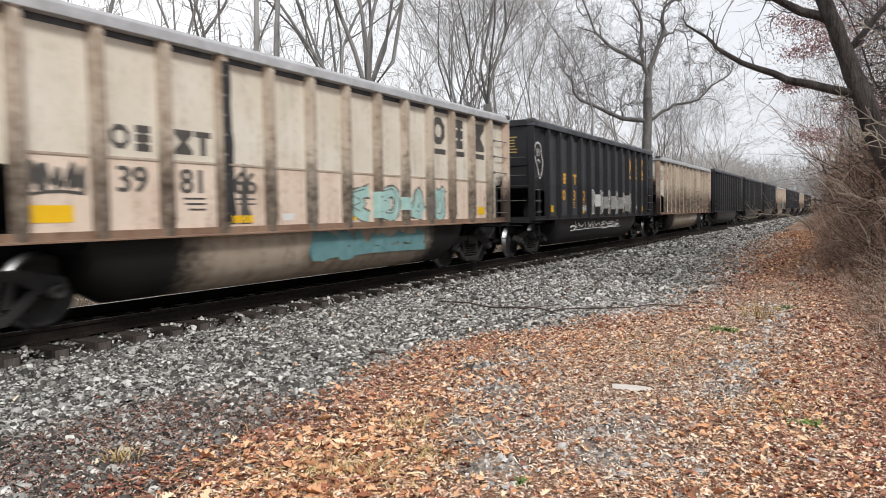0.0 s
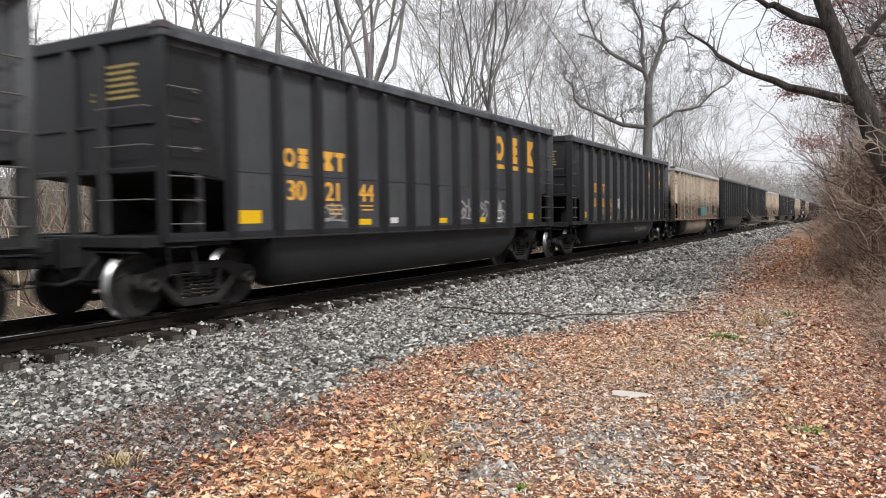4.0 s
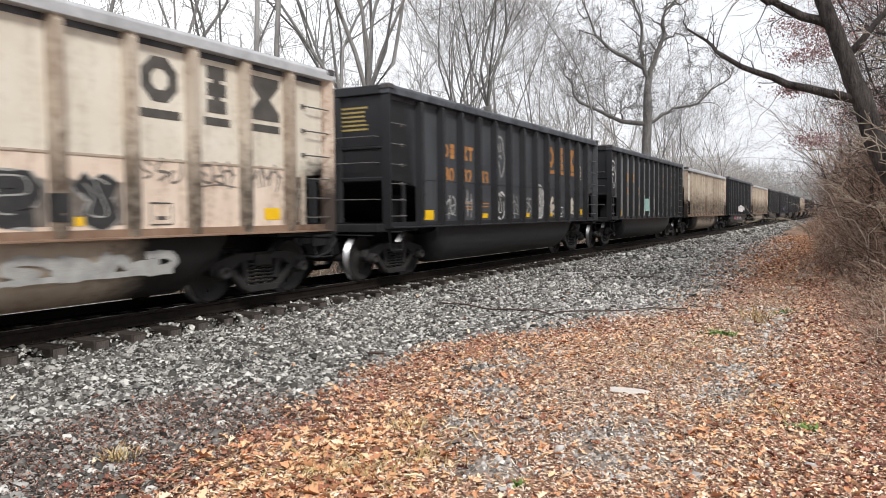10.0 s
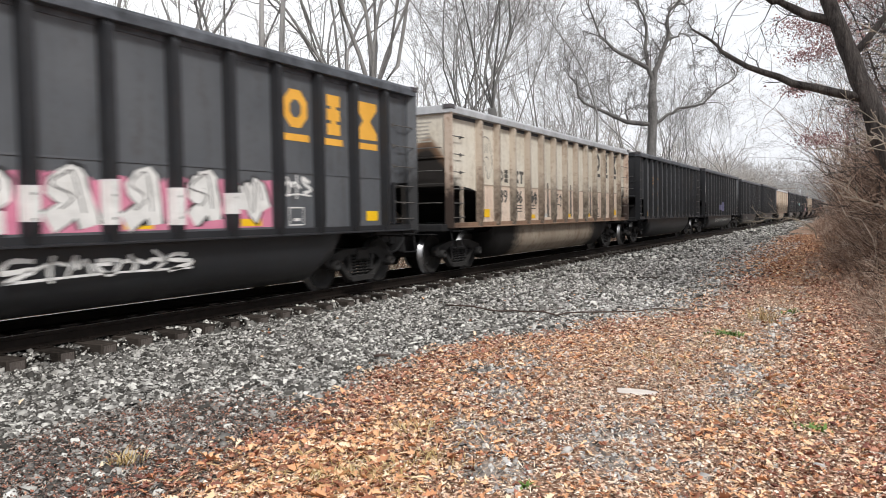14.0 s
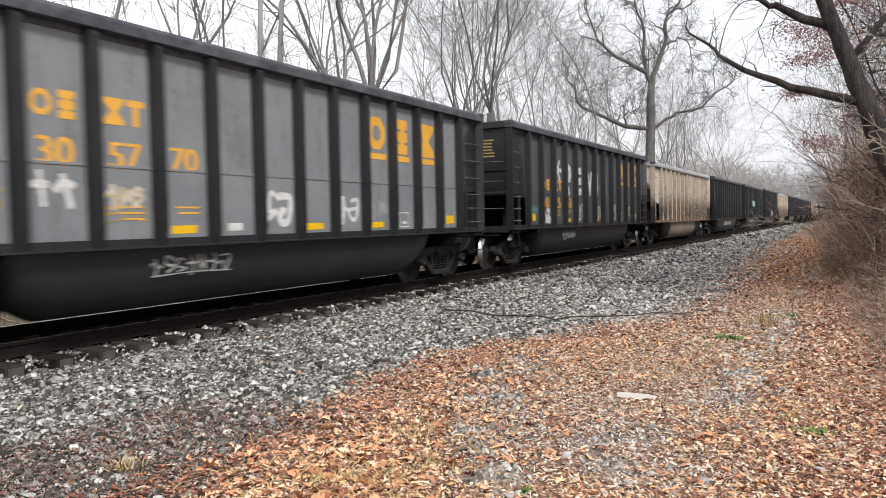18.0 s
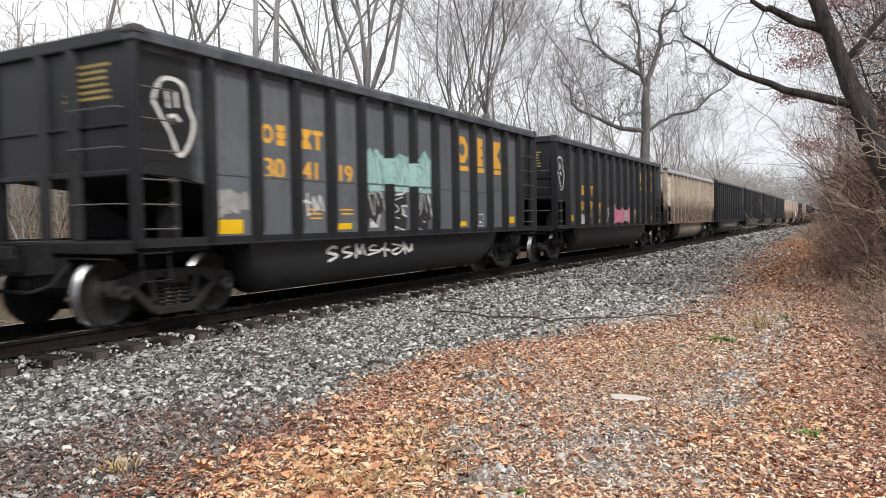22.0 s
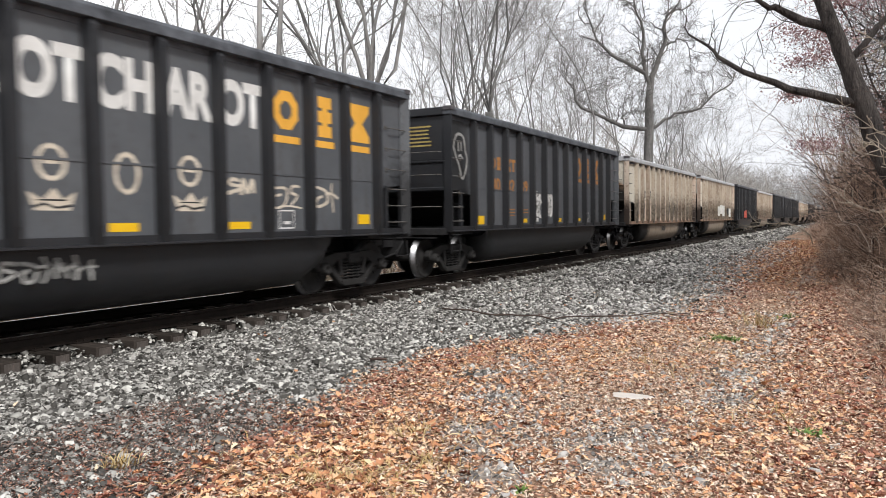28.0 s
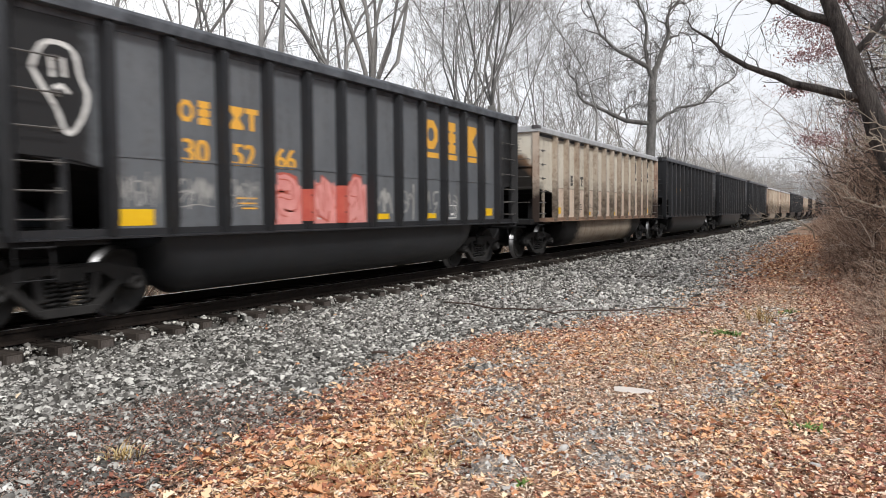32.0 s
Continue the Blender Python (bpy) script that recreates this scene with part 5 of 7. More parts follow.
thicket("undergrowth", x, y, rng.uniform(5, 10, 330), M_DARKTWIG, "tall thin bare saplings in the wood", "undergrowth", 18, 0.018, 0.16, 0.24)
x, y = rng.uniform(1.6, 7, 150), rng.uniform(18, 30, 150)
thicket("undergrowth", x, y, rng.uniform(7, 11, 150), M_DARKTWIG, "tall thin bare saplings in the wood", "undergrowth", 30, 0.024, 0.12, 0.22)
y = rng.uniform(24, 80, 460)
x = brush_edge(y) + 1.8 + rng.uniform(0, 4.0, 460)
thicket("undergrowth", x, y, rng.uniform(5, 10, 460), M_TWIG, "tall thin bare saplings in the wood", "undergrowth", 20, 0.015, 0.16, 0.22)
x, y = rng.uniform(1.2, 5, 380), rng.uniform(16.5, 30, 380)
thicket("undergrowth", x, y, rng.uniform(2.5, 5.5, 380), M_TWIG, "thin bare saplings in the wood", "undergrowth", 12, 0.010, 0.3, 0.45)
y = rng.uniform(17, 50, 460)
x = brush_edge(y) + 1.3 + rng.uniform(0, 2.6, 460)
thicket("undergrowth", x, y, rng.uniform(2.2, 5.5, 460), M_TWIG, "reddish-brown twiggy saplings in the wood", "undergrowth", 16, 0.011, 0.3, 0.3)
# brambles along the far side of the line
x, y = rng.uniform(-16.5, -13.2, 900), rng.uniform(2, 75, 900)
thicket("brush", x, y, rng.uniform(0.6, 2.0, 900), M_TWIG, "brown bare brambles along the far side of the track", "brush", 7, 0.014, 0.7, 0.5)
x, y = rng.uniform(-34, -16.5, 1400), rng.uniform(1, 70, 1400)
thicket("undergrowth", x, y, rng.uniform(1.4, 3.8, 1400), M_TWIG, "tan-grey bare undergrowth behind the railway", "undergrowth", 6, 0.018, 0.35, 0.45)
# distant woods, both sides
x = np.concatenate([rng.uniform(-75, -24, 300), rng.uniform(-45, -16, 260), rng.uniform(-6, 40, 260)])
y = np.concatenate([rng.uniform(25, 190, 300), rng.uniform(110, 300, 260), rng.uniform(110, 320, 260)])
ok = ~((x > -14) & (x < brush_edge(y) + 1))
x, y = x[ok], y[ok]
thicket("far_woods", x, y, np.where(x > -32, rng.uniform(6, 11, len(x)), rng.uniform(9, 17, len(x))), M_BARK_FAR, "haze-pale bare distant woods", "woods", 10, 0.08, 0.10, 0.36)
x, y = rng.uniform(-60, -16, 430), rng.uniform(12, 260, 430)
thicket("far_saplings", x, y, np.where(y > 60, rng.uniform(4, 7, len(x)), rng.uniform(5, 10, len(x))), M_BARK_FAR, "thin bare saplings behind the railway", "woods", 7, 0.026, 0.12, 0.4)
x, y = rng.uniform(-34, -15.5, 190), rng.uniform(11, 62, 190)
thicket("near_saplings", x, y, rng.uniform(9, 16, len(x)), M_BARK, "slender twiggy saplings behind the railway", "woods", 26, 0.026, 0.10, 0.28)
# hazy woods round the far bend of the line
y = rng.uniform(60, 150, 260)
x = -y * np.tan(rng.uniform(0.09, 0.40, 260)) - 8
ok = x < -17
x, y = x[ok], y[ok]
thicket("far_woods", x, y, rng.uniform(6, 11, len(x)), M_BARK_FAR, "haze-pale bare twiggy woods behind the railway", "woods", 26, 0.045, 0.14, 0.24)
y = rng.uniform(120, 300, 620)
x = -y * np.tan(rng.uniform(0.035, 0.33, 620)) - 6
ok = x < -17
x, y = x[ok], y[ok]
thicket("far_woods", x, y, rng.uniform(9, 17, len(x)), M_BARK_FAR, "haze-pale bare woods far along the line", "woods", 34, 0.10, 0.10, 0.20)
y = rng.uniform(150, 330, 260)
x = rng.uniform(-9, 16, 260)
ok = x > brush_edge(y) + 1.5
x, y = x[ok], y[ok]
thicket("far_woods", x, y, rng.uniform(9, 15, len(x)), M_BARK_HAZE, "haze-pale bare woods far along the line", "woods", 30, 0.085, 0.10, 0.20)
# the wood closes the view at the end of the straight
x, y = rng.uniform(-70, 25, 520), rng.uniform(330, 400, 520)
thicket("far_woods", x, y, rng.uniform(14, 24, len(x)), M_BARK_HAZE, "haze-pale bare distant woods", "woods", 24, 0.16, 0.10, 0.35)

# red leaves that still cling to the branches by the path
lx, ly, lz = [], [], []
cl = random.Random(3)
for cx, cy, cz, n, s in ((-0.61, 17.5, 5.40, 110, 0.45), (-0.89, 17.5, 4.90, 80, 0.35), (-1.14, 17.5, 4.21, 60, 0.26), (-0.63, 17.5, 3.14, 90, 0.36), (-0.12, 17.5, 6.06, 150, 0.5),
                         (-0.31, 17.5, 5.05, 90, 0.4), (-1.08, 17.5, 5.56, 50, 0.35), (0.3, 18, 3.7, 90, 0.5), (1.1, 19, 5.9, 160, 0.8), (0.5, 18, 6.3, 130, 0.6), (1.8, 20, 4.6, 120, 0.8)):
    for k in range(n * 7):
        lx.append(cx + cl.gauss(0, s * 0.75))
        ly.append(cy + cl.gauss(0, s * 0.75))
        lz.append(cz + cl.gauss(0, s * 0.24))
leaves("clinging_leaves", np.array(lx), np.array(ly), np.array(lz), 0.046, M_HUNGLEAF, "dull red leaves clinging to thin branches", 0.9, False)
gg = Geo()
tree_rng.seed(31)
for k in range(16):
    p = Vector((2.2 + tree_rng.uniform(-0.6, 0.8), 17.8 + tree_rng.uniform(-1, 1), tree_rng.uniform(1.5, 4.8)))
    sprout([gg] * 3, p, Vector((-1.0, tree_rng.uniform(-0.3, 0.3), tree_rng.uniform(0.0, 0.6))), tree_rng.uniform(1.2, 2.5), 0.014, 1, 3, 0.05, 0.3)
for guide in ([(2.11, 0, 4.7), (1.69, 0, 4.49), (1.02, 0, 4.13), (0.43, 0, 3.93), (0.10, 0, 3.84)], [(2.18, 0, 4.1), (1.70, 0, 3.9), (1.13, 0, 3.67), (0.55, 0, 3.57), (0.22, 0, 3.62)],
              [(2.04, 0, 5.4), (1.56, 0, 5.36), (0.97, 0, 5.21), (0.40, 0, 5.33), (0.11, 0, 5.68)], [(2.1, 0, 5.0), (1.67, 0, 4.9), (1.09, 0, 4.73), (0.65, 0, 4.6)], [(2.2, 0, 3.4), (1.72, 0, 3.36), (1.24, 0, 3.2), (1.0, 0, 3.07)]):
    limb = bend([(p[0], 17.8, p[2]) for p in guide], 12, 0.03)
    gg.tube(limb, [0.022 - 0.0014 * i for i in range(12)], 5)
    for i in range(2, 12):
        sprout([gg] * 3, limb[i], Vector((-1.0, tree_rng.uniform(-0.7, 0.7), tree_rng.uniform(-0.55, 0.35))), tree_rng.uniform(0.5, 1.0), 0.007, 2, 3, 0.0, 0.22)
t = tagged(new("tree"), "thin spreading tree with drooping twigs by the path", "tree")
t.matrix_basis = place(2.4, 17.8)
trk = Geo().tube(bend([(0, 0, -0.3), (-0.1, 0, 2), (0.05, 0, 4), (0, 0.1, 7)], 8, 0.03), [0.16, 0.14, 0.13, 0.12, 0.11, 0.10, 0.08, 0.06], 8)
part("trunk", trk.mesh("trunk", M_BARK_DARK, True), t)
gg.v = [(p[0] - 2.4, p[1] - 17.8, p[2] - t.matrix_basis.translation.z) for p in gg.v]
part("crown", gg.mesh("crown", M_BARK_DARK, True), t)

# pale dead canes arching out of the brush
canes = [
    [(2.0, 10.6, 1.6), (1.15, 10.5, 2.45), (0.55, 10.4, 2.35), (0.10, 10.4, 2.42), (-0.25, 10.5, 2.60)],
    [(2.0, 9.9, 1.2), (1.2, 9.9, 1.85), (0.6, 9.8, 2.20), (0.15, 9.8, 2.55)],
    [(2.2, 11.4, 1.5), (1.1, 11.3, 1.75), (0.4, 11.3, 1.70), (-0.15, 11.4, 1.85)],
    [(1.8, 12.4, 2.2), (0.9, 12.4, 2.5), (0.3, 12.5, 2.9), (-0.2, 12.6, 3.4)],
    [(1.7, 9.0, 2.6), (1.0, 9.0, 2.75), (0.5, 9.1, 3.2), (0.35, 9.2, 3.7)],
]
for cpts in canes:
    root = Vector((cpts[0][0], cpts[0][1], float(ground_z(np.array(cpts[0][0]), np.array(cpts[0][1])))))
    line = bend([root] + cpts, 14, 0.02)
    g = Geo().tube([p - root for p in line], [0.0095 - 0.00045 * i for i in range(14)], 6)
    for i in (6, 9, 11):
        sprout([g] * 3, line[i] - root, Vector((-0.6, 0, tree_rng.uniform(-0.2, 0.9))), 0.45, 0.005, 2, 3, 0.1, 0.3)
    c = tagged(new("cane", g.mesh("cane", M_PALETWIG, True)), "pale dead cane arching out of the brush", "branch")
    c.location = root

# a fallen dead branch at the edge of the stones
tree_rng.seed(40)
g = Geo()
line = bend([(0, 0, -0.05), (-0.1, 0, 0.45), (-0.5, -0.2, 0.85), (-1.3, -0.4, 1.15), (-2.4, -0.6, 1.25), (-3.2, -0.6, 1.05)], 14, 0.05)
g.tube(line, [0.045 - 0.0026 * i for i in range(14)], 6)
for i in range(3, 14):
    for k in range(2):
        sprout([g] * 3, line[i], Vector((-1, tree_rng.uniform(-0.8, 0.8), tree_rng.uniform(-0.5, 0.7))), tree_rng.uniform(0.5, 1.4), 0.016, 2, 3, 0.0, 0.25)
fb = tagged(new("dead_branch", g.mesh("dead_branch", M_PALETWIG, True)), "pale dead branch leaning out towards the tracks", "branch")
fb.matrix_basis = place(-1.9, 48)
g = Geo()
line = bend([(0, 0, 0.03), (1.5, -0.4, 0.05), (2.4, -0.35, 0.03), (3.3, 0.3, 0.05), (4.0, 1.0, 0.04), (4.2, 1.5, 0.03)], 26, 0.03)
g.tube(line, [0.015 - 0.0003 * i for i in range(26)], 6)
for i in (7, 13, 18, 22):
    sprout([g] * 3, line[i], Vector((0.8, tree_rng.uniform(-0.8, 0.8), 0.08)), 0.5, 0.007, 3, 3, 0.0, 0.1)
st = tagged(new("fallen_stick", g.mesh("fallen_stick", M_STICK, True)), "long thin dark fallen stick lying across the stones", "stick")
st.matrix_basis = place(-6.45, 11.75) @ Matrix.Translation((0, 0, 0.035))
g = Geo().tube([(-0.09, 0, 0.02), (0.02, 0.01, 0.028), (0.10, 0, 0.02)], [0.016, 0.018, 0.012], 6)
tw = tagged(new("stick", g.mesh("stick", M_STICK, True)), "short brown stick on the stones", "stick")
tw.matrix_basis = pose(-4.75, 7.1, 0.06, 0, 0, 30)
g = Geo().prism([(-0.55, -0.09), (-0.2, -0.12), (0.3, -0.10), (0.6, -0.03), (0.45, 0.08), (-0.1, 0.11), (-0.5, 0.06)], 2, -0.05, 0.045)
dk = tagged(new("rotten_timber", g.mesh("rotten_timber", M_TIE, bevel=0.02)), "dark rotten piece of tie timber in the stones", "timber")
dk.matrix_basis = place(-4.85, 18.9, 20)

# a shallow puddle in the wheel rut, the sky reflection put into its colour
pud = Geo()
ring = [(0.20 * math.cos(w) * (1 + 0.18 * math.sin(3 * w + 1)), 0.13 * math.sin(w) * (1 + 0.15 * math.cos(2 * w)), 0.0) for w in [2 * math.pi * i / 28 for i in range(28)]]
pud.add([(0, 0, 0)] + ring, [(0, 1 + i, 1 + (i + 1) % 28) for i in range(28)])
pd = tagged(new("puddle", pud.mesh("puddle", M_WATER)), "small shallow puddle coloured with the pale sky reflection", "puddle", kind="structure")
pd.location = (-1.78, 6.88, float(ground_z(np.array(-1.78), np.array(6.88))) + 0.028)


def tuft(name, x, y, n, tall, spread, mat, label, category, width=0.004):
    """A clump of grass blades or weed leaves."""
    a = rng.uniform(0, 2 * np.pi, n)
    s = np.abs(rng.normal(0, spread, n))
    bx, by = np.cos(a) * s, np.sin(a) * s
    ln = tall * rng.uniform(0.4, 1.15, n)
    dx, dy = rng.normal(0, 0.9, n) * ln, rng.normal(0, 0.9, n) * ln
    px, py = -dy / (np.hypot(dx, dy) + 1e-6) * width, dx / (np.hypot(dx, dy) + 1e-6) * width
    z = np.zeros(n)
    v = np.stack([np.stack([bx - px, by - py, z], -1), np.stack([bx + px, by + py, z], -1),
                  np.stack([bx + dx * 0.4 + px, by + dy * 0.4 + py, ln * 0.6], -1), np.stack([bx + dx * 0.4 - px, by + dy * 0.4 - py, ln * 0.6], -1),
                  np.stack([bx + dx, by + dy, ln * 0.85], -1)], 1)
    q = np.array([(0, 1, 2), (0, 2, 3), (3, 2, 4)])
    f = (q[None] + 5 * np.arange(n)[:, None, None]).reshape(-1, 3)
    ob = tagged(new(name, soup(name, v, f, mat)), label, category, kind="stuff")
    ob.location = (x, y, float(ground_z(np.array(x), np.array(y))))
    return ob


for x, y, n, tall, sp in ((-2.75, 3.95, 170, 0.10, 0.26), (-2.55, 4.35, 120, 0.09, 0.28), (-3.0, 3.75, 120, 0.09, 0.24), (-4.35, 3.35, 60, 0.12, 0.06), (-2.95, 4.9, 90, 0.13, 0.25),
                          (-1.9, 8.3, 50, 0.12, 0.4), (-1.2, 12.2, 70, 0.30, 0.15), (-1.6, 9.4, 60, 0.10, 0.5), (-0.4, 6.6, 60, 0.12, 0.3)):
    tuft("grass_tuft", x, y, n, tall, sp, M_STRAW, "dry straw-coloured grass tuft among fallen leaves", "grass")
for x, y, n, tall, sp in ((-1.5, 10.6, 80, 0.10, 0.12), (-0.25, 6.2, 40, 0.07, 0.08), (-1.75, 4.15, 16, 0.05, 0.03), (-0.9, 13.5, 40, 0.09, 0.1)):
    tuft("weed", x, y, n, tall, sp, M_WEED, "small green weed in the leaf litter", "plant", 0.012)

# ---- lettering and graffiti on the sides ----
SKIN = 1.4495        # a paint layer on the side sheets
art = random.Random(77)
FLAT = Matrix(((0, 0, 1, 0), (1, 0, 0, 0), (0, 1, 0, 0), (0, 0, 0, 1)))   # text lies in the side's plane
def text_on(car, name, body, y, z, height, mat, label="", wide=1.0, lean=0.0, x=SKIN, fat=0.02):
    me = fonts[(body, height, fat)].copy()
    if not fat:   # brushed on three times, a little apart, for bold figures
        bm = bmesh.new()
        for k in (-1, 0, 1):
            one = me.copy()
            one.transform(Matrix.Translation((k * height * 0.045, 0, 0.0006 * (k + 1))))
            bm.from_mesh(one)
            bpy.data.meshes.remove(one)
        bm.to_mesh(me)
        bm.free()
    me.materials.clear()
    me.materials.append(mat)
    m2 = Matrix.Translation((x, y, z)) @ FLAT @ Matrix.Rotation(lean, 4, "Z") @ Matrix.Diagonal((wide, 1, 1, 1))
    me.transform(m2)
    return tagged(part(name, me, car, label), kind="stuff")


def decal(car, name, polys, mat, label="", x=SKIN):
    g = Geo()
    for poly in polys:
        n = len(poly)
        area = sum(poly[i][0] * poly[(i + 1) % n][1] - poly[(i + 1) % n][0] * poly[i][1] for i in range(n))
        g.add([(x, p[0], p[1]) for p in (poly if area > 0 else poly[::-1])], [tuple(range(n))])
    ob = part(name, g.mesh(name, mat), car, label)
    return tagged(ob, kind="stuff") if name.startswith("graffiti") and len(polys) > 1 else ob


def ribbon(pts, w, closed=False):
    """Quads along a painted stroke of width w."""
    out, n = [], len(pts)
    pair = []
    for i in range(n):
        a = pts[(i - 1) % n] if closed or i else pts[0]
        c = pts[(i + 1) % n] if closed or i < n - 1 else pts[-1]
        dy, dz = c[0] - a[0], c[1] - a[1]
        l = math.hypot(dy, dz) or 1
        ww = w * art.uniform(0.8, 1.15) / 2
        pair.append(((pts[i][0] - dz / l * ww, pts[i][1] + dy / l * ww), (pts[i][0] + dz / l * ww, pts[i][1] - dy / l * ww)))
    for i in range(n if closed else n - 1):
        p, q = pair[i], pair[(i + 1) % n]
        out.append([p[0], p[1], q[1], q[0]])
    return out


def rect(y0, y1, z0, z1):
    return [(y0, z0), (y1, z0), (y1, z1), (y0, z1)]


SHAPE_OF = {car.name: s for car, s in zip(CARS, SHAPES)}


def bay(i, car=None):
    """The clear sheet between two ribs; -1 and 12 are the end bays."""
    s = SHAPE_OF[car.name] if car else LONG
    a = s.y0 + 0.2 if i < 0 else s.ribs[i] + 0.10
    b2 = s.y1 - 0.2 if i > 11 else s.ribs[i + 1] - 0.10
    return a, b2


def sign_shapes(y0, y1, z0, z1, k, inner=0.52):
    """Plain shapes that stand for the railway's initials: a ring, a notched block, an hourglass."""
    w, h = y1 - y0, z1 - z0
    ym = (y0 + y1) / 2
    if k == 0:
        ring = [(ym + w / 2 * 0.86 * math.cos(a), (z0 + z1) / 2 + h / 2 * 0.86 * math.sin(a)) for a in [math.pi * (0.125 + 0.25 * i) for i in range(8)]]
        out = []
        for i in range(8):
            p, q = ring[i], ring[(i + 1) % 8]
            s = inner
            c = (ym, (z0 + z1) / 2)
            t = 1.12
            out.append([(c[0] + (p[0] - c[0]) * t, c[1] + (p[1] - c[1]) * t), (c[0] + (q[0] - c[0]) * t, c[1] + (q[1] - c[1]) * t), (c[0] + (q[0] - c[0]) * s, c[1] + (q[1] - c[1]) * s), (c[0] + (p[0] - c[0]) * s, c[1] + (p[1] - c[1]) * s)])
        return out
    if k == 1:
        e = w * 0.13
        return [rect(y0 + e, y1 - e, z0, z0 + h * 0.28), rect(y0 + e, y1 - e, z0 + h * 0.36, z0 + h * 0.64), rect(y0 + e, y1 - e, z1 - h * 0.28, z1), rect(ym - w * 0.16, ym + w * 0.16, z0 + h * 0.28, z0 + h * 0.36), rect(ym - w * 0.16, ym + w * 0.16, z0 + h * 0.64, z1 - h * 0.28)]
    if k == 2:
        return [[(y0, z0), (y1, z0), (y1, z0 + h * 0.18), (ym + w * 0.17, (z0 + z1) / 2), (y1, z1 - h * 0.18), (y1, z1), (y0, z1), (y0, z1 - h * 0.18), (ym - w * 0.17, (z0 + z1) / 2), (y0, z0 + h * 0.18)]]
    return [rect(y0, y1, z1 - h * 0.25, z1), rect(ym - w * 0.18, ym + w * 0.18, z0, z1 - h * 0.25)]


def curve_through(pts, n=5):
    """A rounded stroke through a few hand positions."""
    P = [pts[0]] + pts + [pts[-1]]
    out = []
    for k in range(len(P) - 3):
        a, b2, c, d = P[k:k + 4]
        for i in range(n):
            s = i / n
            out.append(tuple(0.5 * (2 * b2[j] + (c[j] - a[j]) * s + (2 * a[j] - 5 * b2[j] + 4 * c[j] - d[j]) * s * s + (3 * b2[j] - a[j] - 3 * c[j] + d[j]) * s ** 3) for j in (0, 1)))
    return out + [pts[-1]]


def scrawl(car, y0, y1, z0, z1, mat, w=0.05, loops=5, x=SKIN, label="unreadable spray-painted tag"):
    """A quick tag of hooked and crossing strokes that nobody could read."""
    n = max(2, loops)
    cell, h = (y1 - y0) / n, z1 - z0
    polys = []
    for i in range(n):
        c = y0 + cell * (i + 0.5)

        def spot(u, v):
            return (c - cell * (u + art.uniform(-0.2, 0.2)), z0 + h * (v + art.uniform(-0.14, 0.14)))
        kind = art.randrange(4)
        if kind == 0:
            st = [[spot(-0.4, 0.8), spot(0.2, 0.95), spot(0.35, 0.55), spot(-0.35, 0.4), spot(0.4, 0.05)]]
        elif kind == 1:
            st = [[spot(-0.35, 0.1), spot(-0.25, 0.9), spot(0.1, 0.3), spot(0.35, 0.95), spot(0.45, 0.1)]]
        elif kind == 2:
            st = [[spot(0.4, 0.85), spot(-0.3, 0.8), spot(-0.4, 0.25), spot(0.2, 0.08), spot(0.4, 0.45), spot(-0.1, 0.5)]]
        else:
            st = [[spot(-0.4, 0.5), spot(0.1, 0.65), spot(0.5, 0.5)], [spot(0.05, 1.05), spot(-0.05, 0.5), spot(0.05, -0.1)]]
        for s in st:
            polys += ribbon(curve_through(s), w * art.uniform(0.75, 1.25))
    if art.random() < 0.5:
        polys += ribbon(curve_through([(y0, z0 - 0.05 * h), ((y0 + y1) / 2, z0 + 0.06 * h), (y1, z0 - 0.02 * h)]), w * 0.6)
    return decal(car, "graffiti", polys, mat, label, x)


GLYPHS = [
    [[(0.15, 0.0), (0.30, 1.0), (0.55, 0.95), (0.75, 0.72), (0.35, 0.52), (0.9, 0.0)]],
    [[(0.85, 0.9), (0.35, 1.0), (0.10, 0.6), (0.25, 0.1), (0.8, 0.05), (0.85, 0.45), (0.5, 0.48)]],
    [[(0.1, 0.35), (0.35, 1.0), (0.45, 0.15), (0.8, 0.9), (0.95, 0.3)]],
    [[(0.85, 0.95), (0.25, 0.9), (0.2, 0.55), (0.8, 0.5), (0.8, 0.1), (0.1, 0.05)]],
    [[(0.1, 0.95), (0.9, 0.7), (0.5, 0.5), (0.85, 0.2), (0.1, 0.0)]],
    [[(0.1, 0.8), (0.4, 1.0), (0.2, 0.1), (0.6, 0.0), (0.55, 0.5), (0.9, 1.0)]],
    [[(0.05, 0.2), (0.35, 1.0), (0.55, 0.4), (0.95, 0.05)], [(0.1, 0.0), (0.75, 0.1)]],
]


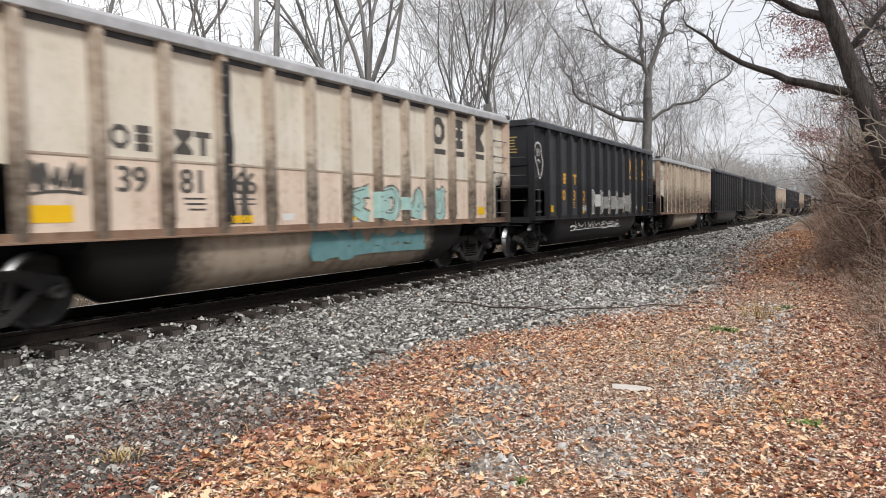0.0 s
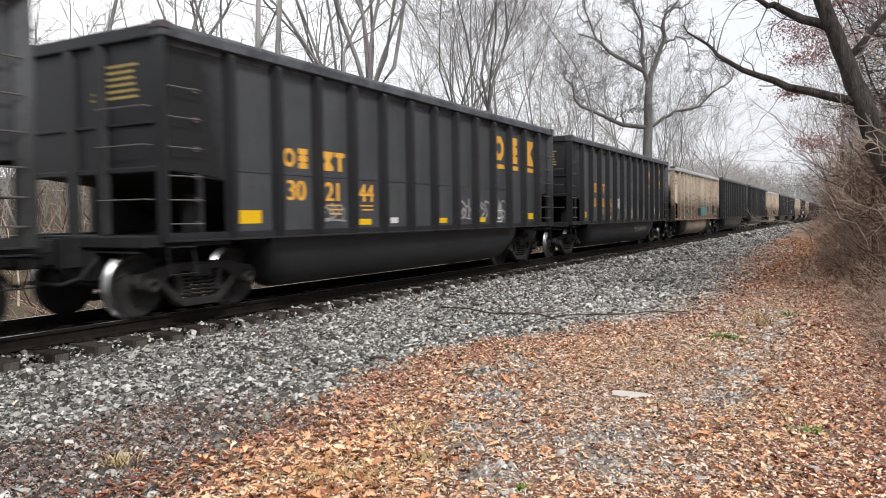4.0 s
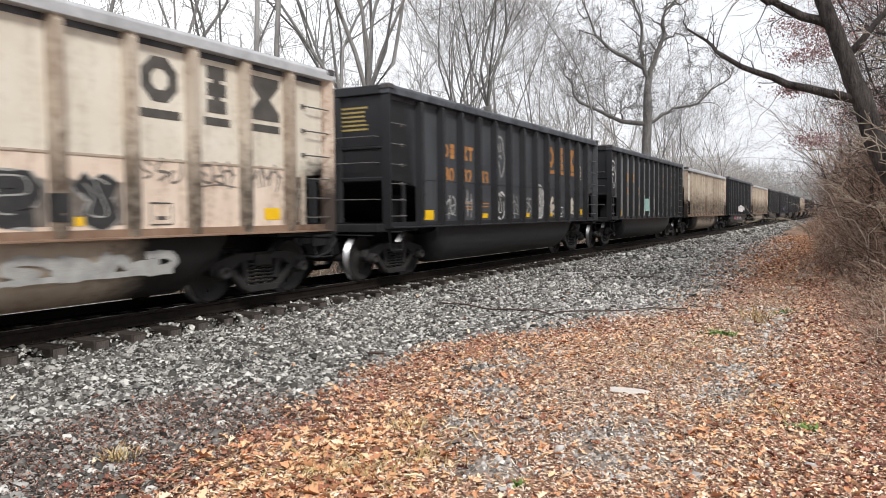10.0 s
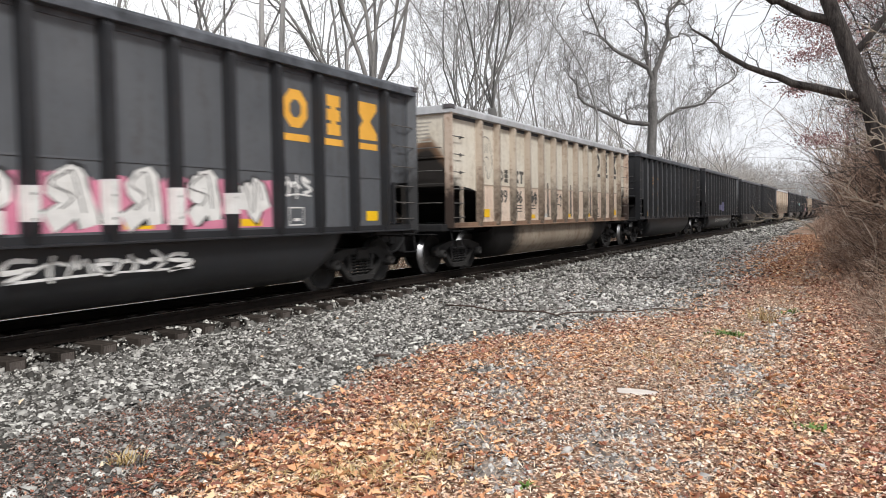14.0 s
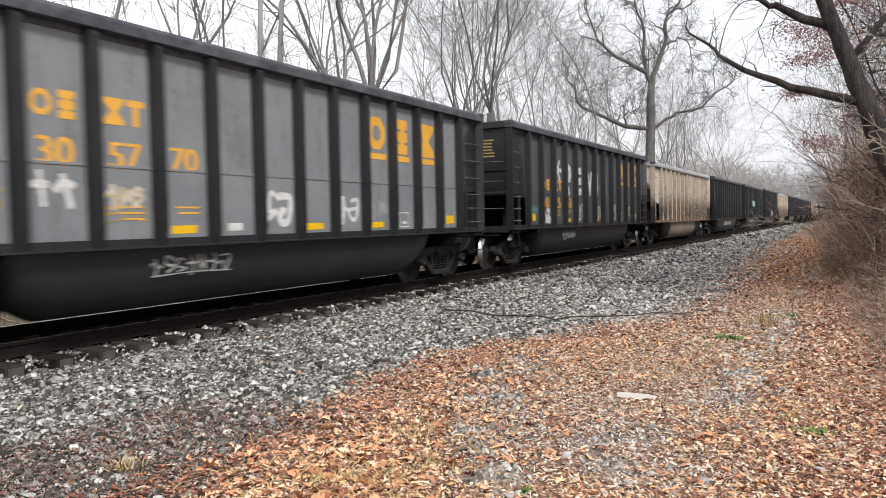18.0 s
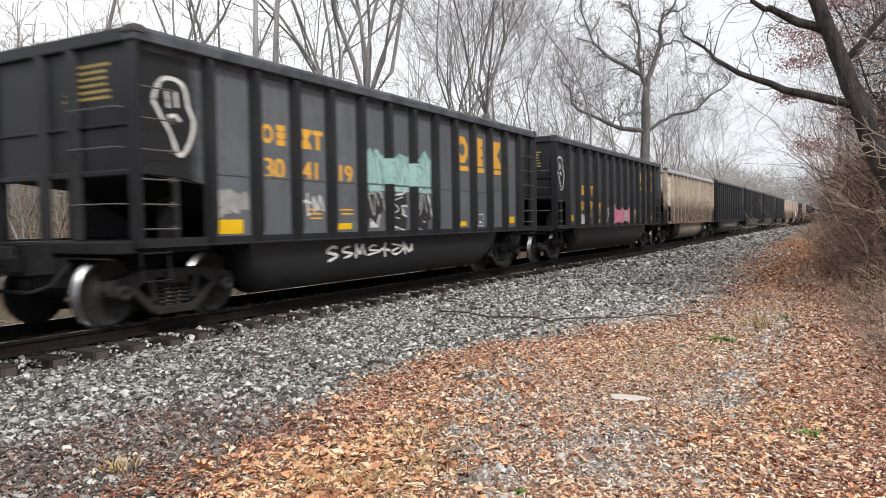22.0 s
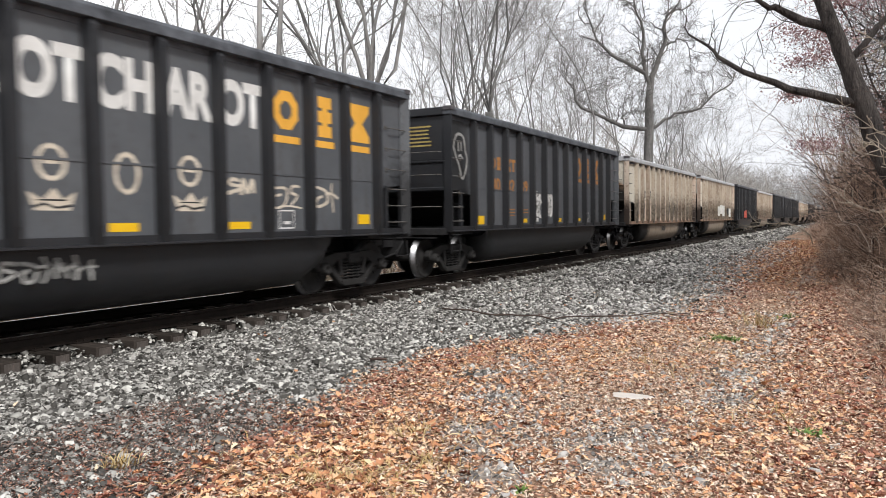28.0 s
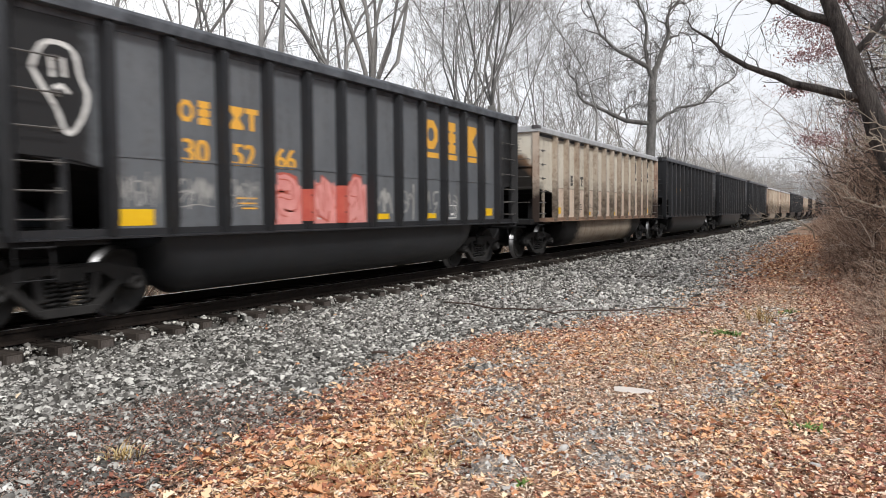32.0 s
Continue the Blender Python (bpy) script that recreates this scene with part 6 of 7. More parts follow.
def bubble(car, bays, z0, z1, fill, line, ribs=True, bold=1.0, label="spray-painted block-letter graffiti", under=None):
    """A mural of fat outlined strokes that nobody could read, one figure for each bay, carried over the ribs between."""
    h = z1 - z0
    for i in bays:
        a, b2 = bay(i, car)
        if under:
            n = 12
            top = [(a + 0.01 + (b2 - a - 0.02) * k / n, z1 - art.uniform(0.02, 0.2) * h) for k in range(n + 1)]
            decal(car, "graffiti", [[(a + 0.01, z0), (b2 - 0.01, z0)] + top[::-1]], under, label, SKIN - 0.001)
        a, b2 = a + 0.10, b2 - 0.10
        fat = 0.23 * min(1.0, h / 0.8) + 0.03
        back, face, shine = [], [], []
        for stroke in art.choice(GLYPHS):
            pts = [(b2 - (b2 - a) * (u + art.uniform(-0.06, 0.06)), z0 + 0.12 * h + 0.74 * h * (v + art.uniform(-0.07, 0.07))) for u, v in stroke]
            path = curve_through(pts, 4)
            back += ribbon(path, fat + 0.085 * bold)
            face += ribbon(path, fat)
            shine += ribbon([(p[0] - 0.04, p[1] + 0.05) for p in path[1:-2]], 0.022)
        decal(car, "graffiti_outline", back, line, "", SKIN + 0.001)
        decal(car, "graffiti", face, fill, label, SKIN + 0.0025)
        decal(car, "graffiti_shine", shine, line, "", SKIN + 0.004)
        if ribs and i != bays[-1]:
            y = SHAPE_OF[car.name].ribs[i + 1]
            wrap = ((1.4495, -0.10), (1.4495, -0.089), (1.599, -0.058), (1.599, 0.058), (1.4495, 0.089), (1.4495, 0.10))
            lo, hi = z0 + h * art.uniform(0.05, 0.3), z1 - h * art.uniform(0.15, 0.4)
            g = Geo()
            for p, q in zip(wrap, wrap[1:]):
                g.add([(p[0], y + p[1], lo), (q[0], y + q[1], lo), (q[0], y + q[1], hi), (p[0], y + p[1], hi)], [(0, 1, 2, 3)])
            part("graffiti", g.mesh("graffiti", art.choice((fill, line, fill))), car)


def bulb(car, i, z0, z1, mat, w=0.055):
    """A hand-drawn outline like a light bulb with a few inner strokes."""
    a, b2 = bay(i, car)
    c, h, wd = (a + b2) / 2, z1 - z0, min(0.36, (b2 - a) * 0.42)
    out = [(c - wd * 0.9, z1 - 0.32 * h), (c - wd * 0.55, z1 - 0.06 * h), (c, z1), (c + wd * 0.55, z1 - 0.08 * h), (c + wd * 0.75, z1 - 0.35 * h), (c + wd, z1 - 0.55 * h), (c + wd * 0.85, z1 - 0.78 * h),
           (c + wd * 0.5, z0 + 0.02 * h), (c + wd * 0.2, z0), (c - wd * 0.1, z1 - 0.75 * h), (c - wd * 0.55, z1 - 0.52 * h)]
    polys = ribbon(curve_through(out + [out[0]], 4), w)
    polys += ribbon([(c - wd * 0.25, z1 - 0.18 * h), (c - wd * 0.2, z1 - 0.4 * h)], w) + ribbon([(c + wd * 0.15, z1 - 0.16 * h), (c + wd * 0.2, z1 - 0.38 * h)], w)
    polys += ribbon([(c - wd * 0.2, z1 - 0.52 * h), (c + wd * 0.1, z1 - 0.48 * h), (c + wd * 0.35, z1 - 0.56 * h)], w)
    decal(car, "graffiti", polys, mat, "spray-painted outline doodle")


def crown(car, i, z, mat):
    a, b2 = bay(i, car)
    c = (a + b2) / 2
    if art.random() < 0.85:
        decal(car, "graffiti", ribbon([(c - 0.24, z + 0.04), (c - 0.1, z + 0.08), (c + 0.05, z + 0.03), (c + 0.24, z + 0.06)], 0.03) + ribbon([(c - 0.18, z + 0.12), (c + 0.18, z + 0.12)], 0.02), M_BLACK, "", SKIN + 0.002)
    decal(car, "graffiti", [[(c - 0.22, z), (c + 0.22, z), (c + 0.30, z + 0.22), (c + 0.14, z + 0.13), (c + 0.02, z + 0.26), (c - 0.12, z + 0.13), (c - 0.30, z + 0.22)]], mat, "spray-painted crown doodle")
    ring = [(c + 0.17 * math.cos(w), z + 0.55 + 0.19 * math.sin(w)) for w in [2 * math.pi * k / 12 for k in range(12)]]
    decal(car, "graffiti", ribbon(ring, 0.055, True) + ribbon([(c - 0.1, z + 0.55), (c + 0.1, z + 0.55)], 0.04), mat, "spray-painted ring doodle")


def blotch(car, y, z, w, h, mat, name="stain", label="dark oily stain running down the side", x=SKIN):
    n = 18
    pts = [(y + w / 2 * math.cos(a) * art.uniform(0.7, 1.15), z + h / 2 * math.sin(a) * art.uniform(0.8, 1.1)) for a in [2 * math.pi * k / n for k in range(n)]]
    decal(car, name, [pts], mat, label, x)


def streak(car, y, z0, z1, w0, w1, mat, label="dark oily streak running down the side"):
    """A run of oil with ragged edges, w1 wide at the top and w0 at the foot."""
    n = 12
    left, right = [], []
    for k in range(n + 1):
        f = k / n
        w = (w0 + (w1 - w0) * f) / 2
        z = z0 + (z1 - z0) * f
        left.append((y - w * art.uniform(0.6, 1.15), z))
        right.append((y + w * art.uniform(0.6, 1.15), z))
    decal(car, "stain", [right + left[::-1]], mat, label)


def mark_car(car, dark, early, digits, ink):
    """The railway's lettering, numbers, reflectors and stencils on the near side, and stencils on the front end."""
    zt, zn = (2.61, 2.08) if early else (2.20, 1.68)
    for k, (i, f0, f1) in enumerate(((1, 0.10, 0.50), (1, 0.54, 0.92), (2, 0.12, 0.50), (2, 0.56, 0.92))):
        a, b2 = bay(i, car)
        decal(car, "mark", sign_shapes(a + (b2 - a) * f0, a + (b2 - a) * f1, zt - 0.03, zt + 0.30, k, 0.62), ink)
    for i, d in zip((1, 2, 3), digits):
        a, b2 = bay(i, car)
        text_on(car, "number", d, (a + b2) / 2, zn - 0.03, 0.34, ink, "", 1.05, fat=0.0)
    s = 8 if early else 9
    for k in range(3):
        a, b2 = bay(s + k, car)
        c = (a + b2) / 2
        wd = (0.33, 0.25, 0.33)[k]
        z1, h, line_z = (3.36, 0.69, 2.52) if early else (3.45, 0.69, 2.58) if dark else (3.45, 0.66, 2.61)
        decal(car, "emblem", sign_shapes(c - wd, c + wd, z1 - h, z1, k), ink)
        decal(car, "underline", [rect(c - wd, c + wd, line_z, line_z + 0.115)], ink)
    a, b2 = bay(0, car)
    decal(car, "reflector", [rect(a + 0.02, a + 0.58, 1.28 if not early else 1.20, 1.48 if not early else 1.41)], M_REFLECT, "large yellow reflector")
    for i in (3, 6, 8, 11):
        a, b2 = bay(i, car)
        if i == 11:
            decal(car, "reflector", [rect(b2 - 0.47, b2 - 0.10, 1.26, 1.44)], M_REFLECT, "square yellow reflector")
            continue
        decal(car, "reflector", [rect(a + 0.12, a + 0.56, 1.22, 1.33)], M_REFLECT, "yellow reflector strip")
    for i, n in ((2, 3), (3, 2)):
        a, b2 = bay(i, car)
        decal(car, "stencil", [rect(a + 0.2 + 0.05 * k, a + 0.62, 1.56 - 0.075 * k, 1.585 - 0.075 * k) for k in range(n)], ink)
    a, b2 = bay(4, car)
    decal(car, "placard", [rect(a + 0.22, a + 0.5, 1.24, 1.35)], M_WHITE, "small white placard")
    a, b2 = bay(9, car)
    decal(car, "stencil_box", ribbon([(a + 0.2, 1.22), (a + 0.55, 1.22), (a + 0.55, 1.50), (a + 0.2, 1.50)], 0.03, True) + [rect(a + 0.3, a + 0.46, 1.28, 1.33)], M_WHITE if dark else M_BLACKL)
    g = Geo()
    for k, (x0, x1) in enumerate(((0.20, 1.05), (0.40, 0.98), (0.35, 0.98), (0.3, 1.0), (0.12, 1.05), (0.10, 1.05))):
        z = 3.42 - 0.085 * k
        yy = SHAPE_OF[car.name].y0 + 0.0455
        g.add([(x0, yy, z), (x1, yy, z), (x1, yy, z + 0.035), (x0, yy, z + 0.035)], [(0, 1, 2, 3)])
    tagged(part("end_stencil", g.mesh("end_stencil", M_FADED_Y if dark else M_DIM), car), kind="stuff")


def repaint(car, old, fresh):
    """Some dark cars are paler than the rest; part is painted-in lens glare."""
    for ob in car.children_recursive:
        for slot in ob.material_slots:
            if slot.material is old:
                slot.link = "OBJECT"
                slot.material = fresh


for k in (5, 8, 13, 16, 18, 26):
    repaint(CARS[k], M_GREY, M_GREY_MID)
for k in (11, 17):
    repaint(CARS[k], M_SLATE, M_SLATE_PALE)
repaint(CARS[10], M_SLATE, M_GREY)
repaint(CARS[27], M_SLATE, M_GREY_MID)
EARLY = {k for k, c in enumerate(ORDER) if c == "e"}
for k, car in enumerate(CARS):
    dark = ORDER[k] != "t"
    digits = NUMBERS[k].split() if k < len(NUMBERS) else []
    ink = M_BLACKL if not dark else (M_ORANGE_Y if k in (10, 27) else M_YELLOW)
    mark_car(car, dark, k in EARLY, digits, ink)


def rows_of(k, bays, z0, z1, mat, w=0.045, loops=3):
    for i in bays:
        a, b2 = bay(i, CARS[k])
        scrawl(CARS[k], a + 0.06, b2 - 0.06, z0, z1, mat, w, loops)


def tub_scrawl(k, y0, y1, mat, w=0.05):
    scrawl(CARS[k], y0, y1, 0.68, 0.92, mat, w, 7, 1.436, "unreadable tag on the tub")


for k in (1, 10, 11, 13, 16, 17, 20, 21, 22, 25, 26, 27, 30):
    bulb(CARS[k], -1 if k != 10 else 4, 2.30, 3.30, M_PALE if k in (10, 25, 27) else M_WHITE, 0.06)
for k in (6, 9, 12, 14, 23):
    bulb(CARS[k], 0 if k != 9 else -1, 2.25, 3.25, M_BLACKL, 0.022)
bulb(CARS[8], 6, 2.35, 3.15, M_WHITE, 0.04)
bulb(CARS[2], 2, 2.75, 3.35, M_BLACKL, 0.02)

C = CARS[0]
streak(C, 5.52, 1.2, 3.55, 0.22, 0.10, M_BLACK)
streak(C, 5.80, 1.2, 2.1, 0.30, 0.06, M_BLACKL)
part("stain", Geo().box((1.594, TAN.ribs[3] - 0.056, 1.25), (1.5975, TAN.ribs[3] + 0.056, 3.52)).mesh("stain", M_BLACK), C, "rib blackened with oil")
bubble(C, [6, 7, 8, 9], 1.2, 1.85, M_AQUA, M_STAIN, True, 0.8)
scrawl(C, 7.4, 11.2, 0.62, 0.95, M_TEAL, 0.22, 6, 1.437, "teal spray paint on the tub")
rows_of(0, [0], 1.62, 1.95, M_BLACKL, 0.06, 4)
C = CARS[1]
bubble(C, [4, 5, 6, 7, 8, 9], 1.20, 2.05, M_PALE, M_WHITE, True, under=M_STAIN)
rows_of(1, [3, 10], 1.25, 1.5, M_WHITE, 0.05)
tub_scrawl(1, 4.5, 10.5, M_WHITE)
C = CARS[2]
for i, ch in zip((4, 5, 6, 7, 8), "TUBBY"):
    a, b2 = bay(i)
    c = (a + b2) / 2
    t = art.uniform(-0.06, 0.06)
    decal(C, "graffiti", [[(c - 0.33, 1.35 + t), (c + 0.31, 1.42 - t), (c + 0.34, 1.98 - t), (c - 0.31, 1.95 + t)]], M_WHITE, "white painted letter card")
    decal(C, "graffiti_outline", ribbon([(c - 0.35, 1.36 + t), (c - 0.33, 1.97 + t)], 0.05) + ribbon([(c - 0.33, 1.34 + t), (c + 0.33, 1.40 - t)], 0.05) + ribbon([(c - 0.31, 1.97 + t), (c + 0.34, 2.0 - t)], 0.03), M_BLACK, "", SKIN + 0.002)
    text_on(C, "graffiti", ch, c, 1.48, 0.40, M_BLACKL, "black spray-painted letter", 0.9, art.uniform(-0.1, 0.1), SKIN + 0.004)
rows_of(2, [0], 2.72, 2.98, M_RED, 0.04, 4)
scrawl(C, bay(1, C)[0] + 0.02, bay(1, C)[0] + 0.55, 2.68, 2.95, M_RED, 0.05, 3)
rows_of(2, [-1], 2.75, 3.1, M_STAIN, 0.02, 4)
rows_of(2, [1, 2], 1.3, 1.6, M_STAIN, 0.025, 3)
tub_scrawl(2, 9.0, 11.5, M_WHITE, 0.03)
for y, z in ((2.6, 3.3), (6.4, 2.9), (8.5, 2.3), (9.4, 2.4), (10.7, 2.15), (12.6, 2.7)):
    blotch(CARS[3], y, z, 0.16, 0.22, M_PALE, "paint_chip", "pale chipped paint")
rows_of(3, [1], 1.2, 1.65, M_WHITE, 0.07, 3)
rows_of(3, [0], 2.9, 3.1, M_PALE, 0.05, 2)
rows_of(3, [8], 1.4, 1.62, M_WHITE, 0.06, 3)
rows_of(4, [7, 8, 9], 1.3, 1.75, M_PALE, 0.05, 3)
rows_of(4, [2], 1.3, 1.6, M_PALE, 0.04, 3)
rows_of(5, [5, 6, 7, 8], 1.3, 1.7, M_PALE, 0.05, 4)
rows_of(5, [4], 1.6, 2.0, M_WHITE, 0.07, 4)
rows_of(5, [10], 1.4, 1.7, M_WHITE, 0.05, 3)
tub_scrawl(5, 9.5, 11.5, M_PALE, 0.03)
C = CARS[6]
bubble(C, [5, 6, 7, 8], 1.18, 2.0, M_TEAL, M_BLACK, True, 1.4, under=M_TEAL)
rows_of(6, [5, 6, 7, 8], 1.3, 1.85, M_WHITE, 0.05, 2)
bubble(C, [10, 11], 1.2, 2.05, M_WHITE, M_BLACK, True, 1.6)
streak(C, bay(3, C)[0] + 0.5, 1.25, 3.3, 0.24, 0.12, M_STAIN)
rows_of(6, [1], 1.3, 1.6, M_BLACKL, 0.03, 4)
rows_of(6, [-1], 2.95, 3.25, M_BLACKL, 0.035, 5)
rows_of(7, [3], 2.2, 2.55, M_WHITE, 0.08, 4)
rows_of(7, [2], 1.25, 1.6, M_WHITE, 0.06, 4)
rows_of(7, [6, 7], 1.4, 1.75, M_WHITE, 0.09, 3)
rows_of(7, [10], 1.3, 1.95, M_WHITE, 0.10, 3)
rows_of(7, [9], 1.68, 2.0, M_PALE, 0.12, 4)
rows_of(8, [4, 5, 6, 7, 8, 10, 11], 1.38, 1.95, M_CREAM, 0.075, 3)
rows_of(8, [-1], 2.85, 3.2, M_MAUVE, 0.06, 3)
bubble(CARS[9], [5, 6, 7, 8], 1.22, 1.85, M_BLACK, M_PALE, True, 0.6, under=M_STAIN)
rows_of(9, [9, 10, 11], 1.75, 2.1, M_STAIN, 0.035, 3)
rows_of(9, [4], 1.3, 1.9, M_BLACKL, 0.05, 3)
rows_of(9, [0], 1.65, 2.0, M_BLACKL, 0.05, 4)
scrawl(CARS[9], 8.5, 12, 0.6, 0.85, M_PALE, 0.12, 6, 1.437, "pale spray paint on the tub")
bubble(CARS[10], [4], 1.25, 1.85, M_BLACK, M_WHITE, False)
rows_of(10, [1, 2, 5, 6], 1.3, 1.8, M_PALE, 0.04, 3)
bubble(CARS[10], [7], 1.2, 2.15, M_PALE, M_WHITE, False, 0.9)
rows_of(10, [8, 10], 1.3, 1.75, M_CREAM, 0.12, 2)
scrawl(CARS[10], bay(11, CARS[10])[0] - 0.02, bay(11, CARS[10])[0] + 0.5, 2.45, 2.95, M_CREAM, 0.08, 2)
bubble(CARS[11], [4, 5], 1.22, 2.05, M_AQUA, M_WHITE, True, 1.2, under=M_PALE)
rows_of(11, [6, 7, 8], 1.28, 2.05, M_WHITE, 0.08, 2)
rows_of(11, [6, 8], 1.3, 1.95, M_CREAM, 0.05, 3)
rows_of(11, [9, 10], 1.5, 1.9, M_WHITE, 0.06, 3)
rows_of(11, [0, 1, 2, 3], 1.4, 1.9, M_PALE, 0.05, 3)
rows_of(12, [4], 1.3, 2.0, M_RED, 0.02, 2)
rows_of(12, [0, 6, 8], 1.5, 1.9, M_STAIN, 0.03, 3)
bulb(CARS[12], 8, 2.4, 3.2, M_STAIN, 0.035)
streak(CARS[12], bay(7, CARS[12])[0] + 0.55, 1.3, 2.15, 0.34, 0.28, M_STAIN)
rows_of(12, [10, 11], 1.75, 2.05, M_STAIN, 0.05, 3)
tub_scrawl(12, 6.0, 10.5, M_BLACKL, 0.05)
bubble(CARS[13], [4, 5, 6, 7, 8], 1.20, 1.95, M_WHITE, M_BLACK, True, 0.7, under=M_PINK)
rows_of(13, [9], 1.7, 2.0, M_WHITE, 0.05, 3)
rows_of(13, [0], 1.3, 1.8, M_WHITE, 0.11, 5)
rows_of(13, [2], 1.25, 1.45, M_GREEN, 0.10, 4)
tub_scrawl(13, 7.0, 9.6, M_WHITE, 0.05)
tub_scrawl(13, 5.0, 6.6, M_PINK, 0.10)
for i in (4, 6, 8):
    a, b2 = bay(i)
    streak(CARS[14], (a + b2) / 2 + 0.2, 1.25, 2.25, 0.26, 0.10, M_STAIN)
rows_of(14, [3, 5], 1.6, 1.95, M_BLACKL, 0.05, 3)
rows_of(15, [6, 7, 9], 1.3, 1.7, M_PALE, 0.05, 3)
bubble(CARS[16], [4, 5, 6], 1.18, 2.12, M_BLUE, M_WHITE, True, 0.8, under=M_BLUE)
bubble(CARS[16], [7, 8], 1.2, 1.98, M_BLACK, M_WHITE, True, 0.8)
rows_of(16, [1], 1.3, 1.6, M_CREAM, 0.03, 3)
tub_scrawl(16, 5.5, 11.5, M_PALE, 0.05)
rows_of(17, [0, 2], 1.4, 1.8, M_FADED_Y, 0.03, 3)
rows_of(17, [1], 1.6, 1.95, M_WHITE, 0.07, 2)
rows_of(17, [2], 1.55, 1.85, M_CREAM, 0.06, 3)
rows_of(17, [5, 7], 1.32, 1.78, M_WHITE, 0.09, 2)
rows_of(17, [8], 1.4, 1.7, M_PALE, 0.08, 2)
tub_scrawl(17, 5.0, 6.4, M_PALE, 0.03)
C = CARS[18]
for i, ch, z, h in ((3, "R", 2.10, 0.95), (4, "E", 2.14, 0.85), (5, "W", 2.10, 0.80), (6, "1", 2.12, 0.75), (7, "I", 2.18, 0.58)):
    a, b2 = bay(i)
    text_on(C, "graffiti", ch, (a + b2) / 2, z, h, M_WHITE, "tall white spray-painted letter", 0.78 if ch != "W" else 0.62, 0, SKIN, 0.055)
a, b2 = bay(2)
c = (a + b2) / 2
decal(C, "graffiti", ribbon([(c - 0.32, 2.86), (c + 0.36, 2.80)], 0.11) + ribbon([(c - 0.22, 2.52), (c + 0.2, 3.12)], 0.12) + ribbon([(c - 0.2, 3.14), (c + 0.2, 2.5)], 0.12), M_WHITE, "white spray-painted star")
rows_of(18, [1], 1.22, 1.6, M_WHITE, 0.11, 4)
rows_of(18, [4, 6, 8, 10], 1.3, 1.8, M_CREAM, 0.05, 4)
rows_of(18, [0], 1.45, 1.7, M_TEAL, 0.06, 5)
tub_scrawl(18, 5.2, 6.4, M_PALE, 0.05)
rows_of(19, [0, 5, 6, 7], 1.35, 1.85, M_BLACKL, 0.022, 4)
rows_of(19, [0], 1.5, 1.95, M_BLACK, 0.05, 4)
C = CARS[20]
for i, ch in zip((3, 4, 5, 6, 7), "TUBBY"):
    a, b2 = bay(i, C)
    text_on(C, "graffiti", ch, (a + b2) / 2, 2.28, 0.72, M_WHITE, "silver spray-painted letter", 0.9, art.uniform(-0.05, 0.05), SKIN, 0.01)
rows_of(20, [1], 1.55, 1.95, M_CREAM, 0.09, 2)
rows_of(20, [4, 5], 1.28, 1.8, M_CREAM, 0.055, 2)
rows_of(20, [7, 8, 10], 1.3, 1.6, M_PALE, 0.05, 3)
tub_scrawl(20, 6.0, 9.5, M_WHITE, 0.06)
bubble(CARS[21], [4, 5, 6], 1.95, 2.75, M_AQUA, M_TEAL, True, 0.7, under=M_AQUA)
bubble(CARS[21], [4, 5, 6], 1.2, 1.95, M_BLACK, M_WHITE, False, 1.2)
rows_of(21, [0], 1.5, 1.8, M_PALE, 0.14, 3)
rows_of(21, [2], 1.45, 1.85, M_WHITE, 0.045, 2)
tub_scrawl(21, 5.0, 8.0, M_WHITE, 0.05)
bubble(CARS[22], [5, 6, 7], 1.14, 1.82, M_PINK, M_MAUVE, True, 0.8, under=M_PINK)
rows_of(22, [1], 1.22, 1.5, M_WHITE, 0.10, 4)
rows_of(22, [4, 8], 1.4, 1.7, M_PALE, 0.08, 3)
C = CARS[23]
streak(C, bay(4, C)[0] + 0.42, 1.2, 2.85, 0.50, 0.08, M_STAIN)
streak(C, bay(4, C)[0] + 0.50, 1.2, 2.05, 0.62, 0.30, M_BLACKL)
streak(C, bay(5, C)[0] + 0.25, 1.2, 1.8, 0.35, 0.1, M_STAIN)
rows_of(23, [0], 1.5, 1.9, M_BLACK, 0.06, 4)
for i in (7, 9, 10):
    a, b2 = bay(i)
    streak(C, (a + b2) / 2, 1.2, 1.95, 0.30, 0.08, M_STAIN)
tub_scrawl(23, 6.5, 8.0, M_PALE, 0.03)
C = CARS[24]
for y, z, w, h in ((3.0, 2.8, 0.35, 1.2), (3.7, 2.9, 0.3, 1.0), (6.5, 2.7, 0.5, 1.1), (7.4, 2.5, 0.3, 0.8)):
    blotch(C, y, z, w, h, M_GREY, "paint_chip", "patch of faded paint")
rows_of(24, [1, 2, 3], 1.25, 1.55, M_TEAL, 0.07, 3)
rows_of(24, [0], 1.3, 1.8, M_FADED_Y, 0.05, 5)
rows_of(24, [4, 5, 8], 1.3, 1.65, M_WHITE, 0.09, 2)
tub_scrawl(24, 5.0, 11.5, M_PALE, 0.05)
bulb(CARS[24], -1, 2.3, 3.3, M_PALE, 0.05)
rows_of(25, [3, 7], 1.3, 1.7, M_PALE, 0.05, 3)
C = CARS[26]
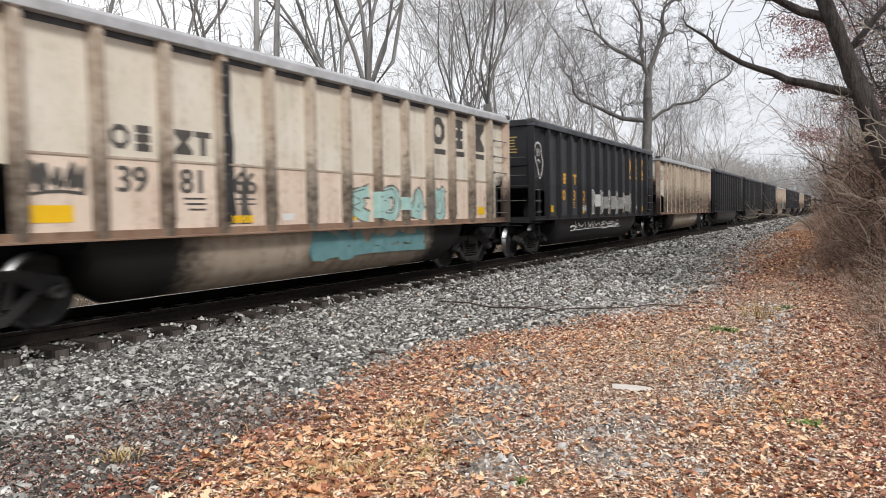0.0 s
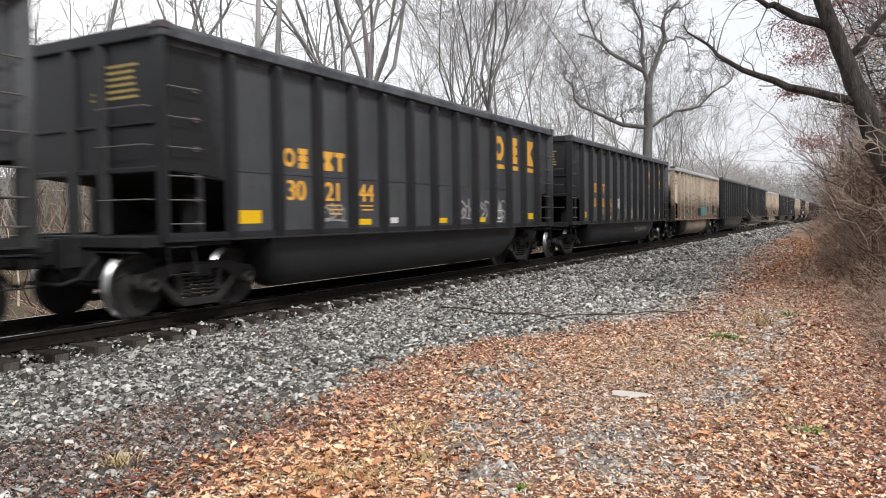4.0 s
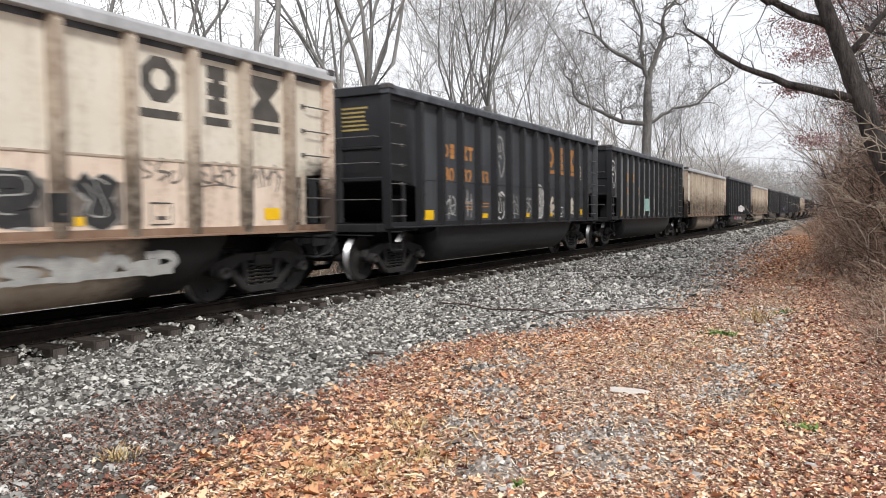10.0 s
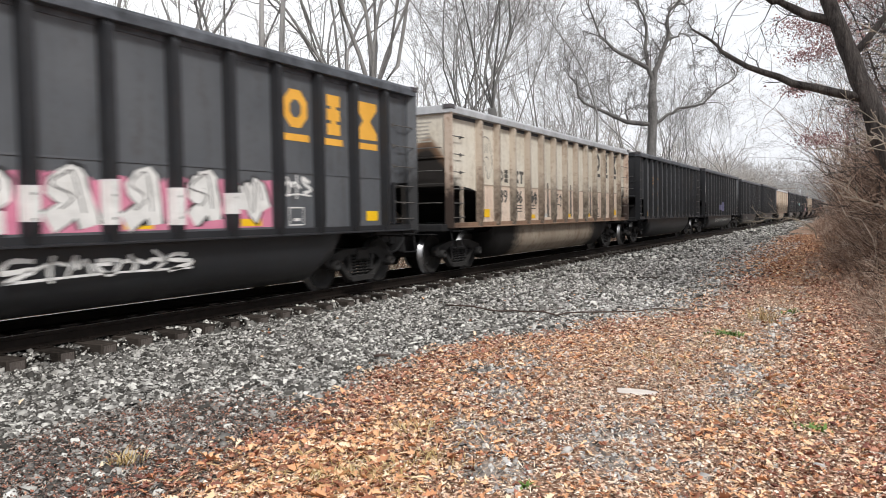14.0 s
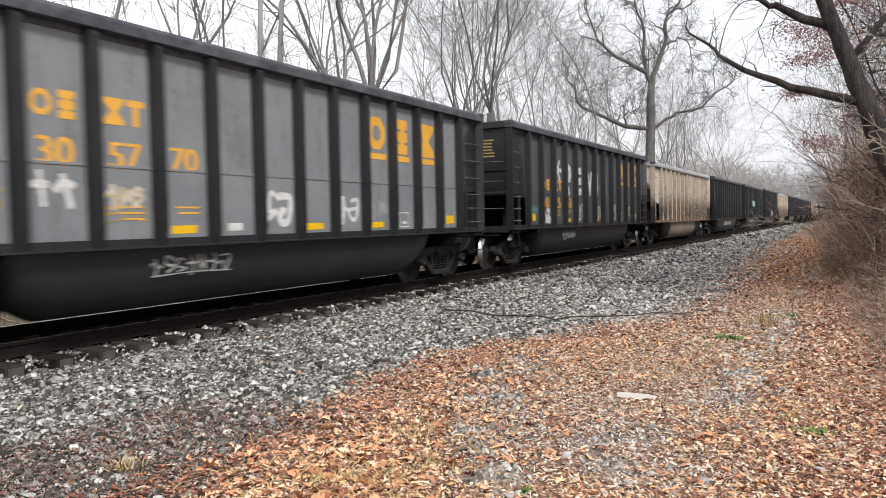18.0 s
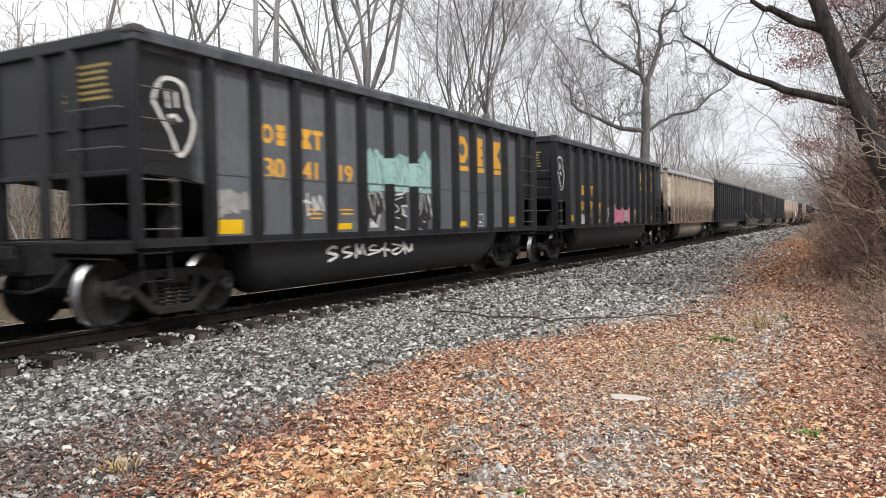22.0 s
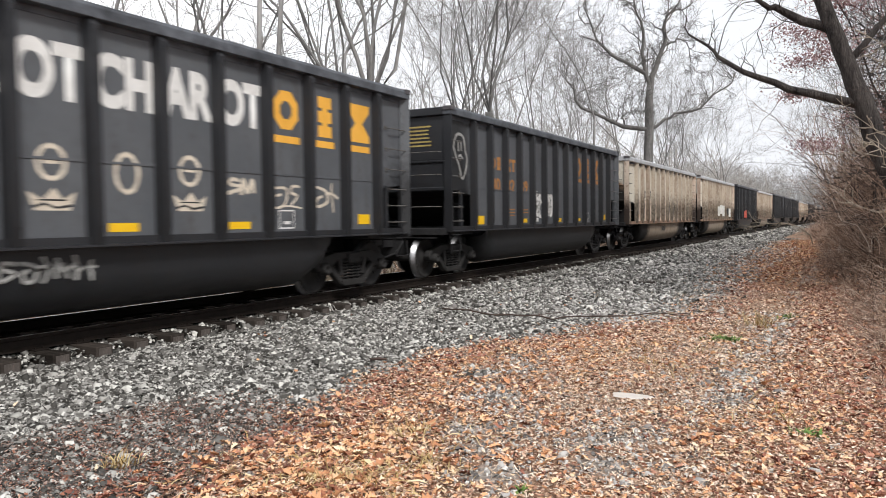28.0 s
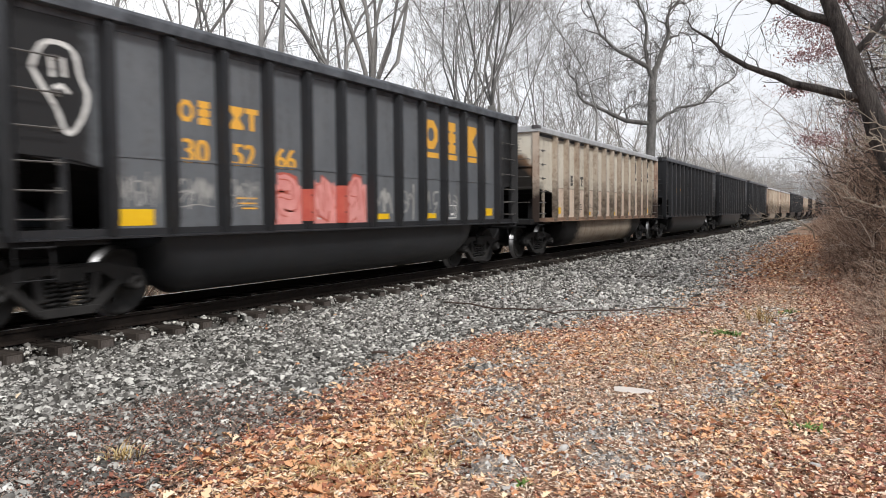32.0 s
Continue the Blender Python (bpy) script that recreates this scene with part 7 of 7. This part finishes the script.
for i, ch in zip((-1, 0, 1, 2, 4, 5, 6, 7, 8), ("FI", "SH", "BK", "US", "CR", "OT", "CH", "AR", "OT")):
    a, b2 = bay(i)
    text_on(C, "graffiti", ch, (a + b2) / 2, 2.78 + (0.1 if i < 1 else 0), 0.62, M_WHITE, "tall white spray-painted letters", 0.74 if i >= 0 else 0.95, 0, SKIN, 0.05)
rows_of(26, [3], 2.7, 3.3, M_WHITE, 0.06, 3)
for i in (4, 5, 7):
    crown(C, i, 1.48, M_CREAM)
a, b2 = bay(6)
decal(C, "graffiti", ribbon([((a + b2) / 2 + 0.17 * math.cos(w), 1.95 + 0.24 * math.sin(w)) for w in [2 * math.pi * k / 12 for k in range(12)]], 0.06, True), M_CREAM, "spray-painted ring doodle")
rows_of(26, [8], 1.72, 1.98, M_CREAM, 0.06, 2)
rows_of(26, [9, 10], 1.55, 1.95, M_CREAM, 0.05, 2)
rows_of(26, [1], 1.25, 1.6, M_WHITE, 0.07, 4)
blotch(C, 5.4, 1.28, 0.4, 0.25, M_AQUA, "graffiti", "teal spray paint patch")
tub_scrawl(26, 7.0, 8.4, M_PALE, 0.04)
C = CARS[27]
for i in (4, 5):
    a, b2 = bay(i, C)
    scrawl(C, a + 0.05, b2 - 0.05, 1.4, 2.1, M_WHITE, 0.16, 3, SKIN, "white spray-painted figure")
    scrawl(C, a + 0.1, b2 - 0.12, 1.45, 1.9, M_PALE, 0.07, 3, SKIN + 0.002)
rows_of(28, [6], 1.3, 2.2, M_BLACK, 0.11, 2)
rows_of(28, [7], 1.5, 2.15, M_BLACK, 0.09, 2)
rows_of(28, [4, 5, 8], 1.35, 1.95, M_BLACKL, 0.045, 3)
rows_of(28, [0, 10, 11], 1.5, 2.0, M_STAIN, 0.03, 4)
tub_scrawl(28, 7.4, 8.2, M_BLACKL, 0.05)
C = CARS[29]
for i in (1, 2, 3):
    a, b2 = bay(i)
    blotch(C, (a + b2) / 2, 1.38, 0.85, 0.45, M_GREEN, "graffiti", "pale green spray fade")
bubble(C, [5, 6, 7, 8], 1.2, 2.5, M_WHITE, M_BLACK, True, 1.7, under=M_LIME)
bubble(C, [9, 10, 11], 1.2, 2.25, M_WHITE, M_BLACK, True, 1.5, under=M_GREEN)
blotch(C, sum(bay(4, C)) / 2, 1.75, 0.82, 1.25, M_LIME, "graffiti", "pale lime spray fade")
bubble(CARS[30], [3, 4, 5], 1.12, 1.95, M_SALMON, M_RED, True, 0.8, under=M_SALMON)
rows_of(30, [6, 7, 8, 9], 1.3, 1.85, M_PALE, 0.05, 2)
rows_of(30, [0, 1, 2], 1.45, 1.85, M_PALE, 0.025, 5)

SEEN = {0: "tan coal gondola with a dark stain and aqua graffiti", 1: "faded black coal gondola with silver block graffiti", 2: "tan coal gondola with painted letter cards", 3: "black coal gondola with chipped paint spots",
        6: "tan coal gondola with teal block-letter graffiti", 8: "faded black coal gondola with a row of cream tags", 9: "tan coal gondola with black block graffiti", 13: "black coal gondola with mauve and white graffiti",
        16: "black coal gondola with violet and white graffiti", 18: "black coal gondola with tall white painted letters", 20: "slate coal gondola with silver outlined letters", 21: "slate coal gondola with aqua and white graffiti",
        22: "black coal gondola with pink block graffiti", 23: "tan coal gondola with dark oil streaks", 24: "black coal gondola with patchy faded paint", 26: "black coal gondola with white letters and crown doodles",
        27: "slate coal gondola with two white block shapes", 28: "tan coal gondola with black scrawled tags", 29: "tan coal gondola with a white and green mural", 30: "slate coal gondola with salmon-pink block graffiti"}
for k, words in SEEN.items():
    tagged(CARS[k], words)


def motions():
    """The train rolls past, and the wheelsets turn while they roll by close to the path."""
    steps = [2.0 * i for i in range(17)]
    for k, car in enumerate(CARS):
        walk(car, [(t, car_pose(k, t)) for t in steps])
        near = [i for i in range(0, 961) if -9 < car_y(k, i / 30) < 32]
        if not near:
            continue
        for ws in [o for o in car.children_recursive if o.name.startswith("wheelset")]:
            place = ws.matrix_basis.translation.copy()
            first = car_y(k, near[0] / 30)

            def turned(i):
                return Matrix.Translation(place) @ Matrix.Rotation((first - car_y(k, i / 30)) / WHEEL_R, 4, "X")
            rows = [(i / 30, turned(i)) for i in near]
            if near[0] > 0:
                rows.insert(0, (0.0, turned(near[0])))
            if near[-1] < 960:
                rows.append((32.0, turned(near[-1])))
            walk(ws, rows)


motions()
